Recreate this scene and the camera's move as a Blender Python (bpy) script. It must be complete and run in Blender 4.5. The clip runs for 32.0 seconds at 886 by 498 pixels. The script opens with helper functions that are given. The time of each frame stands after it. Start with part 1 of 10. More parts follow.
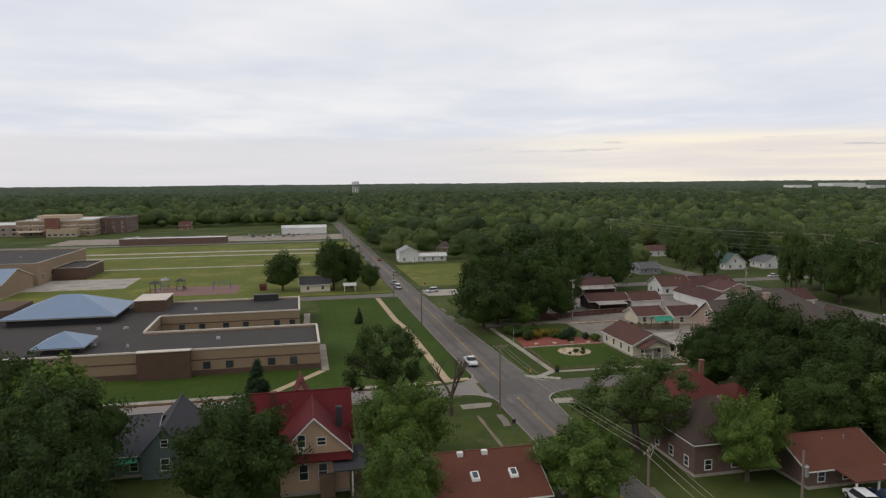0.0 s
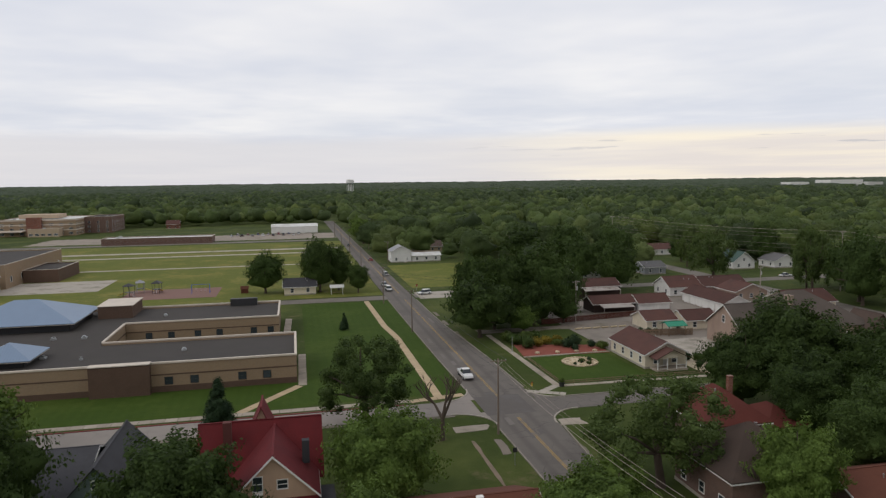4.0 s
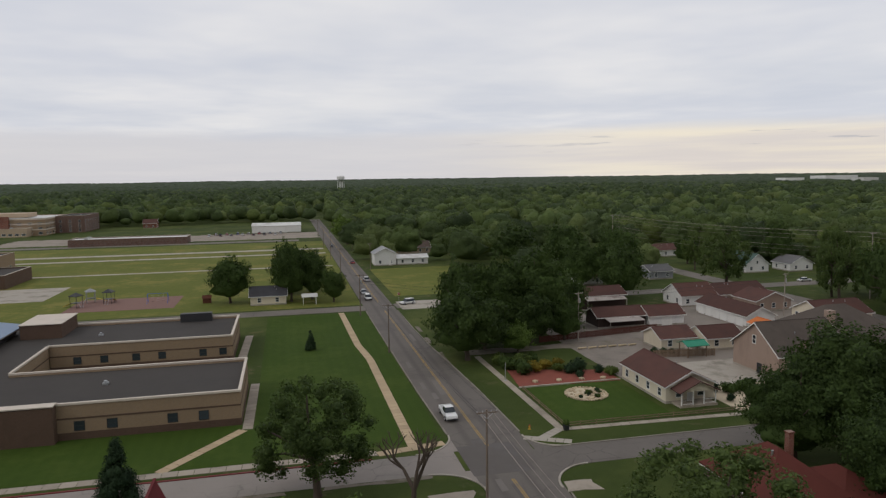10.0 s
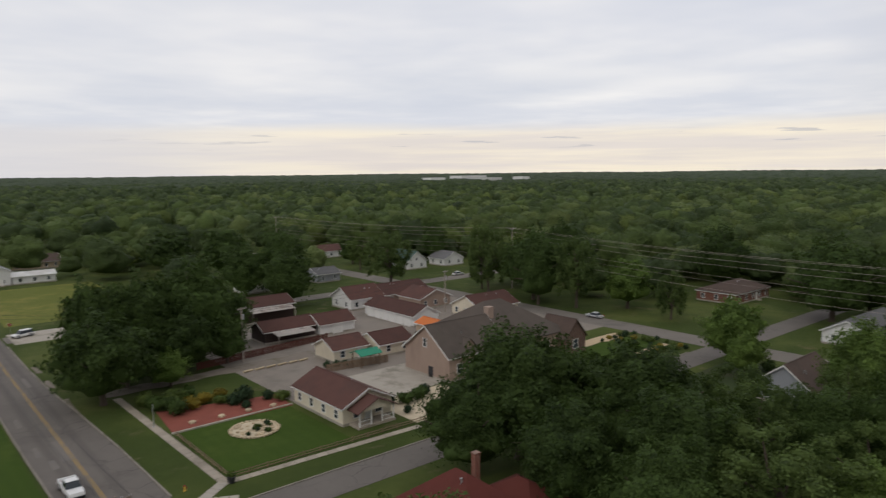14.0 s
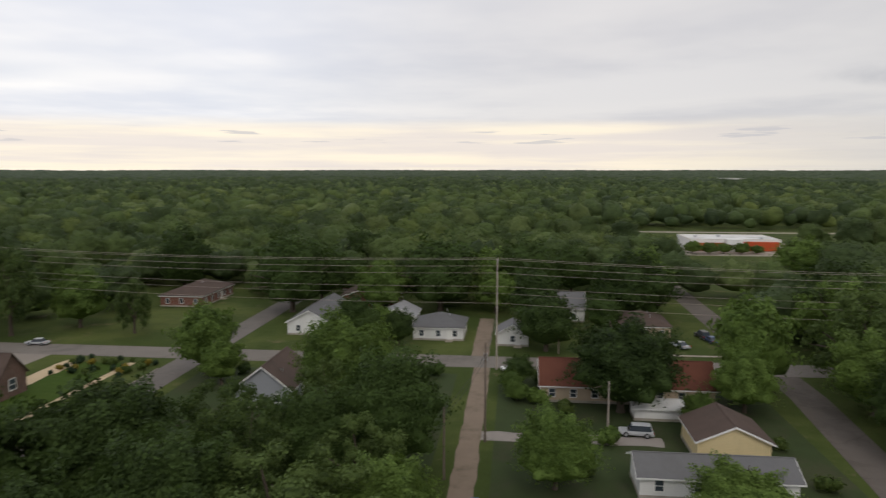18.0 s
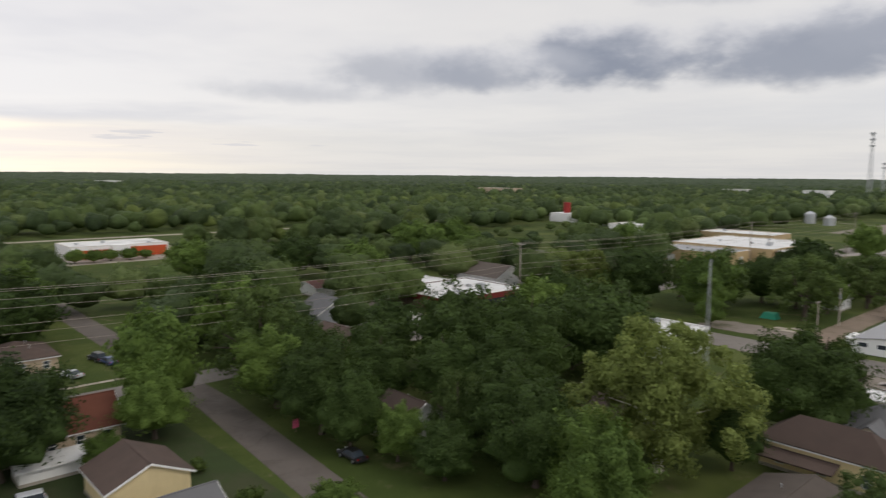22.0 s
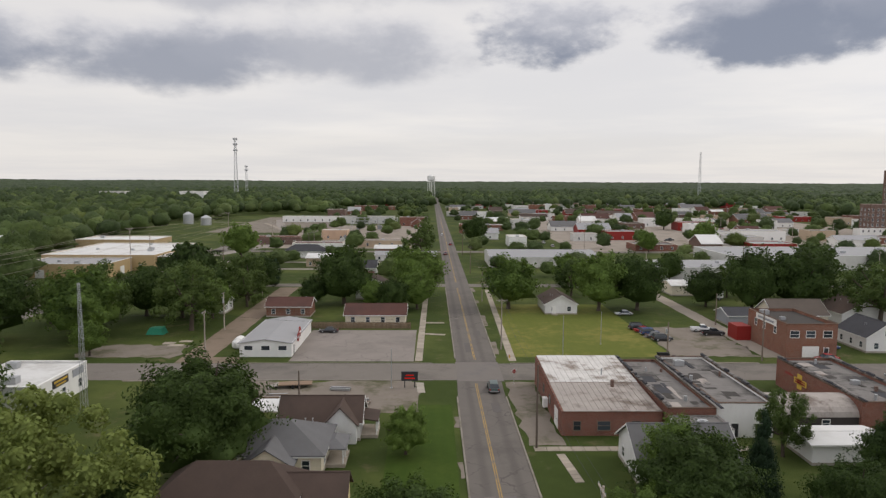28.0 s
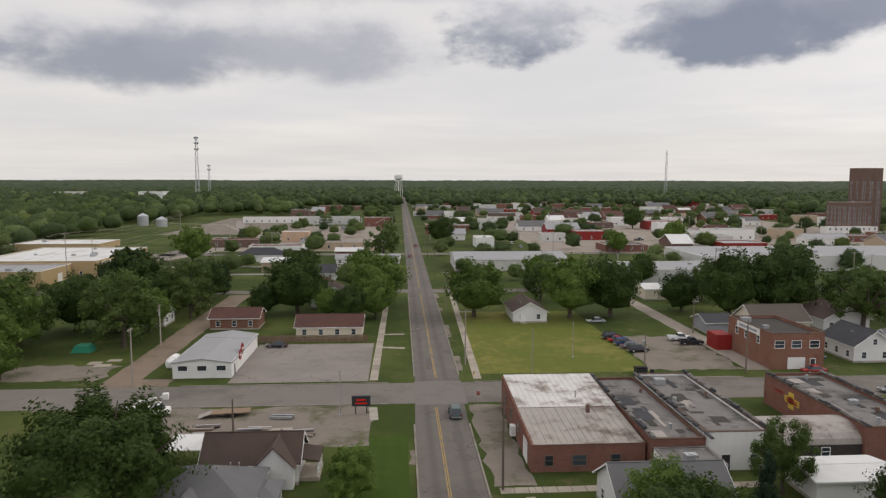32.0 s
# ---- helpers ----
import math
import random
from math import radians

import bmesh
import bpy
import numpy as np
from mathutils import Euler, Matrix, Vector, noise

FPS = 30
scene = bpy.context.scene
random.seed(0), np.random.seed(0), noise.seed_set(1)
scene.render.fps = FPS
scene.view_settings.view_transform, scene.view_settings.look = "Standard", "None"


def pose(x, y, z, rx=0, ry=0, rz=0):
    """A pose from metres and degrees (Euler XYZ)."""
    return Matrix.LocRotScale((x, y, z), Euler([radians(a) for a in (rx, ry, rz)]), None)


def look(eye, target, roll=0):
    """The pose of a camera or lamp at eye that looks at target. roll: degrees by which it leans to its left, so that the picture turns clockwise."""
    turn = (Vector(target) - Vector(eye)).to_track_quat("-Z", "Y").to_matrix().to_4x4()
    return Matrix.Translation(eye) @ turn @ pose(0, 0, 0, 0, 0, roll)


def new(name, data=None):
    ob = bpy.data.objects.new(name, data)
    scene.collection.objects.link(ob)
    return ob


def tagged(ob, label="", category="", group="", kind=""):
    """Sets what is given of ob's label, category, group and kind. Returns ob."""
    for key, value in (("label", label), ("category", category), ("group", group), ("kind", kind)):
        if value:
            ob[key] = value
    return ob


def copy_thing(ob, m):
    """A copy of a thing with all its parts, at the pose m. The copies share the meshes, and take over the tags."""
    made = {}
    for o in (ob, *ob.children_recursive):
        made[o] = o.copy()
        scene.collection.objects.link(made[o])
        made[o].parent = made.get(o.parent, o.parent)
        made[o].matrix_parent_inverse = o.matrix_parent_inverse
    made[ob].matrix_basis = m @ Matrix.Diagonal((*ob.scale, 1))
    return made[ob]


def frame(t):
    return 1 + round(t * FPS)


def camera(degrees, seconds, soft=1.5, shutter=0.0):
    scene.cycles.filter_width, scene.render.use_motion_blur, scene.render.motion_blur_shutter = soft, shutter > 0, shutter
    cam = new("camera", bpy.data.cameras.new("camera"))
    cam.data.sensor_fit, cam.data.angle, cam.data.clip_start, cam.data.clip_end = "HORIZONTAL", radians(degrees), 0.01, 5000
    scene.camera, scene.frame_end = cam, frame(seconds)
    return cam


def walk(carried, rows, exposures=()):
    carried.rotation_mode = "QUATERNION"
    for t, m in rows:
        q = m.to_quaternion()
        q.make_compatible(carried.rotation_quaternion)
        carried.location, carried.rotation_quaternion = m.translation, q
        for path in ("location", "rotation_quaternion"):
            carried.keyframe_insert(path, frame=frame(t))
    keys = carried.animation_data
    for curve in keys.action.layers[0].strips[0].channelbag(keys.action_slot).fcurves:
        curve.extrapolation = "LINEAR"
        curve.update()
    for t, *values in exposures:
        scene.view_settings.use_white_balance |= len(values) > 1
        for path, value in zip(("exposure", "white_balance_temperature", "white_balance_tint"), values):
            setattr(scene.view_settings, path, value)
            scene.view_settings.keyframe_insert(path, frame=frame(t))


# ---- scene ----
from collections import defaultdict

cam = camera(65.7, 32.0, soft=1.3, shutter=0.5)
PATH = [
    (0, (-38.85, 8.34, 39.20), (-28.54, 57.02, 34.35), -0.52),
    (0.5, (-38.33, 10.20, 39.14), (-27.98, 58.88, 34.30), -0.54),
    (1, (-37.80, 12.03, 39.03), (-27.42, 60.70, 34.16), -0.52),
    (1.5, (-37.31, 13.83, 38.90), (-26.92, 62.49, 34.00), -0.66),
    (2, (-36.81, 15.65, 38.75), (-26.40, 64.31, 33.88), -0.61),
    (2.5, (-36.31, 17.46, 38.54), (-25.85, 66.11, 33.65), -0.68),
    (3, (-35.75, 19.26, 38.32), (-25.28, 67.90, 33.40), -0.69),
    (3.5, (-35.21, 21.09, 38.12), (-24.70, 69.72, 33.18), -0.71),
    (5.5, (-33.06, 28.83, 37.84), (-22.25, 77.39, 32.82), -0.70),
    (6, (-32.43, 30.77, 37.84), (-21.60, 79.32, 32.80), -0.77),
    (6.5, (-31.79, 32.69, 37.84), (-20.91, 81.23, 32.76), -0.75),
    (7, (-31.15, 34.63, 37.89), (-20.22, 83.15, 32.79), -0.82),
    (7.5, (-30.44, 36.56, 37.92), (-19.50, 85.07, 32.78), -0.78),
    (8, (-29.76, 38.49, 37.97), (-18.79, 87.00, 32.81), -0.79),
    (8.5, (-29.05, 40.42, 37.99), (-18.05, 88.92, 32.80), -0.78),
    (9, (-28.37, 42.31, 37.97), (-17.40, 90.81, 32.74), -0.81),
    (9.5, (-27.70, 44.22, 37.92), (-16.71, 92.72, 32.69), -0.79),
    (10, (-27.05, 46.11, 37.89), (-16.00, 94.59, 32.67), -0.82),
    (10.5, (-26.39, 47.98, 37.90), (-15.34, 96.47, 32.68), -0.86),
    (11, (-25.70, 49.82, 37.90), (-14.62, 98.29, 32.63), -0.83),
    (11.5, (-24.94, 51.61, 37.92), (-13.27, 99.94, 32.62), -0.81),
    (12, (-24.11, 53.36, 37.92), (-9.38, 100.83, 32.56), -0.79),
    (12.5, (-23.21, 55.05, 37.94), (-2.95, 100.43, 32.47), -0.78),
    (13, (-22.20, 56.64, 38.00), (2.90, 99.53, 32.50), -0.78),
    (13.5, (-21.11, 58.11, 38.07), (7.74, 98.57, 32.54), -0.67),
    (15.5, (-16.62, 63.38, 37.84), (24.36, 91.46, 32.17), -0.48),
    (16, (-15.39, 64.33, 37.75), (28.06, 88.39, 32.03), -0.38),
    (16.5, (-14.03, 65.10, 37.66), (31.61, 84.70, 31.92), -0.35),
    (17, (-12.47, 65.83, 37.53), (34.97, 80.52, 31.70), -0.10),
    (17.5, (-10.77, 66.51, 37.37), (37.89, 76.43, 31.56), -0.09),
    (18, (-9.11, 66.99, 37.24), (40.27, 72.22, 31.45), 0.01),
    (18.5, (-7.46, 67.23, 37.18), (42.20, 67.90, 31.42), 0.10),
    (19, (-5.89, 67.24, 37.16), (43.61, 63.17, 31.44), 0.26),
    (19.5, (-4.42, 67.15, 37.15), (44.34, 57.66, 31.45), 0.29),
    (20, (-2.94, 67.00, 37.11), (44.37, 51.85, 31.43), 0.40),
    (20.5, (-1.41, 66.73, 37.05), (43.76, 46.03, 31.43), 0.46),
    (21, (0.03, 66.14, 36.99), (42.60, 40.51, 31.44), 0.53),
    (21.5, (1.32, 65.34, 36.95), (41.16, 35.62, 31.50), 0.50),
    (22, (2.48, 64.50, 36.91), (39.10, 30.89, 31.51), 0.54),
    (22.5, (3.71, 63.57, 36.89), (36.18, 25.92, 31.56), 0.62),
    (23, (4.94, 62.49, 36.90), (32.89, 21.37, 31.61), 0.63),
    (23.5, (6.06, 61.22, 37.00), (29.35, 17.29, 31.77), 0.63),
    (24, (6.99, 59.85, 37.17), (25.96, 13.88, 31.99), 0.63),
    (24.5, (7.68, 58.33, 37.34), (23.08, 11.04, 32.20), 0.53),
    (25, (8.19, 56.67, 37.45), (20.44, 8.47, 32.31), 0.51),
    (25.5, (8.57, 54.92, 37.53), (18.13, 6.11, 32.43), 0.48),
    (26, (8.79, 53.15, 37.59), (15.48, 3.86, 32.52), 0.39),
    (26.5, (8.85, 51.41, 37.61), (12.68, 1.81, 32.57), 0.39),
    (28.5, (8.17, 44.63, 37.63), (6.69, -5.10, 32.64), 0.24),
    (29, (7.86, 42.94, 37.67), (6.03, -6.77, 32.67), 0.20),
    (29.5, (7.51, 41.25, 37.71), (5.39, -8.45, 32.69), 0.19),
    (30, (7.16, 39.58, 37.73), (4.76, -10.11, 32.69), 0.17),
    (30.5, (6.82, 37.88, 37.75), (4.20, -11.79, 32.70), 0.18),
    (31, (6.49, 36.15, 37.77), (3.71, -13.52, 32.70), 0.13),
    (31.5, (6.17, 34.43, 37.77), (3.22, -15.23, 32.70), 0.11),
    (32, (5.85, 32.75, 37.78), (2.71, -16.90, 32.72), 0.11),
]
walk(cam, [(t, look(eye, target, roll)) for t, eye, target, roll in PATH],
     exposures=[(0, -0.08, 6550, 11), (9.2, -0.13, 6550, 11), (10, -0.27, 6550, 11), (11, -0.20, 6550, 11), (11.8, -0.15, 6550, 11), (15, -0.15, 6600, 11), (17, -0.22, 6600, 11), (18, 0.03, 6650, 11), (20, 0.10, 6650, 11), (21, 0.15, 6650, 11), (22, 0.26, 6650, 11), (24.5, 0.44, 6700, 11), (28, 0.30, 6750, 12), (32, 0.24, 6800, 12)])

# ---------------------------------------------------------------- sky and sun
SUN_EL, SUN_AZ = radians(42), radians(250)
world = bpy.data.worlds.new("sky")
scene.world = world
world.use_nodes = True


class Nodes:
    """Short hand for building node trees."""

    def __init__(self, tree):
        self.tree = tree
        tree.nodes.clear()

    def add(self, kind, inputs=None):
        n = self.tree.nodes.new(kind)
        for k, v in (inputs or {}).items():
            self.put(n.inputs[k], v)
        return n

    def put(self, socket, v):
        if isinstance(v, bpy.types.NodeSocket):
            self.tree.links.new(v, socket)
        else:
            socket.default_value = v

    def math(self, op, a, b=0.0, clamp=False):
        n = self.add("ShaderNodeMath", {0: a, 1: b})
        n.operation, n.use_clamp = op, clamp
        return n.outputs[0]

    def mix(self, fac, a, b, blend="MIX"):
        n = self.add("ShaderNodeMix")
        n.data_type, n.blend_type = "RGBA", blend
        self.put(n.inputs[0], fac)
        self.put(n.inputs[6], a if not isinstance(a, tuple) else (*a[:3], 1))
        self.put(n.inputs[7], b if not isinstance(b, tuple) else (*b[:3], 1))
        return n.outputs[2]

    def noise(self, vec, scale, detail=4.0, rough=0.55):
        n = self.add("ShaderNodeTexNoise", {"Scale": scale, "Detail": detail, "Roughness": rough})
        if vec is not None:
            self.put(n.inputs["Vector"], vec)
        return n.outputs["Fac"]

    def step(self, v, lo, hi):
        n = self.add("ShaderNodeMapRange", {"From Min": lo, "From Max": hi})
        n.interpolation_type = "SMOOTHSTEP"
        self.put(n.inputs["Value"], v)
        return n.outputs["Result"]

    def scaled(self, vec, s):
        n = self.add("ShaderNodeMapping", {"Scale": s})
        self.put(n.inputs["Vector"], vec)
        return n.outputs["Vector"]


N = Nodes(world.node_tree)
way = N.add("ShaderNodeTexCoord").outputs["Generated"]
xyz = N.add("ShaderNodeSeparateXYZ", {0: way})
dx, dy, dz = xyz.outputs
up = N.math("MAXIMUM", dz, 0.0)
low = N.math("ADD", up, 0.045)
plane = N.add("ShaderNodeCombineXYZ", {0: N.math("DIVIDE", dx, low), 1: N.math("DIVIDE", dy, low)}).outputs[0]
sky = N.add("ShaderNodeTexSky")
sky.sky_type, sky.sun_disc, sky.sun_elevation, sky.sun_rotation = "NISHITA", False, SUN_EL, SUN_AZ
clear = N.mix(1.0, sky.outputs[0], (0.07, 0.07, 0.07), "MULTIPLY")
veil = N.noise(plane, 0.22, 5, 0.6)
veil2 = N.noise(N.scaled(plane, (0.5, 0.35, 1)), 0.5, 3)
south = N.step(N.math("ADD", N.math("MULTIPLY", dy, -0.8), N.math("MULTIPLY", dx, 0.10)), 0.15, 0.75)
# thin layer of even cloud, brighter overhead
layer = N.mix(N.step(veil, 0.36, 0.64), (0.82, 0.85, 0.93), (1.12, 1.10, 1.075))
layer = N.mix(N.math("MULTIPLY", N.step(veil2, 0.34, 0.68), 0.6), layer, (0.66, 0.715, 0.83))
southeast = N.math("SUBTRACT", N.math("MULTIPLY", dx, 0.8), N.math("MULTIPLY", dy, 0.4))
layer = N.mix(N.math("MULTIPLY", N.step(southeast, 0.55, 0.85), 0.85), layer, N.mix(N.step(veil, 0.36, 0.64), (0.62, 0.615, 0.645), (0.78, 0.765, 0.765)))
# the pale opening along the horizon, warm to the east
band = N.math("SUBTRACT", 1.0, N.step(N.math("ADD", up, N.math("MULTIPLY", N.math("SUBTRACT", veil2, 0.5), 0.03)), 0.050, 0.072))
east = N.step(N.math("SUBTRACT", N.math("MULTIPLY", dx, 1.0), N.math("MULTIPLY", south, 0.6)), 0.10, 0.60)
streak = N.noise(N.scaled(way, (1.2, 1.2, 22)), 2.2, 4)
warm = N.mix(N.step(streak, 0.35, 0.65), (0.90, 0.82, 0.76), (1.14, 1.02, 0.80))
horizon = N.mix(east, (0.82, 0.81, 0.84), warm)
horizon = N.mix(south, horizon, (0.64, 0.64, 0.63))
layer = N.mix(N.math("MULTIPLY", band, 0.85), layer, horizon)
layer = N.mix(N.math("MULTIPLY", south, 0.9), layer, N.mix(N.step(veil, 0.35, 0.65), (0.60, 0.605, 0.62), (0.675, 0.67, 0.665)))
# a bank of grey heaps, low in the south-east and higher in the south
puff = N.add("ShaderNodeCombineXYZ", {0: dx, 1: dy, 2: N.math("MULTIPLY", dz, 1.9)}).outputs[0]
side = N.math("ARCTAN2", dx, N.math("MULTIPLY", dy, -1.0))
lump = N.math("SUBTRACT", N.noise(puff, 6.0, 8, 0.58), 0.5)
curl = N.math("SUBTRACT", N.noise(puff, 17.0, 6, 0.6), 0.5)
rough = N.math("ADD", N.math("MULTIPLY", lump, 2.6), N.math("MULTIPLY", curl, 0.9))
cloudy = layer
# heaps by bearing from south (east positive) and height, half widths, depth of grey, softness of the edge
for mid, high, wide, tall, grey, soft in ((59, 6.6, 9, 1.1, 0.35, 1.0), (51, 8.4, 9, 2.0, 0.55, 0.9), (35, 9.4, 8, 3.0, 0.95, 0.7), (43, 8.6, 8, 1.8, 0.7, 0.8), (22, 9.4, 10, 2.8, 0.85, 0.75), (7, 10.4, 11, 2.8, 0.65, 0.9),
                                         (20, 14.6, 17, 2.0, 0.50, 1.0), (-2, 15.5, 9, 1.6, 0.40, 1.0), (-10.3, 11.9, 7.4, 3.3, 1.0, 0.3), (-26.0, 11.6, 11.5, 3.3, 1.0, 0.35), (-45, 13.5, 14, 3.5, 0.9, 0.5)):
    across = N.math("DIVIDE", N.math("SUBTRACT", side, radians(mid)), radians(wide))
    above = N.math("DIVIDE", N.math("SUBTRACT", up, math.sin(radians(high))), radians(tall))
    fill = N.math("ADD", N.math("SUBTRACT", 1.0, N.math("ADD", N.math("MULTIPLY", across, across), N.math("MULTIPLY", above, above))), rough)
    body = N.math("MULTIPLY", N.step(fill, 0.05 - 0.35 * soft, 0.30 + 0.75 * soft), 0.45 + 0.55 * grey)
    under = N.step(N.math("ADD", N.math("MULTIPLY", above, -0.5), N.math("ADD", N.math("MULTIPLY", fill, 0.5), lump)), -0.4, 0.65)
    tone = N.mix(N.math("MULTIPLY", under, grey), (0.55, 0.56, 0.60), (0.20, 0.225, 0.29))
    cloudy = N.mix(body, cloudy, tone)
# little flat cloudlets before the warm opening
fleck = N.noise(N.scaled(way, (5, 5, 75)), 2.0, 3, 0.5)
fleck = N.math("MULTIPLY", N.step(fleck, 0.60, 0.66), N.math("MULTIPLY", N.step(up, 0.030, 0.038), N.math("SUBTRACT", 1.0, N.step(up, 0.052, 0.058))))
cloudy = N.mix(N.math("MULTIPLY", fleck, N.math("MULTIPLY", east, 0.7)), cloudy, (0.58, 0.58, 0.62))
final = N.mix(0.9, clear, cloudy)
back = N.add("ShaderNodeBackground", {"Color": final, "Strength": 1.0})
N.add("ShaderNodeOutputWorld", {0: back.outputs[0]})

sun = new("sun", bpy.data.lights.new("sun", "SUN"))
sun.data.energy, sun.data.angle, sun.data.color = 0.6, radians(18), (1.0, 0.95, 0.87)
sun.matrix_world = look((0, 0, 200), (-200 * math.sin(SUN_AZ) * math.cos(SUN_EL), -200 * math.cos(SUN_AZ) * math.cos(SUN_EL), 200 - 200 * math.sin(SUN_EL)))

# ---------------------------------------------------------------- materials
MATS = {}


def surface(name, col, rough=0.85, var=0.25, scale=0.6, fine=9.0, bump=0.15, stain=None, stain_amt=0.4, metal=0.0, per_object=0.0, lines=None, spec=0.3, island=0.0, cracks=0.0, lanes=0.0):
    """A rough painted, mineral or metal surface: two scales of variation, stains and relief. lines: (axis, spacing, depth) for laps and seams."""
    if name in MATS:
        return MATS[name]
    m = bpy.data.materials.new(name)
    m.use_nodes = True
    n = Nodes(m.node_tree)
    pos = n.add("ShaderNodeNewGeometry").outputs["Position"]
    big, small = n.noise(pos, scale, 5, 0.6), n.noise(pos, fine, 4, 0.6)
    c = n.mix(1.0, (*col, 1), n.mix(n.math("ADD", n.math("MULTIPLY", big, 0.65), n.math("MULTIPLY", small, 0.35)), (1 - var,) * 3, (1 + var,) * 3), "MULTIPLY")
    if stain:
        s = n.noise(n.scaled(pos, (1, 1, 0.35)), scale * 0.45, 6, 0.7)
        c = n.mix(n.math("MULTIPLY", n.step(s, 0.48, 0.66), stain_amt), c, stain)
    if cracks:
        vor = n.add("ShaderNodeTexVoronoi", {"Scale": 0.22})
        vor.feature = "DISTANCE_TO_EDGE"
        wob = n.add("ShaderNodeVectorMath", {0: pos, 1: n.add("ShaderNodeTexNoise", {"Vector": pos, "Scale": 0.7, "Detail": 4.0}).outputs["Color"]})
        n.put(vor.inputs["Vector"], wob.outputs[0])
        line = n.math("SUBTRACT", 1.0, n.step(vor.outputs["Distance"], 0.004, 0.020))
        gone = n.step(n.noise(pos, 0.09, 3), 0.42, 0.6)
        c = n.mix(n.math("MULTIPLY", n.math("MULTIPLY", line, gone), cracks), c, (col[0] * 0.4, col[1] * 0.4, col[2] * 0.4))
    if lanes:
        along = n.add("ShaderNodeSeparateXYZ", {0: pos}).outputs[0]
        off = n.math("ABSOLUTE", n.math("SUBTRACT", n.math("ABSOLUTE", n.math("ADD", along, 0.6)), 2.1))
        oil = n.math("SUBTRACT", 1.0, n.step(off, 0.1, 0.9))
        c = n.mix(n.math("MULTIPLY", oil, lanes), c, (col[0] * 0.62, col[1] * 0.62, col[2] * 0.62))
    if per_object:
        r = n.add("ShaderNodeObjectInfo").outputs["Random"]
        c = n.mix(1.0, c, n.mix(r, (1 - per_object,) * 3, (1 + per_object,) * 3), "MULTIPLY")
    if island:
        r = n.add("ShaderNodeNewGeometry").outputs["Random Per Island"]
        c = n.mix(1.0, c, n.mix(r, (1 - island,) * 3, (1 + island,) * 3), "MULTIPLY")
    height = small
    if lines:
        axis, gap, depth = lines
        sep = n.add("ShaderNodeSeparateXYZ", {0: pos})
        v = sep.outputs["XYZ".index(axis)] if axis in "XYZ" else n.math("ADD", sep.outputs[0], sep.outputs[1])
        frac = n.math("FRACT", n.math("DIVIDE", v, gap))
        edge = n.step(frac, 0.0, 0.18)
        c = n.mix(n.math("MULTIPLY", n.math("SUBTRACT", 1.0, edge), depth), c, (0.02, 0.02, 0.02))
        height = n.math("ADD", n.math("MULTIPLY", small, 0.3), edge)
    b = n.add("ShaderNodeBump", {"Strength": bump, "Distance": 0.05, "Height": height})
    p = n.add("ShaderNodeBsdfPrincipled", {"Base Color": c, "Roughness": rough, "Metallic": metal, "Normal": b.outputs[0], "Specular IOR Level": spec})
    n.add("ShaderNodeOutputMaterial", {0: p.outputs[0]})
    MATS[name] = m
    return m


def brickwork(name, col, mortar, var=0.3, stain=(0.05, 0.045, 0.04)):
    if name in MATS:
        return MATS[name]
    m = bpy.data.materials.new(name)
    m.use_nodes = True
    n = Nodes(m.node_tree)
    pos = n.add("ShaderNodeNewGeometry").outputs["Position"]
    sep = n.add("ShaderNodeSeparateXYZ", {0: pos})
    uv = n.add("ShaderNodeCombineXYZ", {0: n.math("ADD", sep.outputs[0], sep.outputs[1]), 1: sep.outputs[2]}).outputs[0]
    br = n.add("ShaderNodeTexBrick", {"Vector": uv, "Color1": (*(v * (1 - var) for v in col), 1), "Color2": (*(v * (1 + var) for v in col), 1),
                                     "Mortar": (*mortar, 1), "Scale": 1.0, "Mortar Size": 0.012, "Brick Width": 0.22, "Row Height": 0.075})
    big = n.noise(pos, 0.5, 6, 0.65)
    c = n.mix(n.math("MULTIPLY", n.step(big, 0.45, 0.7), 0.45), br.outputs[0], stain)
    c = n.mix(0.35, c, n.mix(n.noise(pos, 6, 3), (*(v * 0.7 for v in col),), (*(v * 1.3 for v in col),)))
    b = n.add("ShaderNodeBump", {"Strength": 0.3, "Distance": 0.02, "Height": br.outputs[1]})
    p = n.add("ShaderNodeBsdfPrincipled", {"Base Color": c, "Roughness": 0.9, "Normal": b.outputs[0], "Specular IOR Level": 0.2})
    n.add("ShaderNodeOutputMaterial", {0: p.outputs[0]})
    MATS[name] = m
    return m


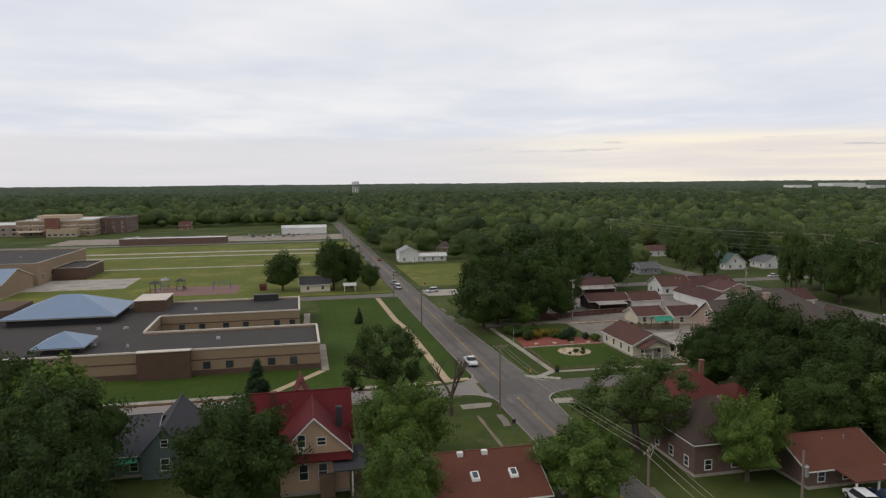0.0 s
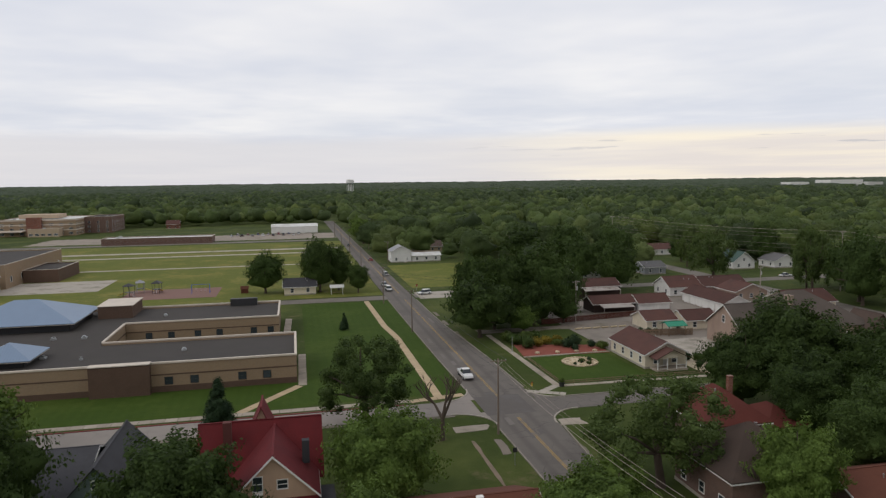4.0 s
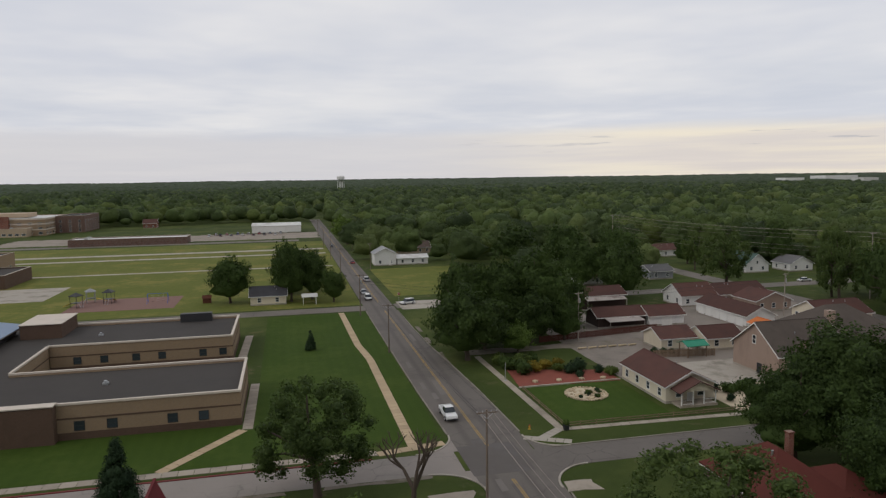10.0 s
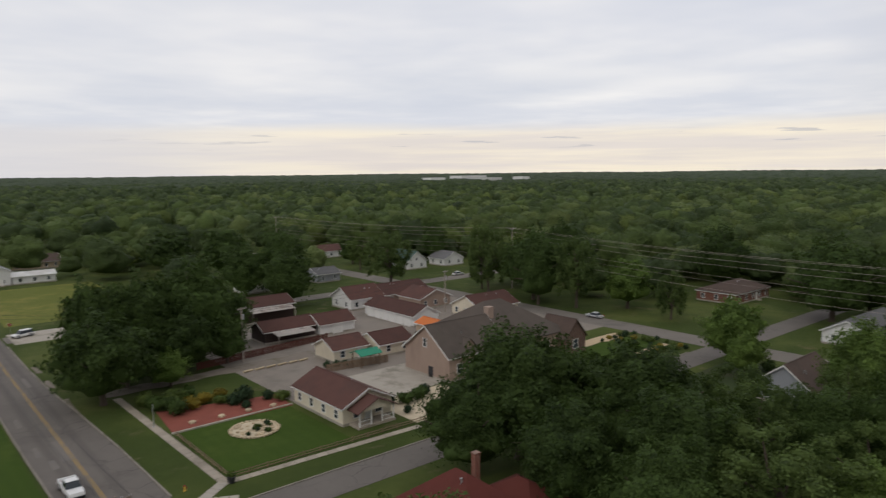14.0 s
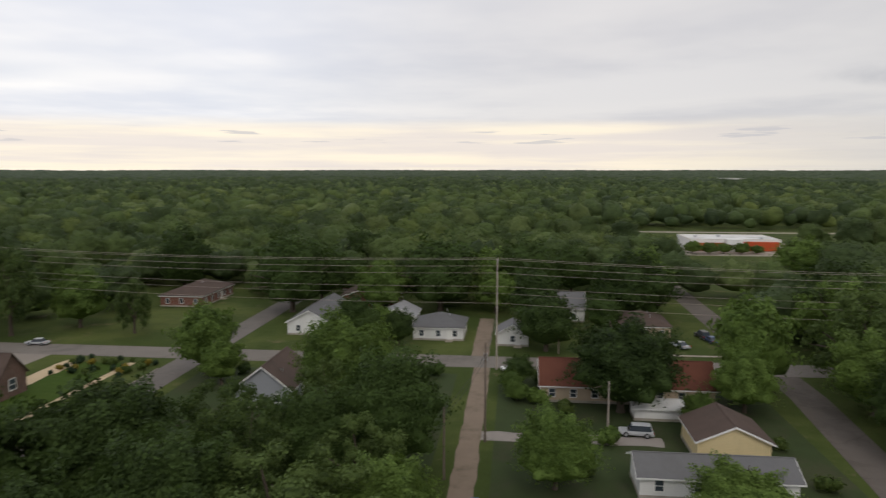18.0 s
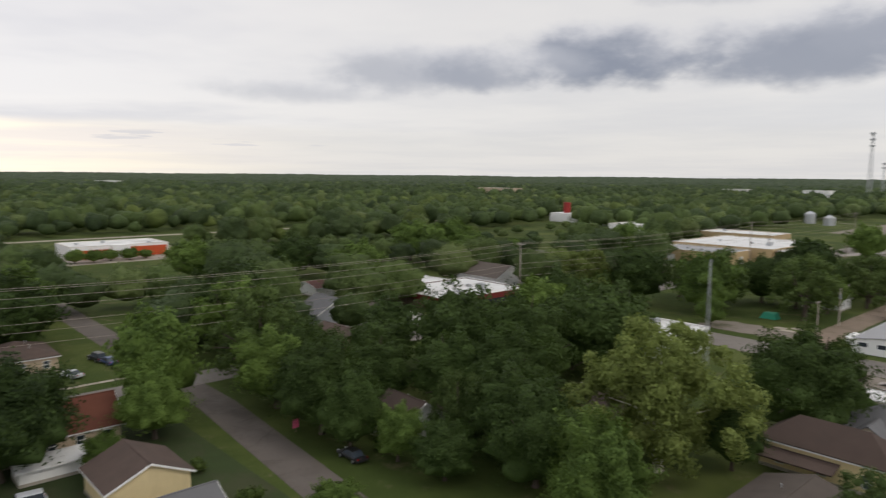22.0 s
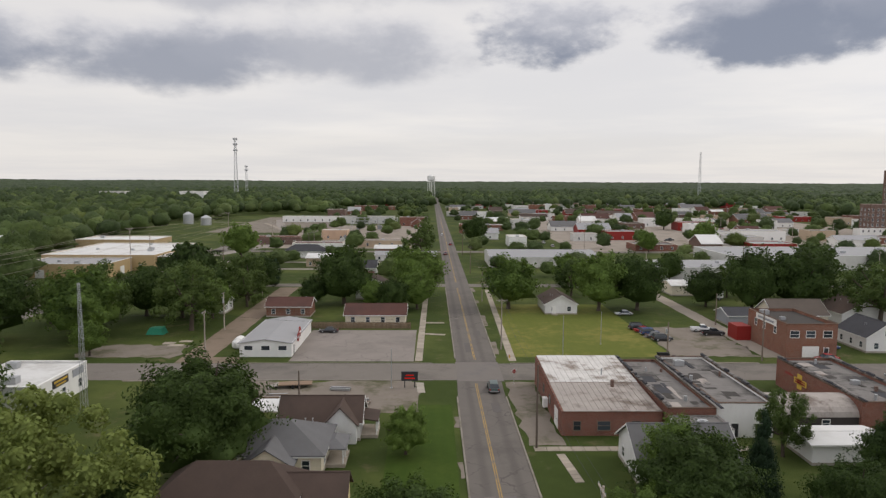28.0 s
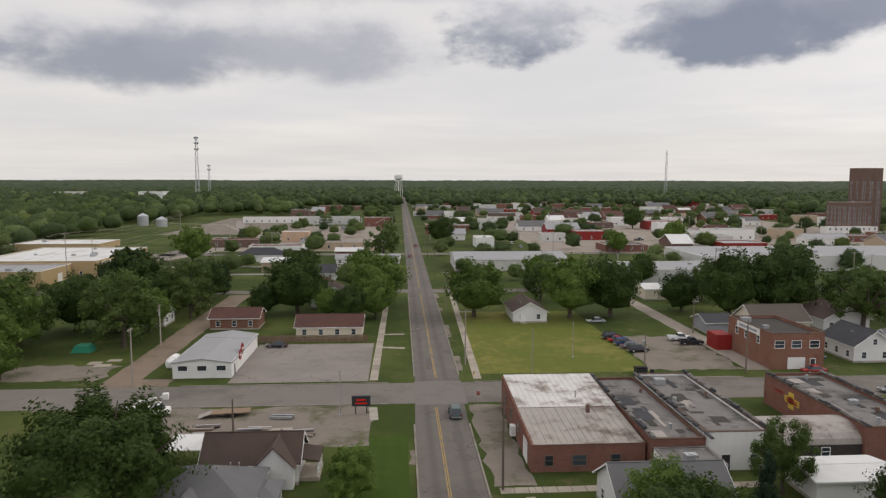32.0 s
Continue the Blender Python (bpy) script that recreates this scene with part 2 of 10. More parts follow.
def foliage(name, dark, light, trans=0.25, patch=0.35):
    if name in MATS:
        return MATS[name]
    m = bpy.data.materials.new(name)
    m.use_nodes = True
    n = Nodes(m.node_tree)
    geo = n.add("ShaderNodeNewGeometry")
    pos = geo.outputs["Position"]
    r = geo.outputs["Random Per Island"]
    obj = n.add("ShaderNodeObjectInfo").outputs["Random"]
    clump = n.noise(pos, patch, 3, 0.6)
    fine = n.noise(pos, 2.2 if patch > 0.2 else 0.45, 3, 0.6)
    tone = n.math("ADD", n.math("MULTIPLY", r, 0.30 if patch > 0.2 else 0.16), n.math("ADD", n.math("MULTIPLY", n.math("ADD", n.math("MULTIPLY", clump, 0.6), n.math("MULTIPLY", fine, 0.4)), 0.75), n.math("MULTIPLY", obj, 0.22)))
    wide = n.noise(pos, 0.018, 4, 0.7)
    c = n.mix(n.step(tone, 0.28, 0.88), dark, light)
    c = n.mix(n.math("MULTIPLY", n.step(wide, 0.35, 0.7), 0.22), c, (light[0] * 1.25, light[1] * 1.1, light[2] * 0.9))
    d = n.add("ShaderNodeBsdfPrincipled", {"Base Color": c, "Roughness": 0.7, "Specular IOR Level": 0.15})
    if patch < 0.2:
        n.put(d.inputs["Normal"], n.add("ShaderNodeBump", {"Strength": 0.9, "Distance": 0.7, "Height": n.noise(pos, 0.75, 3, 0.6)}).outputs[0])
    t = n.add("ShaderNodeBsdfTranslucent", {"Color": n.mix(0.5, c, (light[0] * 1.6, light[1] * 1.6, light[2]))})
    s = n.add("ShaderNodeMixShader", {0: trans, 1: d.outputs[0], 2: t.outputs[0]})
    n.add("ShaderNodeOutputMaterial", {0: s.outputs[0]})
    MATS[name] = m
    return m


def glass(name, col=(0.02, 0.025, 0.03)):
    if name in MATS:
        return MATS[name]
    m = bpy.data.materials.new(name)
    m.use_nodes = True
    n = Nodes(m.node_tree)
    r = n.add("ShaderNodeObjectInfo").outputs["Random"]
    c = n.mix(r, (*col,), (col[0] * 3, col[1] * 3, col[2] * 3))
    p = n.add("ShaderNodeBsdfPrincipled", {"Base Color": c, "Roughness": 0.08, "Specular IOR Level": 0.5})
    n.add("ShaderNodeOutputMaterial", {0: p.outputs[0]})
    MATS[name] = m
    return m


def lamp_mat(name, col, strength):
    m = bpy.data.materials.new(name)
    m.use_nodes = True
    n = Nodes(m.node_tree)
    e = n.add("ShaderNodeEmission", {"Color": (*col, 1), "Strength": strength})
    n.add("ShaderNodeOutputMaterial", {0: e.outputs[0]})
    return m


def grass_mat():
    m = bpy.data.materials.new("grass")
    m.use_nodes = True
    n = Nodes(m.node_tree)
    pos = n.add("ShaderNodeNewGeometry").outputs["Position"]
    a, b, c3 = n.noise(pos, 0.035, 5, 0.65), n.noise(pos, 0.4, 5, 0.65), n.noise(pos, 7, 4, 0.7)
    c = n.mix(n.math("ADD", n.math("MULTIPLY", b, 0.6), n.math("MULTIPLY", c3, 0.4)), (0.026, 0.041, 0.010), (0.059, 0.081, 0.019))
    c = n.mix(n.math("MULTIPLY", n.step(a, 0.42, 0.68), 0.55), c, (0.112, 0.128, 0.036))
    c = n.mix(n.math("MULTIPLY", n.step(n.noise(pos, 0.13, 6, 0.7), 0.56, 0.72), 0.6), c, (0.155, 0.122, 0.072))
    bp = n.add("ShaderNodeBump", {"Strength": 0.5, "Distance": 0.08, "Height": c3})
    p = n.add("ShaderNodeBsdfPrincipled", {"Base Color": c, "Roughness": 0.95, "Normal": bp.outputs[0], "Specular IOR Level": 0.1})
    n.add("ShaderNodeOutputMaterial", {0: p.outputs[0]})
    return m


def lawn_mat(name, dark, light, stripes=0.07, dry=0.25):
    """Mown grass with faint mower stripes."""
    m = bpy.data.materials.new(name)
    m.use_nodes = True
    n = Nodes(m.node_tree)
    pos = n.add("ShaderNodeNewGeometry").outputs["Position"]
    sep = n.add("ShaderNodeSeparateXYZ", {0: pos})
    b, c3 = n.noise(pos, 0.25, 5, 0.65), n.noise(pos, 8, 4, 0.7)
    c = n.mix(n.math("ADD", n.math("MULTIPLY", b, 0.65), n.math("MULTIPLY", c3, 0.35)), dark, light)
    wob = n.math("ADD", sep.outputs[0], n.math("MULTIPLY", n.noise(pos, 0.1), 1.2))
    st = n.math("SINE", n.math("MULTIPLY", wob, 3.4))
    c = n.mix(n.math("MULTIPLY", n.step(st, -0.6, 0.6), stripes), c, (light[0] * 1.5, light[1] * 1.35, light[2] * 1.3))
    patchy = n.math("ADD", n.math("MULTIPLY", n.noise(pos, 0.055, 6, 0.7), 0.7), n.math("MULTIPLY", n.noise(pos, 0.5, 4, 0.7), 0.3))
    c = n.mix(n.math("MULTIPLY", n.step(patchy, 0.46, 0.64), dry), c, (light[0] * 1.9, light[1] * 1.45, light[2] * 1.9))
    bp = n.add("ShaderNodeBump", {"Strength": 0.4, "Distance": 0.06, "Height": c3})
    p = n.add("ShaderNodeBsdfPrincipled", {"Base Color": c, "Roughness": 0.95, "Normal": bp.outputs[0], "Specular IOR Level": 0.1})
    n.add("ShaderNodeOutputMaterial", {0: p.outputs[0]})
    return m


GRASS = grass_mat()
LAWN = lawn_mat("mown lawn", (0.026, 0.050, 0.007), (0.052, 0.086, 0.014))
# dirt-flecked turf whose base green is darkened to carry the trees' shade
SHADED_TURF = surface("shade-toned trodden turf", (0.029, 0.045, 0.011), 0.95, 0.4, 0.25, 4, 0.3, (0.052, 0.046, 0.024), 0.5)
FIELD = lawn_mat("field grass", (0.084, 0.106, 0.020), (0.140, 0.152, 0.036), 0.03, 0.5)
ASPHALT = surface("asphalt", (0.137, 0.121, 0.107), 0.9, 0.26, 0.16, 4, 0.1, (0.095, 0.084, 0.075), 0.6, cracks=0.55, lanes=0.5)
ASPHALT2 = surface("old asphalt", (0.167, 0.148, 0.128), 0.92, 0.28, 0.16, 4, 0.1, (0.092, 0.083, 0.073), 0.6, cracks=0.5)
PALEROAD = surface("pale concrete road", (0.255, 0.225, 0.200), 0.92, 0.16, 0.2, 5, 0.1, (0.178, 0.162, 0.145), 0.5, cracks=0.4)
PATCH = surface("fresh asphalt patch", (0.107, 0.095, 0.086), 0.9, 0.15, 0.4, 6, 0.1, (0.129, 0.120, 0.120), 0.5)
PATCH2 = surface("pale asphalt patch", (0.164, 0.146, 0.131), 0.92, 0.15, 0.4, 6, 0.1, (0.129, 0.120, 0.120), 0.5)
CONCRETE = surface("concrete", (0.333, 0.288, 0.234), 0.9, 0.25, 0.4, 6, 0.1, (0.171, 0.149, 0.113), 0.6, per_object=0.12)
KERB = surface("kerb concrete", (0.36, 0.325, 0.275), 0.9, 0.28, 0.4, 6, 0.1, (0.17, 0.155, 0.115), 0.7)
KERBSTONE = surface("grimy kerb", (0.235, 0.21, 0.175), 0.9, 0.35, 0.5, 5, 0.1, (0.12, 0.11, 0.075), 0.75)
TANPATH = surface("tan path", (0.432, 0.331, 0.212), 0.95, 0.15, 0.4, 6, 0.1, (0.331, 0.258, 0.175), 0.4, per_object=0.08)
GRAVEL = surface("gravel", (0.275, 0.235, 0.195), 0.95, 0.35, 0.2, 4, 0.25, (0.17, 0.145, 0.11), 0.6)
WORNLOT = surface("weedy gravel", (0.191, 0.162, 0.133), 0.95, 0.35, 0.3, 4, 0.25, (0.072, 0.071, 0.030), 0.8)
DIRT = surface("dirt track", (0.200, 0.152, 0.112), 0.95, 0.3, 0.3, 4, 0.2, (0.096, 0.084, 0.048), 0.65)
YELLOW = surface("yellow road paint", (0.34, 0.225, 0.075), 0.85, 0.35, 0.8, 7, 0.05, (0.16, 0.14, 0.12), 0.95)
WHITEPAINT = surface("white road paint", (0.55, 0.54, 0.52), 0.85, 0.2, 0.8, 7, 0.05, (0.2, 0.19, 0.18), 0.6)
MULCH = surface("red mulch", (0.22, 0.065, 0.045), 0.95, 0.35, 0.5, 8, 0.4)
TRUNK = surface("bark", (0.085, 0.065, 0.05), 0.95, 0.3, 1.0, 8, 0.5)
POLEWOOD = surface("pole wood", (0.16, 0.125, 0.10), 0.95, 0.25, 0.5, 8, 0.3, per_object=0.25)
POLEGREY = surface("weathered pole", (0.34, 0.29, 0.25), 0.95, 0.2, 0.5, 8, 0.3, per_object=0.2)
STEEL = surface("galvanised steel", (0.45, 0.46, 0.47), 0.45, 0.1, 1.0, 8, 0.05, metal=0.7)
DARKMETAL = surface("dark metal", (0.035, 0.035, 0.038), 0.5, 0.15, 1.0, 8, 0.05)
RUBBER = surface("rubber", (0.018, 0.018, 0.018), 0.85, 0.2, 2.0, 9, 0.05)
WIRE = surface("cable", (0.03, 0.03, 0.032), 0.6, 0.1, 1.0, 4, 0.02)
PANE = glass("window glass")
WHITE = surface("white paint", (0.74, 0.73, 0.70), 0.6, 0.08, 0.5, 8, 0.04, (0.5, 0.48, 0.44), 0.25)
SIDING_W = surface("white siding", (0.70, 0.69, 0.67), 0.65, 0.08, 0.5, 8, 0.2, (0.45, 0.43, 0.4), 0.25, lines=("Z", 0.2, 0.18))
SIDING_CREAM = surface("cream siding", (0.68, 0.61, 0.48), 0.7, 0.08, 0.5, 8, 0.2, (0.42, 0.36, 0.27), 0.25, lines=("Z", 0.2, 0.18))
SIDING_YEL = surface("pale yellow siding", (0.68, 0.55, 0.31), 0.7, 0.08, 0.5, 8, 0.2, (0.45, 0.36, 0.2), 0.25, lines=("Z", 0.2, 0.15))
SIDING_GREY = surface("grey siding", (0.30, 0.31, 0.33), 0.7, 0.1, 0.5, 8, 0.2, (0.2, 0.2, 0.21), 0.25, lines=("Z", 0.2, 0.18))
SIDING_TEAL = surface("grey green siding", (0.15, 0.20, 0.19), 0.7, 0.1, 0.5, 8, 0.2, (0.1, 0.12, 0.12), 0.25, lines=("Z", 0.2, 0.18))
STUCCO_TAN = surface("tan stucco", (0.45, 0.35, 0.25), 0.9, 0.12, 0.5, 8, 0.15, (0.32, 0.25, 0.18), 0.3)
STUCCO_PINK = surface("pinkish stone veneer", (0.34, 0.25, 0.20), 0.9, 0.16, 0.6, 7, 0.2, (0.22, 0.16, 0.13), 0.35)
STUCCO_PEACH = surface("peach plaster", (0.52, 0.36, 0.25), 0.9, 0.1, 0.5, 8, 0.1, (0.36, 0.25, 0.18), 0.3)
METALWALL = surface("ribbed metal wall", (0.58, 0.57, 0.54), 0.55, 0.08, 0.4, 8, 0.3, (0.4, 0.37, 0.33), 0.25, lines=("A", 0.4, 0.15))
METALYEL = surface("ochre metal wall", (0.43, 0.315, 0.165), 0.6, 0.08, 0.4, 8, 0.3, (0.35, 0.25, 0.12), 0.25, lines=("A", 0.4, 0.12))
BRICKRED = brickwork("red brick", (0.195, 0.066, 0.043), (0.25, 0.20, 0.165))
BRICKORANGE = brickwork("orange brick", (0.215, 0.082, 0.048), (0.26, 0.21, 0.175))
BRICKBROWN = brickwork("brown brick", (0.15, 0.085, 0.065), (0.2, 0.17, 0.15))
BRICKTAN = brickwork("tan block", (0.296, 0.209, 0.131), (0.270, 0.217, 0.165), 0.16, (0.235, 0.174, 0.122))
BLOCKBROWN = brickwork("brown block", (0.115, 0.072, 0.051), (0.119, 0.085, 0.068), 0.15, (0.076, 0.051, 0.038))
R_BROWN = surface("brown shingles", (0.085, 0.040, 0.032), 0.95, 0.3, 0.5, 6, 0.25, (0.055, 0.035, 0.03), 0.4, per_object=0.15)
R_DKBROWN = surface("dark brown shingles", (0.075, 0.052, 0.042), 0.95, 0.3, 0.5, 6, 0.25, (0.05, 0.04, 0.033), 0.4, per_object=0.15)
R_GREY = surface("grey shingles", (0.125, 0.123, 0.124), 0.95, 0.25, 0.5, 6, 0.25, (0.11, 0.105, 0.1), 0.4, per_object=0.15)
R_DKGREY = surface("dark grey shingles", (0.05, 0.05, 0.055), 0.95, 0.3, 0.5, 6, 0.25, (0.035, 0.033, 0.033), 0.4, per_object=0.15)
R_TAUPE = surface("taupe shingles", (0.095, 0.077, 0.064), 0.95, 0.25, 0.5, 6, 0.25, (0.065, 0.052, 0.045), 0.4, per_object=0.1)
R_RED = surface("dark red shingles", (0.115, 0.012, 0.014), 0.85, 0.3, 0.5, 6, 0.2, (0.075, 0.01, 0.012), 0.4)
R_RUST = surface("rust red shingles", (0.100, 0.025, 0.018), 0.9, 0.3, 0.5, 6, 0.2, (0.09, 0.025, 0.02), 0.4)
R_ORANGE = surface("orange brown shingles", (0.115, 0.042, 0.026), 0.95, 0.3, 0.6, 6, 0.25, (0.08, 0.034, 0.024), 0.4)
R_BLUE = surface("blue standing seam metal", (0.19, 0.26, 0.36), 0.4, 0.1, 0.4, 6, 0.3, (0.15, 0.2, 0.28), 0.3, lines=("X", 0.5, 0.25), metal=0.2)
R_WHITE = surface("white membrane roof", (0.60, 0.595, 0.575), 0.8, 0.2, 0.2, 3, 0.1, (0.36, 0.34, 0.31), 0.55)
R_PALEGREY = surface("pale metal roof", (0.281, 0.281, 0.285), 0.55, 0.12, 0.3, 4, 0.2, (0.251, 0.243, 0.236), 0.4, lines=("X", 0.6, 0.12))
R_BALLAST = surface("dark gravel roof", (0.055, 0.049, 0.044), 0.95, 0.28, 0.12, 5, 0.15, (0.045, 0.041, 0.040), 0.5)
R_TAR = surface("patched tar roof", (0.175, 0.163, 0.152), 0.9, 0.5, 0.35, 3, 0.15, (0.034, 0.031, 0.029), 0.85, lines=("Y", 1.0, 0.25))
R_OLDWHITE = surface("peeling white metal roof", (0.56, 0.54, 0.51), 0.7, 0.35, 0.5, 3, 0.2, (0.17, 0.125, 0.095), 0.85)
R_RUSTMETAL = surface("stained metal roof", (0.33, 0.295, 0.265), 0.75, 0.4, 0.5, 3, 0.2, (0.11, 0.078, 0.06), 0.85)
COPING = surface("pale coping", (0.58, 0.51, 0.43), 0.7, 0.1, 0.5, 8, 0.05, (0.4, 0.35, 0.3), 0.3)
MAROON = surface("dark red fascia", (0.15, 0.022, 0.020), 0.6, 0.2, 0.6, 8, 0.03)
RED = surface("red paint", (0.25, 0.022, 0.018), 0.5, 0.12, 0.6, 8, 0.03)
GREENROOF = surface("green tarpaulin", (0.02, 0.22, 0.13), 0.6, 0.12, 0.6, 8, 0.1)
BLUE = surface("blue paint", (0.02, 0.10, 0.42), 0.5, 0.1, 0.6, 8, 0.03)
ORANGE = surface("orange paint", (0.50, 0.13, 0.02), 0.6, 0.12, 0.6, 8, 0.05)
SHOPORANGE = surface("red orange shop paint", (0.46, 0.075, 0.022), 0.6, 0.14, 0.6, 8, 0.05, (0.34, 0.06, 0.02), 0.3)
SIGNYEL = surface("faded yellow paint", (0.55, 0.36, 0.06), 0.8, 0.15, 0.6, 8, 0.05)
PINK = surface("pink cloth", (0.70, 0.12, 0.22), 0.8, 0.1, 0.8, 8, 0.05)
WOOD = surface("weathered timber", (0.20, 0.14, 0.095), 0.9, 0.25, 0.8, 8, 0.2, per_object=0.2)
ROCK = surface("tan garden stone", (0.46, 0.37, 0.25), 0.95, 0.3, 0.8, 6, 0.4, per_object=0.2)
L_OAK = foliage("oak leaves", (0.010, 0.020, 0.006), (0.058, 0.095, 0.024))
L_MAPLE = foliage("maple leaves", (0.026, 0.050, 0.011), (0.128, 0.195, 0.044))
L_LOCUST = foliage("locust leaves", (0.020, 0.038, 0.011), (0.092, 0.134, 0.038))
L_SYC = foliage("sycamore leaves", (0.040, 0.064, 0.014), (0.165, 0.205, 0.056))
L_CEDAR = foliage("cedar needles", (0.008, 0.020, 0.010), (0.028, 0.052, 0.022), 0.1)
L_FAR = foliage("woodland canopy", (0.021, 0.037, 0.013), (0.130, 0.185, 0.056), 0.2, 0.06)
L_FAR_DARK = foliage("dark woodland canopy", (0.014, 0.026, 0.011), (0.090, 0.132, 0.046), 0.2, 0.06)
# haze put into the base colour: bluer, duller greens for the horizon
L_FAR_HAZE = foliage("hazed distant woodland", (0.019, 0.033, 0.018), (0.068, 0.098, 0.042), 0.2, 0.02)
L_FAR_PALE = foliage("pale woodland canopy", (0.031, 0.050, 0.018), (0.172, 0.222, 0.076), 0.2, 0.06)
L_FAR_WARM = foliage("yellow green woodland canopy", (0.029, 0.048, 0.013), (0.164, 0.212, 0.058), 0.2, 0.06)
PALE_BARK = surface("pale bark", (0.42, 0.39, 0.32), 0.9, 0.35, 1.2, 8.0, 0.3)
L_SHRUB = foliage("shrub leaves", (0.022, 0.045, 0.010), (0.090, 0.125, 0.030), 0.2)

# ---------------------------------------------------------------- mesh kit
class Mesh:
    """Gathers boxes, prisms and tubes into one mesh."""

    def __init__(self):
        self.v, self.f = [], []

    def poly(self, pts):
        n = len(self.v)
        self.v += [tuple(p) for p in pts]
        self.f.append(tuple(range(n, n + len(pts))))
        return self

    def box(self, x0, x1, y0, y1, z0, z1):
        n = len(self.v)
        self.v += [(x0, y0, z0), (x1, y0, z0), (x1, y1, z0), (x0, y1, z0), (x0, y0, z1), (x1, y0, z1), (x1, y1, z1), (x0, y1, z1)]
        self.f += [tuple(n + i for i in q) for q in ((0, 3, 2, 1), (4, 5, 6, 7), (0, 1, 5, 4), (1, 2, 6, 5), (2, 3, 7, 6), (3, 0, 4, 7))]
        return self

    def hull(self, low, high):
        """A solid between two loops of equal length, the lower one first, both counterclockwise from above."""
        n, k = len(self.v), len(low)
        self.v += [tuple(p) for p in low] + [tuple(p) for p in high]
        self.f += [tuple(n + k - 1 - i for i in range(k)), tuple(n + k + i for i in range(k))]
        self.f += [(n + i, n + (i + 1) % k, n + k + (i + 1) % k, n + k + i) for i in range(k)]
        return self

    def tube(self, a, b, ra, rb=None, k=8):
        a, b, rb = Vector(a), Vector(b), ra if rb is None else rb
        d = (b - a).normalized()
        s = d.orthogonal().normalized()
        t = d.cross(s)
        ring = [(math.cos(2 * math.pi * i / k), math.sin(2 * math.pi * i / k)) for i in range(k)]
        return self.hull([a + ra * (c * s + w * t) for c, w in ring], [b + rb * (c * s + w * t) for c, w in ring])

    def path(self, pts, r, k=5):
        """One unbroken round cable through the points."""
        n, ring = len(self.v), [(math.cos(2 * math.pi * i / k), math.sin(2 * math.pi * i / k)) for i in range(k)]
        for j, p in enumerate(pts):
            d = (Vector(pts[min(j + 1, len(pts) - 1)]) - Vector(pts[max(j - 1, 0)])).normalized()
            s = d.cross(Vector((0, 0, 1))).normalized()
            t = s.cross(d)
            self.v += [tuple(Vector(p) + r * (c * s + w * t)) for c, w in ring]
        for j in range(len(pts) - 1):
            self.f += [(n + j * k + i, n + j * k + (i + 1) % k, n + (j + 1) * k + (i + 1) % k, n + (j + 1) * k + i) for i in range(k)]
        return self

    def slab(self, quad, t):
        """A sheet of thickness t under four points."""
        q = [Vector(p) for p in quad]
        return self.hull([p - Vector((0, 0, t)) for p in q], q)

    def ball(self, c, r, sz=1.0, jitter=0.0, rng=None, sub=1):
        bm = bmesh.new()
        bmesh.ops.create_icosphere(bm, subdivisions=sub, radius=1.0)
        n = len(self.v)
        for v in bm.verts:
            k = r * (1 + (rng.uniform(-jitter, jitter) if rng else 0))
            self.v.append((c[0] + v.co.x * k, c[1] + v.co.y * k, c[2] + v.co.z * k * sz))
        self.f += [tuple(n + v.index for v in f.verts) for f in bm.faces]
        bm.free()
        return self

    def data(self, name, mat, smooth=False):
        me = bpy.data.meshes.new(name)
        me.from_pydata([tuple(p) for p in self.v], [], self.f)
        me.materials.append(mat)
        if smooth:
            me.polygons.foreach_set("use_smooth", [True] * len(me.polygons))
        me.update()
        return me


def part(name, mesh, material, parent, label="", at=None):
    """Links a mesh as one part under a thing or part."""
    ob = new(name, mesh.data(name, material) if isinstance(mesh, Mesh) else mesh)
    ob.parent = parent
    if at is not None:
        ob.matrix_basis = at
    if label:
        ob["label"] = label
    return ob


def thing(name, label, category, m=None, group="", kind=""):
    ob = new(name)
    ob.empty_display_size = 0.2
    if m is not None:
        ob.matrix_basis = m
    return tagged(ob, label, category, group, kind)


def solid(name, mesh, material, label, category, m=None, group="", kind="", smooth=False):
    ob = new(name, mesh.data(name, material, smooth))
    if m is not None:
        ob.matrix_basis = m
    return tagged(ob, label, category, group, kind)


# ---------------------------------------------------------------- windows and doors, shared by all houses
FRAMES, PANES, DOORS = {}, {}, {}
SIDES = {"s": 0, "e": 90, "n": 180, "w": -90}


def side_pose(side, x0, x1, y0, y1, u, z):
    """A pose on one wall: local x along the wall, local -y outwards; u from the wall's middle."""
    cx, cy = (x0 + x1) / 2, (y0 + y1) / 2
    place = {"s": (cx + u, y0), "n": (cx - u, y1), "e": (x1, cy + u), "w": (x0, cy - u)}[side]
    return pose(*place, z, 0, 0, SIDES[side])


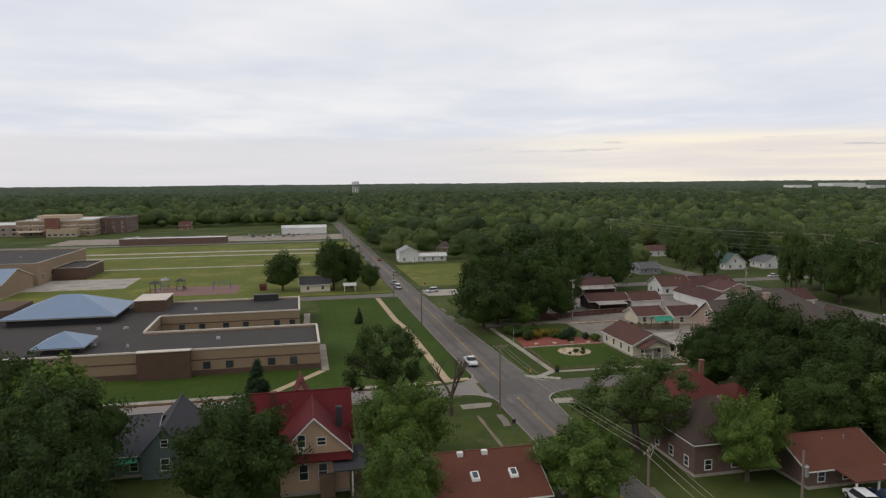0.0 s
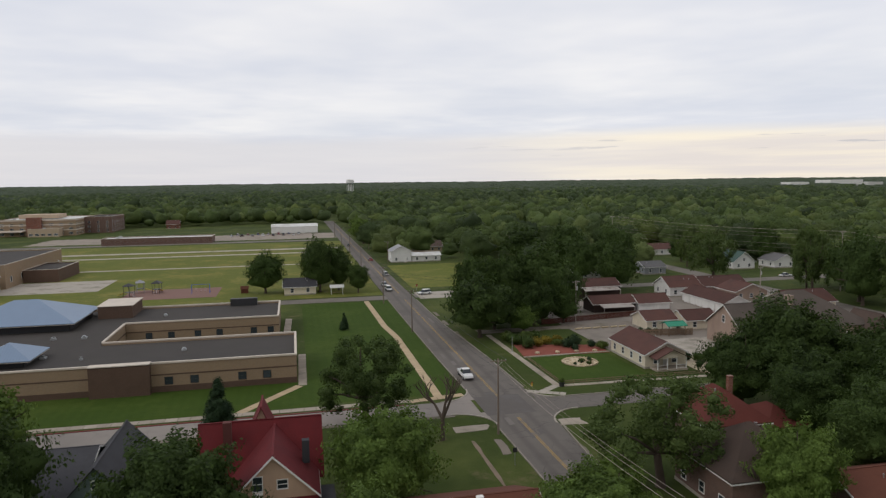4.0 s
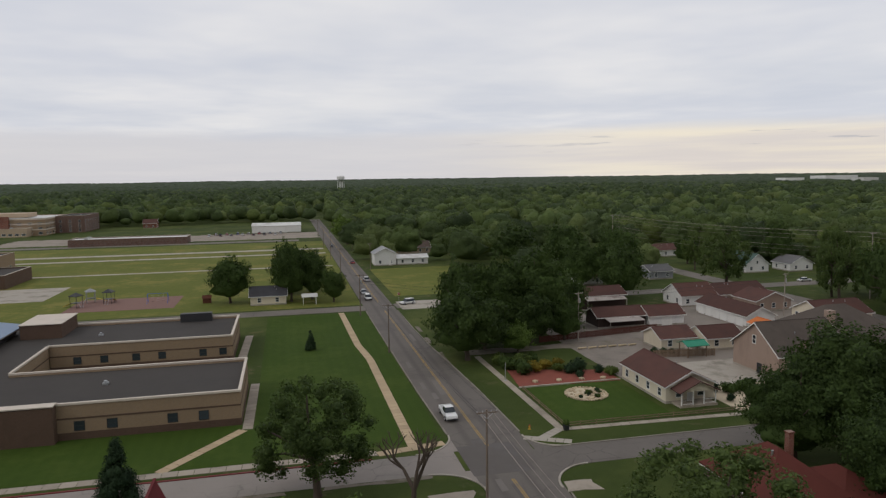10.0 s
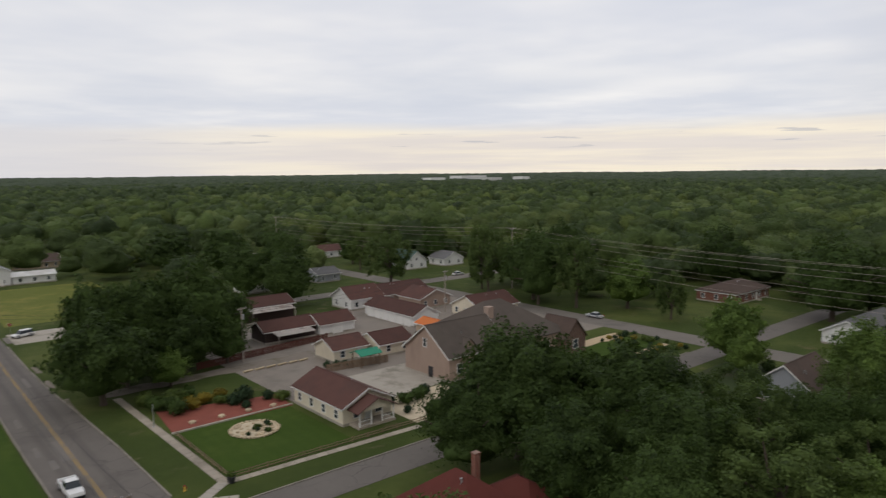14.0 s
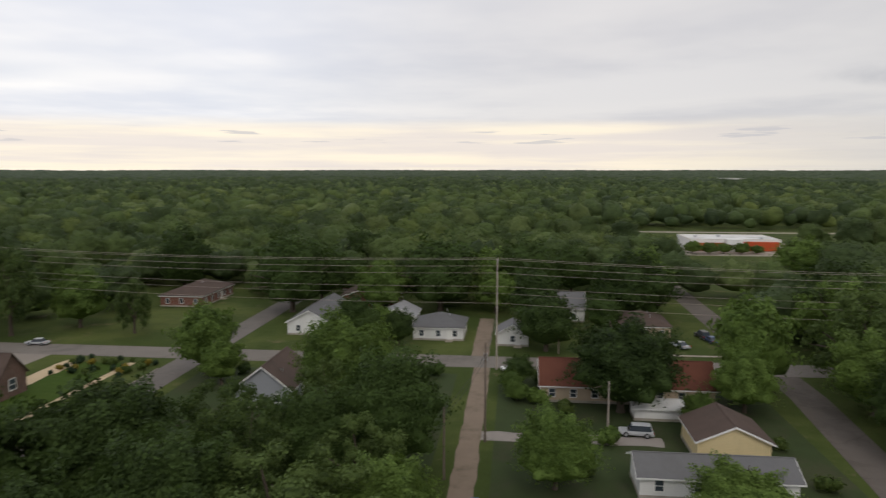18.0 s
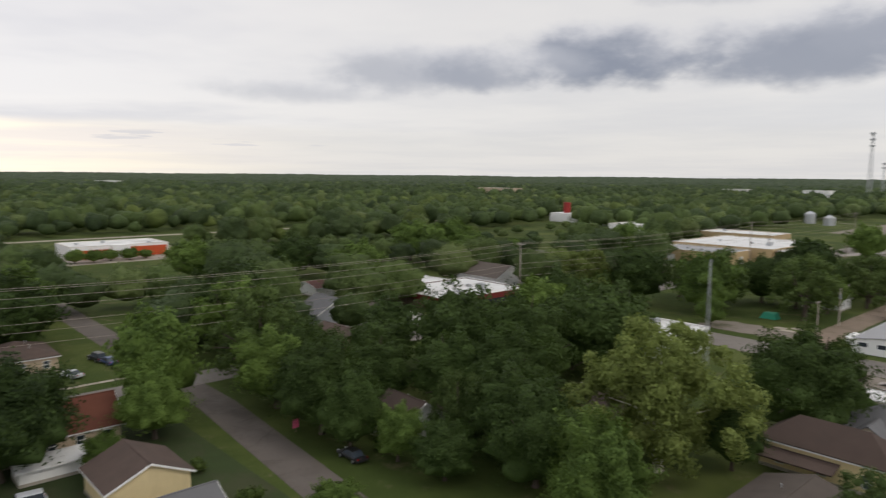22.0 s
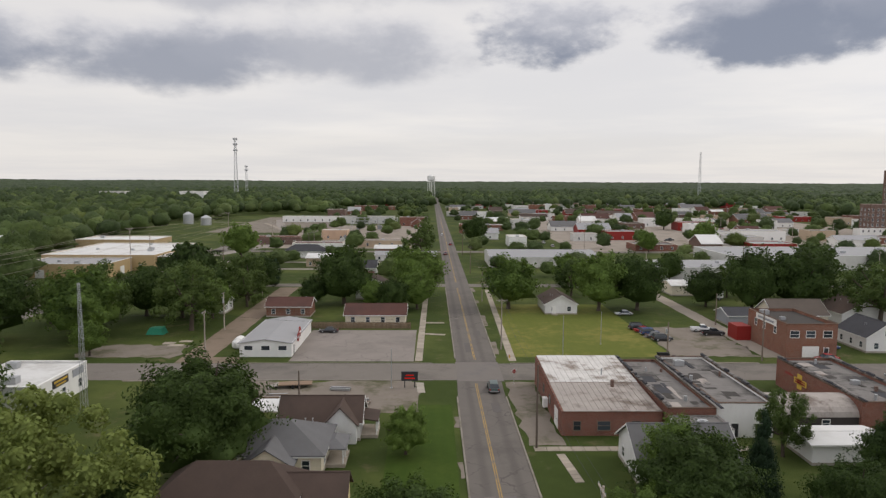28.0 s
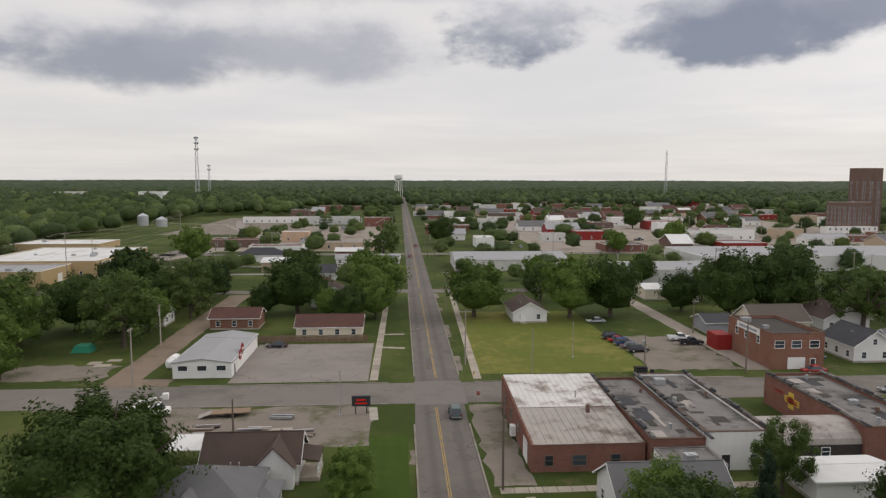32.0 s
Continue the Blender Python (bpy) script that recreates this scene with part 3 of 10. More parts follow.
def window(parent, m, w=0.9, h=1.3, trim=None, name="window", bars=True):
    trim = trim or WHITE
    key = (w, h, trim.name, bars)
    if key not in FRAMES:
        a = Mesh()
        t = 0.09
        xs = [-w / 2 - t, -w / 2, w / 2, w / 2 + t]
        zs = [-t - 0.04, 0, h / 2 - 0.03, h / 2 + 0.03, h, h + t] if bars else [-t - 0.04, 0, h, h + t]
        open_rows = (1, 3) if bars else (1,)
        nx, nz = len(xs), len(zs)
        a.v = [(x, -0.07, z) for z in zs for x in xs] + [(x, 0.0, z) for z in zs for x in xs]
        cell = lambda i, j: not (i == 1 and j in open_rows) and 0 <= i < nx - 1 and 0 <= j < nz - 1  # noqa: E731
        for j in range(nz - 1):
            for i in range(nx - 1):
                if not cell(i, j):
                    continue
                p, o = j * nx + i, nx * nz
                a.f.append((p, p + 1, p + nx + 1, p + nx))
                for di, dj, e in ((0, -1, (p + 1, p)), (1, 0, (p + nx + 1, p + 1)), (0, 1, (p + nx, p + nx + 1)), (-1, 0, (p, p + nx))):
                    if not cell(i + di, j + dj):
                        a.f.append((e[0], e[1], e[1] + o, e[0] + o))
        FRAMES[key] = a.data("window", trim)
        PANES[key] = Mesh().box(-w / 2, w / 2, -0.025, 0.0, 0.0, h).data("pane", PANE)
    fr = part(name, FRAMES[key], None, parent, at=m)
    part("pane", PANES[key], None, fr)
    return fr


def door(parent, m, w=0.95, h=2.05, mat=None, label=""):
    mat = mat or WHITE
    key = (w, h, mat.name)
    if key not in DOORS:
        a = Mesh().box(-w / 2, w / 2, -0.05, 0, 0, h)
        a.box(-w / 2 + 0.12, w / 2 - 0.12, -0.065, -0.05, 0.2, h * 0.45).box(-w / 2 + 0.12, w / 2 - 0.12, -0.065, -0.05, h * 0.52, h - 0.15)
        f = Mesh().box(-w / 2 - 0.1, -w / 2, -0.08, 0, 0, h + 0.1).box(w / 2, w / 2 + 0.1, -0.08, 0, 0, h + 0.1).box(-w / 2, w / 2, -0.08, 0, h, h + 0.1)
        k = Mesh().box(w / 2 - 0.14, w / 2 - 0.08, -0.12, -0.05, 0.98, 1.04)
        DOORS[key] = (a.data("door", mat), f.data("door_frame", WHITE), k.data("door_handle", STEEL))
    d = part("door", DOORS[key][0], None, parent, label, at=m)
    part("door_frame", DOORS[key][1], None, d)
    part("door_handle", DOORS[key][2], None, d)
    return d


def garage_door(parent, m, w=2.6, h=2.1, mat=None):
    a = Mesh()
    for i in range(4):
        a.box(-w / 2, w / 2, -0.06, 0, i * h / 4 + 0.01, (i + 1) * h / 4 - 0.01)
    d = part("garage_door", a, mat or WHITE, parent)
    d.matrix_basis = m
    f = Mesh().box(-w / 2 - 0.1, -w / 2, -0.09, 0, 0, h + 0.1).box(w / 2, w / 2 + 0.1, -0.09, 0, 0, h + 0.1).box(-w / 2, w / 2, -0.09, 0, h, h + 0.1)
    part("door_frame", f, WHITE, d)
    return d


def auto_windows(parent, x0, x1, y0, y1, sides, z=0.95, w=0.9, h=1.3, trim=None, gap=3.0, skip=()):
    for s in sides:
        length = (x1 - x0) if s in "sn" else (y1 - y0)
        k = max(1, int((length - 1.2) / gap))
        for i in range(k):
            if (s, i) in skip:
                continue
            u = (i - (k - 1) / 2) * (length / k)
            window(parent, side_pose(s, x0, x1, y0, y1, u, z), w, h, trim)


def gable_roof(x0, x1, y0, y1, eave, ridge, axis, over=0.45, t=0.16):
    """Two slopes with real thickness; the ridge runs along axis."""
    a = Mesh()
    if axis == "x":
        yc = (y0 + y1) / 2
        k = (ridge - eave) / (yc - y0)
        for s, ye in ((1, y0 - over), (-1, y1 + over)):
            ze = eave - over * k
            q = [(x0 - over, ye, ze + t), (x1 + over, ye, ze + t), (x1 + over, yc, ridge + t), (x0 - over, yc, ridge + t)]
            a.slab(q if s > 0 else q[::-1], t)
        a.box(x0 - over, x1 + over, yc - 0.12, yc + 0.12, ridge + t - 0.03, ridge + t + 0.03)
    else:
        xc = (x0 + x1) / 2
        k = (ridge - eave) / (xc - x0)
        for s, xe in ((-1, x0 - over), (1, x1 + over)):
            ze = eave - over * k
            q = [(xe, y0 - over, ze + t), (xe, y1 + over, ze + t), (xc, y1 + over, ridge + t), (xc, y0 - over, ridge + t)]
            a.slab(q if s > 0 else q[::-1], t)
        a.box(xc - 0.12, xc + 0.12, y0 - over, y1 + over, ridge + t - 0.03, ridge + t + 0.03)
    return a


def gable_body(x0, x1, y0, y1, eave, ridge, axis):
    a = Mesh()
    if axis == "x":
        yc = (y0 + y1) / 2
        low = [(x0, y0, 0), (x0, y0, eave), (x0, yc, ridge), (x0, y1, eave), (x0, y1, 0)]
        high = [(x1, p[1], p[2]) for p in low]
    else:
        xc = (x0 + x1) / 2
        low = [(x0, y1, 0), (x0, y1, eave), (xc, y1, ridge), (x1, y1, eave), (x1, y1, 0)]
        high = [(p[0], y0, p[2]) for p in low]
    return a.hull(low[::-1], high[::-1])


def hip_roof(x0, x1, y0, y1, eave, ridge, over=0.5, t=0.15):
    a = Mesh()
    x0, x1, y0, y1 = x0 - over, x1 + over, y0 - over, y1 + over
    w, d = x1 - x0, y1 - y0
    r = min(w, d) / 2
    xa, xb, ya, yb = x0 + r, x1 - r, y0 + r, y1 - r
    n = 0
    a.v += [(x0, y0, eave), (x1, y0, eave), (x1, y1, eave), (x0, y1, eave), (x0, y0, eave + t), (x1, y0, eave + t), (x1, y1, eave + t), (x0, y1, eave + t)]
    a.f += [(3, 2, 1, 0), (0, 1, 5, 4), (1, 2, 6, 5), (2, 3, 7, 6), (3, 0, 4, 7)]
    if abs(w - d) < 0.3:
        a.v.append(((x0 + x1) / 2, (y0 + y1) / 2, ridge))
        a.f += [(4, 5, 8), (5, 6, 8), (6, 7, 8), (7, 4, 8)]
    elif w > d:
        a.v += [(xa, ya, ridge), (xb, ya, ridge)]
        a.f += [(4, 5, 9, 8), (5, 6, 9), (6, 7, 8, 9), (7, 4, 8)]
    else:
        a.v += [(xa, ya, ridge), (xa, yb, ridge)]
        a.f += [(4, 5, 8), (5, 6, 9, 8), (6, 7, 9), (7, 4, 8, 9)]
    return a


FOOT = []


def house(label, x0, x1, y0, y1, eave, ridge, axis="x", wall=None, roof=None, hip=False, sides="nsew", trim=None, chimney=None, doors=(), garages=(), name="house",
          category="house", over=0.45, wh=1.25, gap=3.2, rz=0, vents=2, upper="", group=""):
    """A small house: walls on a base course, a thick roof, windows, doors, a chimney and vent pipes."""
    FOOT.append((x0, x1, y0, y1))
    cx, cy = (x0 + x1) / 2, (y0 + y1) / 2
    x0, x1, y0, y1 = x0 - cx, x1 - cx, y0 - cy, y1 - cy
    ob = thing(name, label, category, pose(cx, cy, 0, 0, 0, rz), group)
    wall, roof, trim = wall or SIDING_W, roof or R_BROWN, trim or WHITE
    part("foundation", Mesh().box(x0 - 0.06, x1 + 0.06, y0 - 0.06, y1 + 0.06, -0.1, 0.4), KERB, ob)
    if hip:
        part("wall", Mesh().box(x0, x1, y0, y1, 0.1, eave), wall, ob)
        part("roof", hip_roof(x0, x1, y0, y1, eave - 0.03, ridge, over), roof, ob)
        f = Mesh()
        o = over - 0.02
        f.box(x0 - o, x1 + o, y0 - o, y0 - o + 0.05, eave - 0.22, eave - 0.03).box(x0 - o, x1 + o, y1 + o - 0.05, y1 + o, eave - 0.22, eave - 0.03)
        f.box(x0 - o, x0 - o + 0.05, y0 - o + 0.05, y1 + o - 0.05, eave - 0.22, eave - 0.03).box(x1 + o - 0.05, x1 + o, y0 - o + 0.05, y1 + o - 0.05, eave - 0.22, eave - 0.03)
        part("fascia", f, trim, ob)
    else:
        part("wall", gable_body(x0, x1, y0, y1, eave, ridge - 0.02, axis), wall, ob)
        part("roof", gable_roof(x0, x1, y0, y1, eave, ridge, axis, over), roof, ob)
        half = ((y1 - y0) if axis == "x" else (x1 - x0)) / 2
        ze = eave - over * (ridge - eave) / half
        for sgn in (-1, 1):
            f = Mesh()
            if axis == "x":
                ye = sgn * (-y0 + over + 0.03)
                f.box(x0 - over, x1 + over, min(ye, ye - 0.06 * sgn), max(ye, ye - 0.06 * sgn), ze - 0.06, ze + 0.12)
            else:
                xe = sgn * (-x0 + over + 0.03)
                f.box(min(xe, xe - 0.06 * sgn), max(xe, xe - 0.06 * sgn), y0 - over, y1 + over, ze - 0.06, ze + 0.12)
            part("gutter", f, trim, ob)
            b = Mesh()
            for k in (-1, 1):
                if axis == "x":
                    xe = sgn * (-x0 + over + 0.02)
                    q = [(xe, k * (half + over), ze - 0.12), (xe, 0, ridge - 0.12), (xe, 0, ridge + 0.12), (xe, k * (half + over), ze + 0.12)]
                    e = Vector((0.05 * sgn, 0, 0))
                else:
                    ye = sgn * (-y0 + over + 0.02)
                    q = [(k * (half + over), ye, ze - 0.12), (0, ye, ridge - 0.12), (0, ye, ridge + 0.12), (k * (half + over), ye, ze + 0.12)]
                    e = Vector((0, 0.05 * sgn, 0))
                b.hull([Vector(p) for p in q], [Vector(p) + e for p in q])
            part("bargeboard", b, trim, ob)
    auto_windows(ob, x0, x1, y0, y1, sides, 0.95, 0.95, wh, trim, gap, {(s, None) for s in ()})
    for s in upper:
        window(ob, side_pose(s, x0, x1, y0, y1, 0, eave + 0.2), 0.8, 1.1, trim)
    for s, u in doors:
        door(ob, side_pose(s, x0, x1, y0, y1, u, 0.25) @ pose(0, -0.02, 0))
        part("step", Mesh().box(-0.8, 0.8, -1.1, 0, -0.25, 0.0).box(-0.8, 0.8, -1.5, -1.1, -0.25, -0.12), CONCRETE, ob, at=side_pose(s, x0, x1, y0, y1, u, 0.25))
    for s, u in garages:
        garage_door(ob, side_pose(s, x0, x1, y0, y1, u, 0.05) @ pose(0, -0.02, 0))
    rng = random.Random(int(abs(cx * 7 + cy * 13)))
    for i in range(vents):
        if axis == "x":
            px, py = rng.uniform(x0 * 0.7, x1 * 0.7), rng.uniform(0.15, 0.5) * y0
            pz = ridge - (ridge - eave) * abs(py / y0)
        else:
            px, py = rng.uniform(0.15, 0.5) * x1, rng.uniform(y0 * 0.7, y1 * 0.7)
            pz = ridge - (ridge - eave) * abs(px / x1)
        part("vent_pipe", Mesh().tube((px, py, pz - 0.2), (px, py, pz + 0.55), 0.06, 0.06, 8).tube((px, py, pz + 0.5), (px, py, pz + 0.6), 0.1, 0.1, 8), STEEL, ob)
    if chimney:
        px, py, mat = chimney
        part("chimney", Mesh().box(px - 0.35, px + 0.35, py - 0.3, py + 0.3, eave - 0.5, ridge + 0.9).box(px - 0.42, px + 0.42, py - 0.37, py + 0.37, ridge + 0.9, ridge + 1.02), mat, ob)
    return ob


def flat_building(label, x0, x1, y0, y1, h, wall=None, roof=None, cope=None, parapet=0.4, sides="", gap=3.5, name="commercial_building", category="building", units=2, rz=0, z=1.0, wh=1.4,
                  ww=1.1, doors=(), garages=(), floors=1, trim=None, group=""):
    """A flat-roofed building with a parapet, coping, a recessed roof deck and roof units."""
    FOOT.append((x0, x1, y0, y1))
    cx, cy = (x0 + x1) / 2, (y0 + y1) / 2
    x0, x1, y0, y1 = x0 - cx, x1 - cx, y0 - cy, y1 - cy
    ob = thing(name, label, category, pose(cx, cy, 0, 0, 0, rz), group)
    wall, roof, cope = wall or BRICKRED, roof or R_TAR, cope or COPING
    t = 0.3
    ring = Mesh().box(x0, x1, y0, y0 + t, 0, h).box(x0, x1, y1 - t, y1, 0, h).box(x0, x0 + t, y0 + t, y1 - t, 0, h).box(x1 - t, x1, y0 + t, y1 - t, 0, h)
    part("wall", ring, wall, ob)
    part("roof", Mesh().box(x0 + t, x1 - t, y0 + t, y1 - t, h - parapet - 0.25, h - parapet), roof, ob)
    c, o = Mesh(), 0.06
    c.box(x0 - o, x1 + o, y0 - o, y0 + t + o, h, h + 0.1).box(x0 - o, x1 + o, y1 - t - o, y1 + o, h, h + 0.1)
    c.box(x0 - o, x0 + t + o, y0 + t + o, y1 - t - o, h, h + 0.1).box(x1 - t - o, x1 + o, y0 + t + o, y1 - t - o, h, h + 0.1)
    part("coping", c, cope, ob)
    for fl in range(floors):
        auto_windows(ob, x0, x1, y0, y1, sides, z + fl * 3.4, ww, wh, trim, gap)
    for s, u in doors:
        door(ob, side_pose(s, x0, x1, y0, y1, u, 0.05) @ pose(0, -0.02, 0), mat=DARKMETAL)
    for s, u in garages:
        garage_door(ob, side_pose(s, x0, x1, y0, y1, u, 0.05) @ pose(0, -0.02, 0), 3.2, 3.0)
    rng = random.Random(int(abs(cx * 5 + cy * 11)))
    for i in range(units):
        px, py, s = rng.uniform(x0 * 0.75, x1 * 0.75), rng.uniform(y0 * 0.75, y1 * 0.75), rng.uniform(0.5, 1.1)
        u = Mesh().box(px - s, px + s, py - s * 0.7, py + s * 0.7, h - parapet + 0.1, h - parapet + 0.1 + s).box(px - s * 0.9, px + s * 0.9, py - s * 0.6, py + s * 0.6, h - parapet - 0.02, h - parapet + 0.1)
        u.tube((px, py, h - parapet + s), (px, py, h - parapet + s + 0.2), s * 0.45, s * 0.45, 10)
        part("roof_unit", u, STEEL, ob)
    return ob


def barn(label, x0, x1, y0, y1, eave, ridge, axis, wall=None, roof=None, sides="", doors=(), garages=(), name="warehouse", category="warehouse", group="", over=0.25):
    ob = house(label, x0, x1, y0, y1, eave, ridge, axis, wall or METALWALL, roof or R_WHITE, sides=sides, doors=doors, garages=garages, name=name, category=category, over=over, gap=6, vents=0, group=group)
    return ob

# ---------------------------------------------------------------- ground, streets, pavements
def ground_height(r):
    """Flat under the town, with a low rise towards the horizon."""
    return 16.0 * max(0.0, min(1.0, (r - 1500) / 2900)) ** 1.5


g = Mesh()
RINGS = [0, 150, 400, 900, 1500, 1900, 2300, 2700, 3100, 3500, 3900, 4300, 4700]
K = 96
g.v.append((0, 0, 0))
for r in RINGS[1:]:
    g.v += [(r * math.cos(2 * math.pi * i / K), r * math.sin(2 * math.pi * i / K), ground_height(r)) for i in range(K)]
g.f += [(0, 1 + i, 1 + (i + 1) % K) for i in range(K)]
for q in range(len(RINGS) - 2):
    a, b = 1 + q * K, 1 + (q + 1) * K
    g.f += [(a + i, b + i, b + (i + 1) % K, a + (i + 1) % K) for i in range(K)]
solid("ground", g, GRASS, "wide flat grassy ground reaching the horizon", "ground", kind="structure", smooth=True)


def sheet(name, x0, x1, y0, y1, z, mat, label, category, step=25.0, rz=0):
    """A thin slab on the ground."""
    return solid(name, Mesh().box(x0, x1, y0, y1, -0.2, z), mat, label, category, kind="structure")


def rough_sheet(name, x0, x1, y0, y1, z, mat, label, category, jit=0.7, seed=1):
    """A worn lot or track whose edges wander into the grass."""
    rg = random.Random(seed)
    xs, ys = max(2, int((x1 - x0) / 2.5)), max(2, int((y1 - y0) / 2.5))
    ring = [(x0 + (x1 - x0) * i / xs, y0) for i in range(xs)] + [(x1, y0 + (y1 - y0) * i / ys) for i in range(ys)]
    ring += [(x1 - (x1 - x0) * i / xs, y1) for i in range(xs)] + [(x0, y1 - (y1 - y0) * i / ys) for i in range(ys)]
    ring = [(x + rg.uniform(-jit, jit), y + rg.uniform(-jit, jit)) for x, y in ring]
    return solid(name, Mesh().hull([(x, y, -0.1) for x, y in ring], [(x, y, z) for x, y in ring]), mat, label, category, kind="structure")


WEST_EDGE = ((-5.7, 700), (-5.7, 219), (-5.4, 163), (-5.0, 141), (-4.6, 105), (-5.4, 30), (-4.7, 10), (-4.7, -70), (-5.3, -96), (-5.3, -1500))
EAST_EDGE = ((3.3, 700), (3.0, 215), (3.4, 195), (4.3, 179), (5.1, 161), (5.5, 140), (5.0, 122), (3.7, 105), (3.5, 30), (3.6, 10), (3.6, -70), (3.1, -96), (3.1, -1500))
ROUND = WEST_EDGE + EAST_EDGE[::-1]
solid("road", Mesh().hull([(x, y, -0.2) for x, y in ROUND], [(x, y, 0.03) for x, y in ROUND]), ASPHALT, "long straight two-lane asphalt street through the town", "road", kind="structure")
sheet("road_school", -300, -5.7, 128.6, 135.2, 0.026, PALEROAD, "grey side street in front of the school", "road")
sheet("road_east", 3.5, 300, 127.0, 133.2, 0.026, ASPHALT, "dark asphalt side street beside the garden lot", "road")
sheet("road_north_west", -300, -5.7, 240.5, 248.0, 0.026, ASPHALT2, "grey side street behind the school", "road")
sheet("road_north_east", 3.5, 260, 241.5, 249.0, 0.026, ASPHALT2, "grey side street beside the motel yard", "road")
sheet("road_second", 117.0, 125.0, -420, 700, 0.022, ASPHALT2, "grey street running beside the houses", "road")
# brown asphalt, its base colour also darkened for the shade of the trees
solid("road_oak", Mesh().hull([(3.5, 22.5, -0.2), (60, 20.2, -0.2), (105, 16.0, -0.2), (300, 13.5, -0.2), (300, 20, -0.2), (105, 22.0, -0.2), (60, 26.2, -0.2), (3.5, 28.5, -0.2)], [(3.5, 22.5, 0.018), (60, 20.2, 0.018), (105, 16.0, 0.018), (300, 13.5, 0.018), (300, 20, 0.018), (105, 22.0, 0.018), (60, 26.2, 0.018), (3.5, 28.5, 0.018)]), surface("brown shade-toned lane asphalt", (0.112, 0.094, 0.080), 0.92, 0.3, 0.2, 4, 0.1, (0.065, 0.056, 0.046), 0.6, cracks=0.4), "narrow grey street under large trees", "road", kind="structure")
sheet("road_cross", -400, -4.6, -92.0, -80.2, 0.026, ASPHALT2, "wide grey cross street beside the brick buildings", "road")
sheet("road_cross_east", 2.5, 300, -92.0, -80.2, 0.026, ASPHALT2, "wide grey cross street beside the parking lot", "road")
sheet("road_south", 3.0, 300, -201.0, -194.0, 0.026, ASPHALT2, "grey cross street beyond the houses", "road")
sheet("road_south_west", -300, -5.2, -201.0, -194.0, 0.026, ASPHALT2, "grey cross street beyond the houses", "road")
sheet("road_far", -250, 250, -318, -310, 0.022, ASPHALT2, "grey cross street among workshops", "road")
sheet("highway", 406, 413, -330, 60, 0.02, CONCRETE, "pale far highway beyond the trees", "road")
rough_sheet("alley", 60, 117, 71.4, 74.4, 0.02, DIRT, "brown dirt alley with worn wheel tracks", "alley", 0.16)
rough_sheet("alley_east", 125, 160, 72.0, 75.5, 0.02, DIRT, "brown dirt alley between houses", "alley", 0.16)
rough_sheet("alley_south", 54.5, 61.0, -192, -92, 0.02, DIRT, "brown gravel alley beside the white building", "alley", 0.16)
rough_sheet("alley_west", -68.0, -63.5, -192, -97, 0.02, GRAVEL, "pale gravel alley beside the brick building", "alley", 0.16)

# centre lines, worn
for k, (y0, y1) in enumerate(((136, 239), (252, 600), (-78, 14), (-192, -95), (-640, -205), (24, 125))):
    line = Mesh()
    y = y0
    while y < y1:
        e = min(y + 9.0, y1)
        c = -0.05 if y0 == -78 else -0.9 if y0 < -78 else -0.5
        line.box(c - 0.21, c - 0.07, y, e, 0.02, 0.036).box(c + 0.07, c + 0.21, y, e, 0.02, 0.036)
        y = e
    solid("road_marking", line, YELLOW, "worn double yellow centre line on the asphalt", "road marking", kind="structure")

# kerbs: real steps along the street
for x0, x1, y0, y1 in ((-4.95, -4.7, -70, 10), (3.6, 3.85, -70, 10), (3.1, 3.35, -192, -96), (-5.55, -5.3, -192, -96)):
    solid("kerb", Mesh().box(x0, x1, y0, y1, -0.1, 0.13), KERBSTONE, "grimy concrete kerb along the street", "kerb", kind="structure")
for x0, x1, y0, y1 in ((8, 110, 133.2, 133.45), (8, 46, -92.25, -92.0), (8, 60, -80.2, -79.95), (-60, -8, -92.25, -92.0)):
    solid("kerb", Mesh().box(x0, x1, y0, y1, -0.1, 0.13), KERBSTONE, "grimy concrete kerb along the side street", "kerb", kind="structure")



def strip(name, pts, w, z0, z1, mat, label, category):
    """A narrow band that follows a line on the ground."""
    a, n = Mesh(), len(pts)
    out = []
    for i, (x, y) in enumerate(pts):
        (xa, ya), (xb, yb) = pts[max(0, i - 1)], pts[min(n - 1, i + 1)]
        d = math.hypot(xb - xa, yb - ya)
        out.append(((yb - ya) / d * w / 2, -(xb - xa) / d * w / 2))
    for i in range(n - 1):
        quad = [(pts[i][0] - out[i][0], pts[i][1] - out[i][1]), (pts[i][0] + out[i][0], pts[i][1] + out[i][1]), (pts[i + 1][0] + out[i + 1][0], pts[i + 1][1] + out[i + 1][1]), (pts[i + 1][0] - out[i + 1][0], pts[i + 1][1] - out[i + 1][1])]
        a.hull([(x, y, z0) for x, y in quad], [(x, y, z1) for x, y in quad])
    return solid(name, a, mat, label, category, kind="structure")


strip("kerb", [(x - 0.12, y) for x, y in ((-5.7, 239), (-5.7, 219), (-5.4, 163), (-5.0, 141.5))], 0.24, -0.1, 0.13, KERBSTONE, "grimy concrete kerb along the street", "kerb")
strip("kerb", [(x + 0.12, y) for x, y in ((3.0, 238), (3.0, 215), (3.4, 195), (4.3, 179), (5.1, 161), (5.5, 140))], 0.24, -0.1, 0.13, KERBSTONE, "grimy concrete kerb along the street", "kerb")
strip("kerb", [(x - 0.12, y) for x, y in ((-4.8, 121.5), (-4.6, 105), (-5.4, 30))], 0.24, -0.1, 0.13, KERBSTONE, "grimy concrete kerb along the street", "kerb")
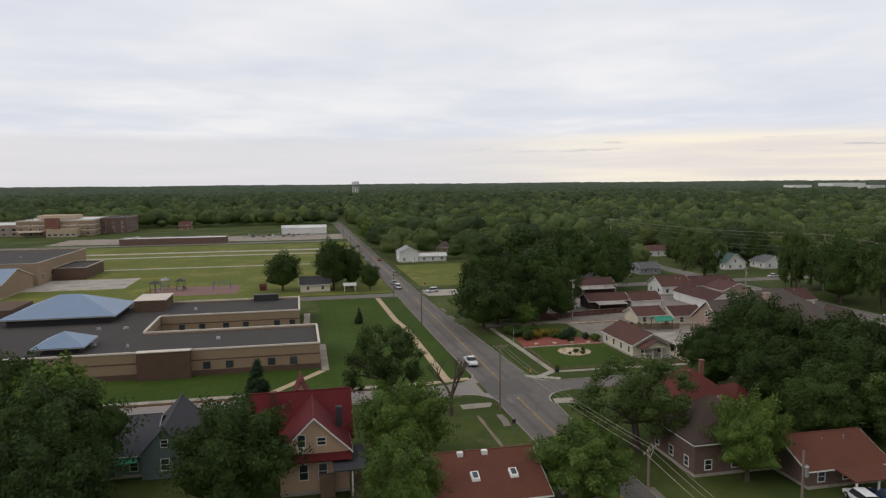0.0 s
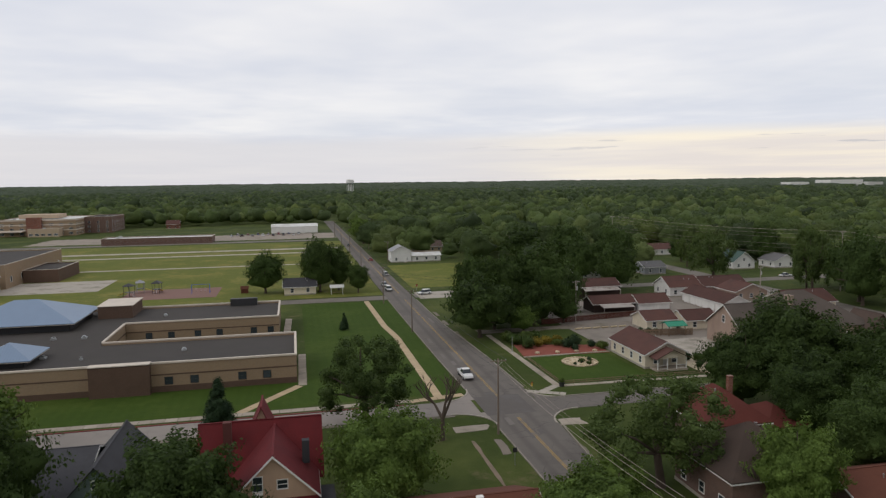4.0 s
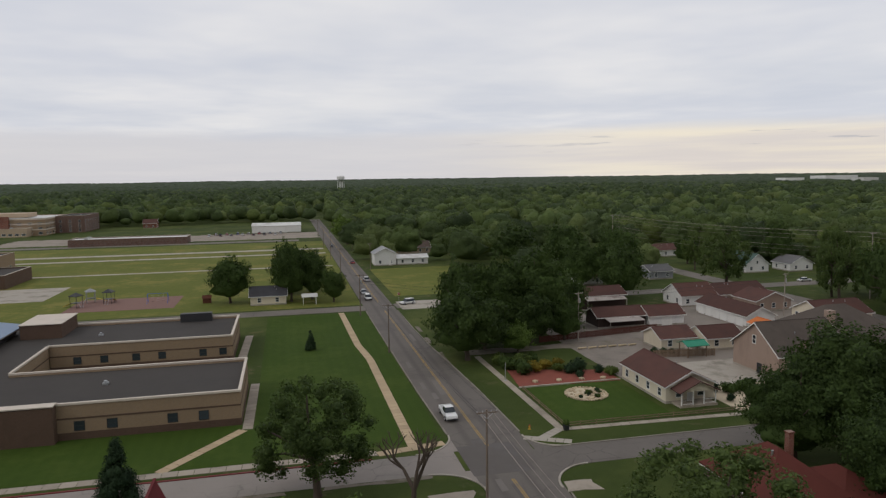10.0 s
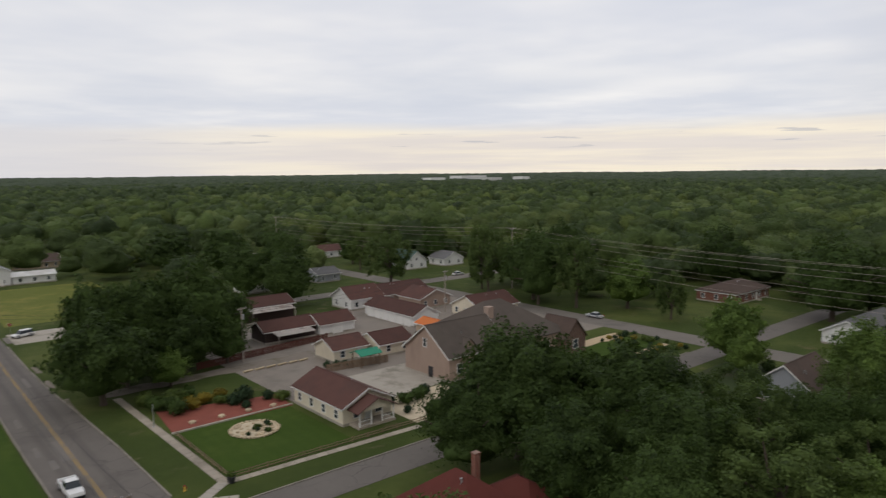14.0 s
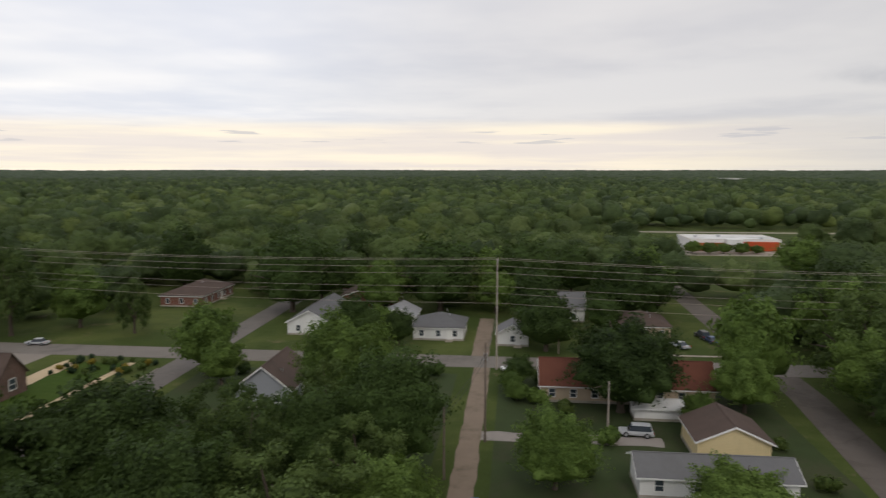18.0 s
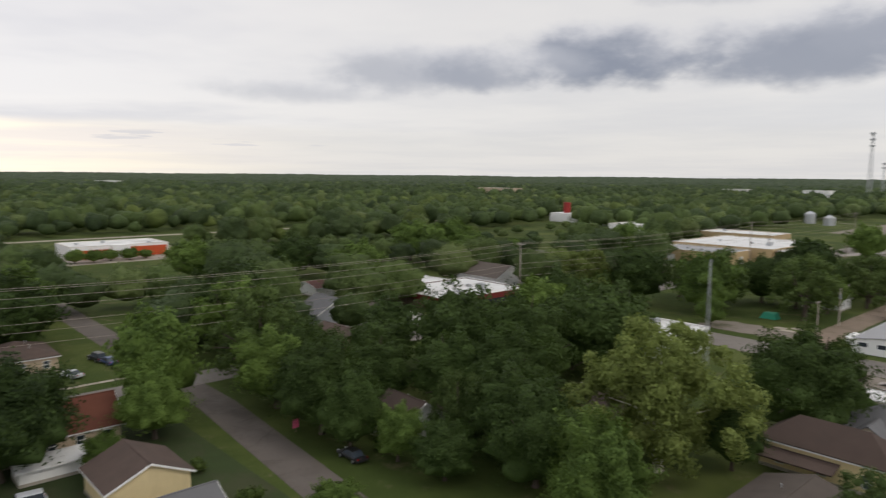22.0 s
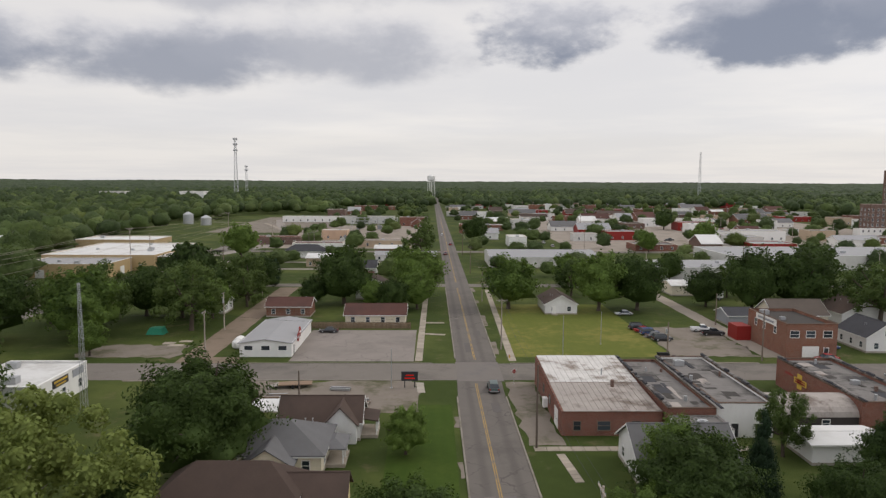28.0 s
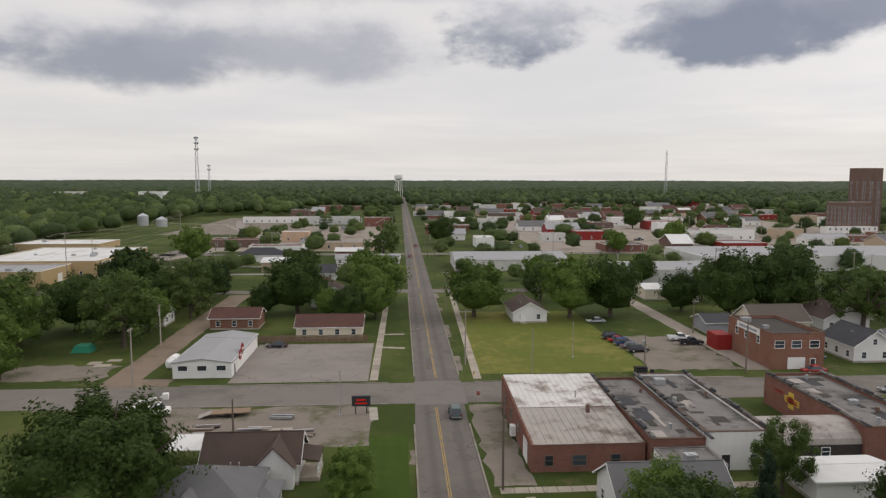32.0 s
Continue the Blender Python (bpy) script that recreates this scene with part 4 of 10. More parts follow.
strip("kerb", [(x + 0.12, y) for x, y in ((4.9, 119.5), (3.7, 105), (3.5, 30))], 0.24, -0.1, 0.13, KERBSTONE, "grimy concrete kerb along the street", "kerb")
# rounded corners of the crossing: asphalt sweeps and kerb returns
for cx, cy, r, a0, mat in ((-11.0, 141.2, 6.0, 270, PALEROAD), (10.9, 138.6, 5.4, 180, ASPHALT), (10.6, 121.0, 6.0, 90, ASPHALT), (-10.6, 122.6, 6.0, 0, PALEROAD)):
    arc = [(cx + r * math.cos(radians(a0 + k * 9)), cy + r * math.sin(radians(a0 + k * 9))) for k in range(11)]
    tip = (cx + r * 1.4142 * math.cos(radians(a0 + 45)), cy + r * 1.4142 * math.sin(radians(a0 + 45)))
    solid("road_corner", Mesh().hull([(x, y, -0.1) for x, y in arc + [tip]], [(x, y, 0.0285) for x, y in arc + [tip]]), mat, "rounded asphalt corner of the crossing", "road", kind="structure")
    strip("kerb", arc, 0.26, -0.1, 0.12, KERB, "pale curved kerb at the street corner", "kerb")

solid("kerb", Mesh().box(-150, -17, 135.2, 135.5, -0.1, 0.14), MAROON, "dark red painted kerb before the school", "kerb", kind="structure")

SLABS = {}


def slabs(name, ax, ay, bx, by, w, mat, label, size=1.5, z=0.05):
    """A path of cast slabs between two points, each slab a piece of its own."""
    length, turn = math.hypot(bx - ax, by - ay), math.atan2(by - ay, bx - ax)
    n = max(1, round(length / size))
    d = length / n
    ob = thing(name, label, "pavement", Matrix.Translation((ax, ay, 0)) @ Matrix.Rotation(turn, 4, "Z"), kind="structure")
    key = (round(d, 3), w, mat.name, z)
    if key not in SLABS:
        e = 0.02
        SLABS[key] = Mesh().hull([(e, -w / 2, -0.1), (d - e, -w / 2, -0.1), (d - e, w / 2, -0.1), (e, w / 2, -0.1)],
                                 [(e + 0.02, -w / 2 + 0.02, z), (d - e - 0.02, -w / 2 + 0.02, z), (d - e - 0.02, w / 2 - 0.02, z), (e + 0.02, w / 2 - 0.02, z)]).data("slab", mat)
    for i in range(n):
        part("slab", SLABS[key], None, ob, at=pose(i * d, 0, random.uniform(-0.008, 0.008)))
    return ob


slabs("pavement_school", -12.9, 239, -12.2, 200, 1.6, TANPATH, "narrow tan pavement across the school lawn")
slabs("pavement_school", -12.2, 200, -11.0, 187, 1.6, TANPATH, "narrow tan pavement across the school lawn")
slabs("pavement_school", -11.0, 187, -10.7, 138, 1.6, TANPATH, "narrow tan pavement across the school lawn")
slabs("pavement_front", -110, 137.4, -16, 137.4, 1.7, CONCRETE, "pale pavement in front of the school", 2.0)
slabs("pavement_front", -16, 137.0, -6.2, 138.6, 1.6, TANPATH, "tan pavement curving to the corner", 1.6)
slabs("pavement_diagonal", -44.5, 138.2, -34.6, 151.4, 1.6, TANPATH, "tan diagonal path to the school wing")
slabs("pavement_diagonal", -34.0, 151.6, -33.8, 175.5, 1.6, CONCRETE, "pale path along the end of the school wing")
slabs("pavement_diagonal", -37.4, 192, -36.8, 217, 1.8, CONCRETE, "pale path along the end of the school wing")
slabs("pavement_garden", 11.2, 183, 12.0, 139.5, 1.3, CONCRETE, "pale pavement beside the garden fence")
slabs("pavement_corner", 5.4, 137.6, 11.6, 134.4, 1.5, KERB, "pale curved pavement at the street corner", 1.2)
slabs("pavement_corner", 12.0, 139.3, 42.0, 138.2, 1.2, CONCRETE, "pale pavement beside the side street", 1.6)
rough_sheet("pavement_corner", 5.0, 9.2, 119.8, 122.6, 0.05, CONCRETE, "pale worn pavement at the street corner", "pavement", 0.5, 3)
rough_sheet("pavement_corner", -11.5, -6.4, 121.0, 123.4, 0.05, CONCRETE, "pale worn pavement at the street corner", "pavement", 0.5, 4)
slabs("pavement_lot", 10.9, -94.0, 9.8, -190, 1.6, CONCRETE, "pale pavement beside the parking lot", 1.8)
slabs("pavement_crosswalk", 4.8, -118.5, 10, -119.5, 1.3, CONCRETE, "pale path to the street", 1.3)
slabs("pavement_crosswalk", 4.8, -132.5, 10, -132.5, 1.3, CONCRETE, "pale path to the street", 1.3)
slabs("pavement_west", -8.8, -94, -11.0, -188, 1.6, CONCRETE, "pale pavement beside the open lawn", 1.8)
slabs("pavement_corner", 10.4, -78.6, 10.0, -72.5, 1.4, KERB, "pale pavement at the street corner", 1.5)
slabs("pavement_south_west", -6.2, -46.8, -40, -46.8, 1.6, CONCRETE, "pale pavement in front of the brick building", 1.8)
slabs("pavement_path", -9.6, -45, -10.4, -36, 1.2, CONCRETE, "pale garden path", 1.2)
rough_sheet("dirt_path", -10.3, -9.8, 97, 117, 0.02, DIRT, "narrow worn dirt path across the corner lawn", "path", 0.12)

solid("lawn_school", Mesh().box(-33, -6.0, 139.6, 238.5, -0.1, 0.012), LAWN, "deep green mown school lawn", "lawn", kind="structure")
solid("lawn_school_front", Mesh().box(-112, -33, 138.4, 153.8, -0.1, 0.010), LAWN, "deep green mown lawn before the school wall", "lawn", kind="structure")
solid("lawn_garden", Mesh().box(13.4, 31.6, 140.6, 159.8, -0.1, 0.014), LAWN, "green mown garden lawn", "lawn", kind="structure")
solid("field", Mesh().box(-230, -6.0, 250, 470, -0.1, 0.008), FIELD, "light green mown playing field", "field", kind="structure")
solid("field_east", Mesh().box(6.0, 42, 262, 330, -0.1, 0.008), FIELD, "light green open lot beside the street", "field", kind="structure")
solid("lawn_corner", Mesh().box(-44, -9.6, -160, -97.2, -0.1, 0.010), FIELD, "open mown lawn beside parked cars", "lawn", kind="structure")
solid("lawn_house", Mesh().box(4.8, 14.4, -66, -30, -0.1, 0.010), LAWN, "green lawn beside the street corner", "lawn", kind="structure")
for x0, x1, y0, y1, lab in ((-230, -8, 346.5, 349.5, "pale straight path across the field"), (-230, -8, 399, 404, "pale track across the field"), (-230, -8, 421, 428, "pale track across the field"), (-140, -104, 286, 316, "pale concrete court")):
    solid("path", Mesh().box(x0, x1, y0, y1, -0.1, 0.03), KERB, lab, "path", kind="structure")
solid("school_yard", Mesh().box(-300, -20, 476, 486, -0.1, 0.03), ASPHALT2, "grey parking strip by the far school", "parking lot", kind="structure")
rough_sheet("far_lot", -200, -6, 497, 545, 0.028, GRAVEL, "pale gravel parking area by the far school", "parking lot", 2.0)
solid("play_surface", Mesh().box(-92, -61, 262, 284, -0.1, 0.05), surface("rubber play surface", (0.20, 0.115, 0.095), 0.95, 0.2, 0.5, 6, 0.2), "red brown playground surface", "playground", kind="structure")
solid("parking_lot", Mesh().box(11.9, 37.9, -123.5, -93.6, -0.1, 0.035), surface("worn lot", (0.225, 0.197, 0.175), 0.92, 0.35, 0.15, 4, 0.1, (0.15, 0.13, 0.115), 0.65, cracks=0.6), "worn pale grey parking lot", "parking lot", kind="structure")
rough_sheet("gravel_yard", 10.5, 44, -79.2, -62, 0.02, WORNLOT, "bare gravel yard with stored equipment", "yard", 0.8)
rough_sheet("gravel_lot", -63, -44, -127, -98, 0.02, WORNLOT, "worn gravel parking area", "parking lot", 1.3)
rough_sheet("gravel_verge", -10.8, -5.6, -79, -48, 0.02, WORNLOT, "worn gravel strip beside the brick building", "yard", 0.5)
solid("motel_yard", Mesh().box(33, 117, 160, 221, -0.1, 0.02), surface("pale yard", (0.225, 0.195, 0.165), 0.95, 0.3, 0.15, 5, 0.1, (0.13, 0.115, 0.095), 0.6), "pale gravel yard between brown-roofed buildings", "yard", kind="structure")
rough_sheet("lane", 9.5, 60, 184.5, 188.5, 0.03, WORNLOT, "pale gravel lane beside a low fence", "lane", 0.4)
solid("corner_apron", Mesh().box(4.7, 20, 239, 252, -0.1, 0.032), KERB, "pale worn concrete corner", "pavement", kind="structure")
rough_sheet("pad", 62.5, 84, -107.5, -96.5, 0.03, WORNLOT, "old concrete pad in the grass", "pad", 1.0)
rough_sheet("driveway", 82.2, 85.4, 46.5, 71.5, 0.021, PALEROAD, "dusty pale driveway off the alley", "driveway", 0.25)
slabs("pavement_yard", 129.4, 23.5, 129.4, 36, 1.0, CONCRETE, "pale pavement before a small house", 1.5)
slabs("pavement_hall", 46, 140.0, 113, 140.3, 1.4, TANPATH, "pale pavement beside the hall lawn", 1.8)
solid("lawn_hall", Mesh().box(81, 113, 141.2, 150.5, -0.1, 0.012), LAWN, "green mown lawn beside the hall", "lawn", kind="structure")
rough_sheet("rock_bed", 96, 113.5, 150.8, 154.5, 0.03, TANPATH, "pale rock bed with low shrubs beside the lawn", "bed", 0.5)
# yard sheets with tree shade put into the turf colour
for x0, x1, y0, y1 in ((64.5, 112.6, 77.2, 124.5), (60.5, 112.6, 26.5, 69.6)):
    solid("yard_turf", Mesh().box(x0, x1, y0, y1, -0.1, 0.008), SHADED_TURF, "rough trodden turf of the alley yards, coloured darker for tree shade", "yard", kind="structure")
solid("town_lots", Mesh().box(-330, -70, -640, -318, -0.1, 0.015), GRAVEL, "pale paved lots between far town buildings", "yard", kind="structure")
solid("town_lots_east", Mesh().box(14, 112, -520, -330, -0.1, 0.015), GRAVEL, "pale paved lots between far workshops", "yard", kind="structure")

rng = random.Random(31)
for i in range(26):
    x, y, w, d = rng.uniform(-4.5, 1.0), rng.choice((rng.uniform(20, 235), rng.uniform(-190, 10))), rng.uniform(0.6, 1.8), rng.uniform(1.5, 9)
    solid("road_patch", Mesh().hull([(x, y, 0.0), (x + w, y + 0.2, 0.0), (x + w * 0.95, y + d, 0.0), (x + 0.1, y + d * 0.97, 0.0)], [(x, y, 0.0335), (x + w, y + 0.2, 0.0335), (x + w * 0.95, y + d, 0.0335), (x + 0.1, y + d * 0.97, 0.0335)]),
          rng.choice((PATCH, PATCH2)), "irregular repair patch in the asphalt", "road patch", kind="structure")
for x0, x1, y0, y1, m in ((-5.0, 3.3, 126.8, 136.6, "d"), (-5.5, 3.3, -93, -79.5, "l")):
    solid("road_patch", Mesh().box(x0, x1, y0, y1, 0.0, 0.0325), PATCH if m == "d" else PATCH2, "wide resurfaced patch at the crossing", "road patch", kind="structure")

slabs("pavement_corner", 7.6, 136.4, 12.2, 139.8, 1.5, KERB, "pale pavement at the street corner", 1.2)
solid("highway_lot", Mesh().box(330, 352, -10, 45, -0.1, 0.03), KERB, "pale far parking lot beside the shop", "parking lot", kind="structure")

# worn edges: dusty strips between road and grass
rng = random.Random(77)
for x0, x1, y0, y1 in ((-7.2, -5.96, 20, 124), (3.76, 4.7, 26, 122), (3.76, 4.8, 140, 236), (-6.6, -5.56, -192, -96), (3.86, 4.6, -60, 8)):
    y = y0
    while y < y1 - 6:
        d = rng.uniform(4, 14)
        rough_sheet("worn_verge", x0, x1, y, min(y1, y + d), 0.022, WORNLOT, "bare worn strip beside the kerb", "verge", 0.22, int(y * 7))
        y += d + rng.uniform(5, 22)
for x0, x1, y0, y1 in ((-60, -10, 127.6, 128.6), (12, 110, -80.2, -79.4), (-60, -12, -93.0, -92.3)):
    x = x0
    while x < x1 - 6:
        d = rng.uniform(5, 16)
        rough_sheet("worn_verge", x, min(x1, x + d), y0, y1, 0.021, WORNLOT, "bare worn strip beside the street", "verge", 0.25, int(x * 3))
        x += d + rng.uniform(4, 14)
rough_sheet("alley_mouth", 48.5, 60.5, -97, -92.1, 0.018, DIRT, "worn dirt mouth of the alley", "alley", 0.3)
for k, (x, y, w, d) in enumerate(((64.5, -108.5, 3.2, 2.0), (67.2, -110.5, 2.6, 2.4), (63.8, -112.2, 2.8, 1.8))):
    rough_sheet("slab_remnant", x, x + w, y, y + d, 0.06, CONCRETE, "broken pale concrete slab in the grass", "slab", 0.15, k)

# ---------------------------------------------------------------- school
def school():
    ob = thing("school_building", "low tan block school with flat roof and blue hip roofs", "school")
    outline = [(-114, 154), (-35, 154), (-35, 174), (-74, 174), (-74, 194), (-39, 194), (-39, 216), (-114, 216)]

    def ring(z0, z1, out, name, mat, label=""):
        n = len(outline)
        for i in range(n):
            (xa, ya), (xb, yb) = outline[i], outline[(i + 1) % n]
            a, t = Mesh(), 0.35
            if abs(ya - yb) < 1e-6:
                s = 1 if xb > xa else -1
                lo, hi = min(xa, xb), max(xa, xb)
                a.box(lo - out, hi + out, *sorted((ya - out * s, ya + t * s)), z0, z1)
            else:
                s = 1 if yb > ya else -1
                lo, hi = min(ya, yb), max(ya, yb)
                inset = t if True else 0
                a.box(*sorted((xa + out * s, xa - t * s)), lo + inset + 0.003, hi - inset - 0.003, z0, z1)
            part(name, a, mat, ob, label)

    ring(0.0, 1.1, 0.05, "base_course", BLOCKBROWN, "dark brown block base")
    ring(1.1, 3.1, 0.0, "wall", BRICKTAN)
    ring(3.1, 3.35, 0.04, "string_course", BLOCKBROWN, "dark brown block band")
    ring(3.35, 5.3, 0.0, "upper_wall", BRICKTAN)
    ring(5.3, 5.62, 0.12, "coping", COPING, "pale metal coping")
    part("roof", Mesh().poly([(x, y, 4.95) for x, y in outline]), R_BALLAST, ob, "dark gravel roof")
    for x in (-98, -93.5, -58, -53.5, -45, -40.5, -108):
        window(ob, pose(x, 154, 1.45), 1.3, 1.25, DARKMETAL)
    for x in (-69, -64, -58, -53, -45, -41):
        window(ob, pose(x, 194, 1.6), 1.3, 1.25, DARKMETAL)
    bay = Mesh().box(-71.2, -61.0, 152.4, 153.9, 0.0, 5.5)
    part("bay", bay, BLOCKBROWN, ob, "dark brown block bay")
    part("bay_coping", Mesh().box(-71.3, -60.9, 152.3, 154.2, 5.63, 5.8), COPING, ob)
    # blue hip roofs over raised clerestories
    for x0, x1, y0, y1, z0, z1, z2, lab in ((-110, -84, 190, 211, 4.9, 6.8, 11.2, "large blue metal hip roof"), (-92, -82.4, 158, 168, 4.9, 6.3, 8.9, "small blue metal hip roof")):
        part("clerestory", Mesh().box(x0 + 1.2, x1 - 1.2, y0 + 1.2, y1 - 1.2, z0, z1), DARKMETAL, ob, "dark glazed clerestory")
        part("blue_roof", hip_roof(x0, x1, y0, y1, z1, z2, 0.3), R_BLUE, ob, lab)
        part("eave_trim", Mesh().box(x0 - 0.2, x1 + 0.2, y0 - 0.2, y1 + 0.2, z1 - 0.18, z1 - 0.02), COPING, ob)
    part("annex", Mesh().box(-82.5, -74.5, 204, 215.5, 4.9, 8.0), BLOCKBROWN, ob, "brown block plant room")
    part("annex_roof", Mesh().box(-82.7, -74.3, 203.8, 215.7, 8.0, 8.15), COPING, ob)
    part("annex", Mesh().box(-119, -110.2, 198, 213, 4.9, 8.0), BLOCKBROWN, ob, "brown block plant room")
    part("screen", Mesh().box(-52, -45, 213.4, 215.2, 4.95, 6.9), DARKMETAL, ob, "dark roof plant screen")
    rng = random.Random(4)
    for i in range(9):
        x, y, s = rng.uniform(-105, -42), rng.choice((162, 165, 182, 204)), rng.uniform(0.25, 0.6)
        if y == 182 and x > -76:
            x = -80 - i
        part("roof_vent", Mesh().box(x - s, x + s, y - s, y + s, 4.95, 5.3).tube((x, y, 5.3), (x, y, 5.6), s * 0.6, s * 0.7, 8), STEEL, ob)
    return ob


school()
flat_building("tall tan block gymnasium beyond the school", -190, -139, 302, 366, 9.0, BRICKTAN, R_BALLAST, sides="e", gap=9, units=3, name="gymnasium", category="school", z=2.2, wh=2.0, ww=1.6)
flat_building("low brown block annex of the gymnasium", -138.8, -126, 318, 345, 5.0, BLOCKBROWN, R_BALLAST, units=0, name="gym_annex", category="school")
barn("small wing with a blue metal roof", -160, -140, 270, 300, 5, 9, "x", BRICKTAN, R_BLUE, name="school_wing", category="school")
ob = flat_building("large tan and brown two-storey school", -250, -196, 590, 650, 12.5, BRICKTAN, R_WHITE, sides="se", gap=6, floors=3, units=4, name="high_school", category="school", ww=2.6, wh=1.7)
for z in (4.1, 8.2, 11.6):
    part("white_band", Mesh().box(-27.1, 27.1, -30.12, -30.02, z, z + 0.7).box(27.02, 27.12, -30, 30, z, z + 0.7), COPING, ob)
part("stair_tower", Mesh().box(-6, 4, -33, -30.15, 0, 14.2), BRICKRED, ob, "red brick stair tower")
part("plant_room", Mesh().box(-18, 10, -12, 8, 12.6, 15.5), STUCCO_TAN, ob)
part("entrance_roof", Mesh().box(-24, -8, -36, -30.2, 3.6, 4.2), COPING, ob)
flat_building("brown brick end block of the far school", -195.8, -176, 612, 655, 12.8, BRICKBROWN, R_BALLAST, sides="se", gap=6, floors=3, units=1, name="school_block", category="school", ww=1.6, wh=1.7)
flat_building("brown brick wing of the far school", -345, -250.3, 596, 650, 9, STUCCO_PINK, R_WHITE, sides="s", gap=7, floors=2, units=3, name="school_block", category="school", ww=3.0, wh=1.8)
flat_building("low tan entrance of the far school", -226, -205, 580, 589.6, 6, STUCCO_TAN, R_WHITE, sides="s", units=1, name="school_entrance", category="school", ww=2.6)
flat_building("low red brick block by the far school", -330, -255, 505, 540, 5, STUCCO_PINK, R_PALEGREY, units=2, name="school_block", category="school")
flat_building("long low dark red brick building", -152, -86, 484, 500, 4.2, BRICKBROWN, R_WHITE, sides="", units=2, name="stadium_building", category="building")
barn("white metal barn with a pale roof", -51, -17, 548, 566, 5.0, 6.6, "x", WHITE, R_WHITE, garages=(("s", -8), ("s", 6)), name="barn")
house("red-roofed small house behind the school", -140, -130, 640, 650, 4, 7, "x", BRICKRED, R_BROWN)
house("grey-roofed cabin with pale gable and dark shutters", -38.5, -28.0, 258, 266, 2.9, 5.2, "x", SIDING_CREAM, R_DKGREY, sides="es", doors=())
ob = thing("bus_shelter", "small pale roofed shelter on the grass", "shelter", pose(-21, 256.5, 0))
for dx_, dy_ in ((-1.9, -1.3), (1.9, -1.3), (-1.9, 1.3), (1.9, 1.3)):
    part("post", Mesh().box(dx_ - 0.07, dx_ + 0.07, dy_ - 0.07, dy_ + 0.07, 0, 2.4), WHITE, ob)
part("roof", gable_roof(-2.2, 2.2, -1.6, 1.6, 2.4, 3.1, "x", 0.2, 0.1), R_WHITE, ob)
part("bench", Mesh().box(-1.5, 1.5, 0.6, 1.0, 0.4, 0.46).box(-1.4, -1.3, 0.65, 0.95, 0, 0.4).box(1.3, 1.4, 0.65, 0.95, 0, 0.4), WOOD, ob)

# ---------------------------------------------------------------- north side of the street
house("white two-storey farmhouse with pale roof", 9.5, 19, 340, 350, 5.2, 7.6, "y", SIDING_W, R_PALEGREY, sides="sw", upper="", name="farmhouse", doors=(("s", 2),))
house("long white low wing with a flat white roof", 19.5, 33, 340, 348, 2.9, 4.0, "x", SIDING_W, R_WHITE, sides="s", name="house_wing")
house("tan house with brown roof behind the farmhouse", 22, 43, 382, 394, 3, 5.6, "x", STUCCO_TAN, R_DKBROWN)
house("small brown house by the far street", 10, 22, 452, 464, 3, 6, "y", SIDING_CREAM, R_ORANGE)
house("white house half hidden by far trees", 34, 48, 470, 482, 3, 5.5, "x", SIDING_W, R_GREY)

# ---------------------------------------------------------------- motel and garden lot
def office():
    ob = house("cream garden office with brown gable roof and front porch", 33.0, 42.0, 145.5, 160.5, 3.0, 5.2, "y", SIDING_CREAM, R_BROWN, sides="w", name="garden_office", doors=(("s", 0),), vents=1)
    part("porch_roof", gable_roof(-3.4, 3.4, -10.2, -7.5, 2.6, 4.2, "y", 0.3, 0.14), R_BROWN, ob)
    part("porch_gable", Mesh().hull([(-3.3, -10.0, 2.55), (3.3, -10.0, 2.55), (0, -10.0, 4.15)], [(-3.3, -9.9, 2.55), (3.3, -9.9, 2.55), (0, -9.9, 4.15)]), SIDING_CREAM, ob)
    part("porch_floor", Mesh().box(-3.4, 3.4, -10.2, -7.5, -0.1, 0.35), CONCRETE, ob)
    for x in (-3.1, -1.0, 1.0, 3.1):
        part("porch_post", Mesh().box(x - 0.08, x + 0.08, -10.05, -9.89, 0.35, 2.6), WHITE, ob)
    for x0, x1 in ((-3.1, -1.0), (1.0, 3.1)):
        part("railing", Mesh().box(x0 + 0.08, x1 - 0.08, -10.0, -9.94, 1.1, 1.17).box(x0 + 0.08, x1 - 0.08, -10.0, -9.94, 0.5, 0.56), WHITE, ob)
    window(ob, pose(-2, -7.5, 1.0), 1.2, 1.3)
    window(ob, pose(2, -7.5, 1.0), 1.2, 1.3)


office()
solid("patio", Mesh().hull([(47, 152, -0.1), (62, 152, -0.1), (62, 167, -0.1), (47, 167, -0.1)], [(47, 152, 0.08), (62, 152, 0.08), (62, 167, 0.08), (47, 167, 0.08)]), KERB, "large pale concrete patio", "patio", kind="structure")
house("small cream shed with brown roof", 50.5, 58.5, 176.5, 184, 2.7, 4.4, "x", SIDING_CREAM, R_BROWN, sides="s", name="shed", category="shed", doors=(("s", 2.2),), vents=0)
house("small cream store room with brown roof", 60, 68.5, 174, 182, 2.7, 4.5, "x", SIDING_CREAM, R_BROWN, sides="s", name="shed", category="shed", vents=0)
ob = thing("garden_shelter", "timber shelter with bright green roof covering", "shelter", pose(54.8, 171.5, 0))
for dx_, dy_ in ((-2.1, -1.6), (2.1, -1.6), (-2.1, 1.6), (2.1, 1.6)):
    part("post", Mesh().box(dx_ - 0.1, dx_ + 0.1, dy_ - 0.1, dy_ + 0.1, 0, 2.5), WOOD, ob)
part("roof", gable_roof(-2.4, 2.4, -1.9, 1.9, 2.5, 3.2, "x", 0.2, 0.1), GREENROOF, ob, "bright green roof covering")
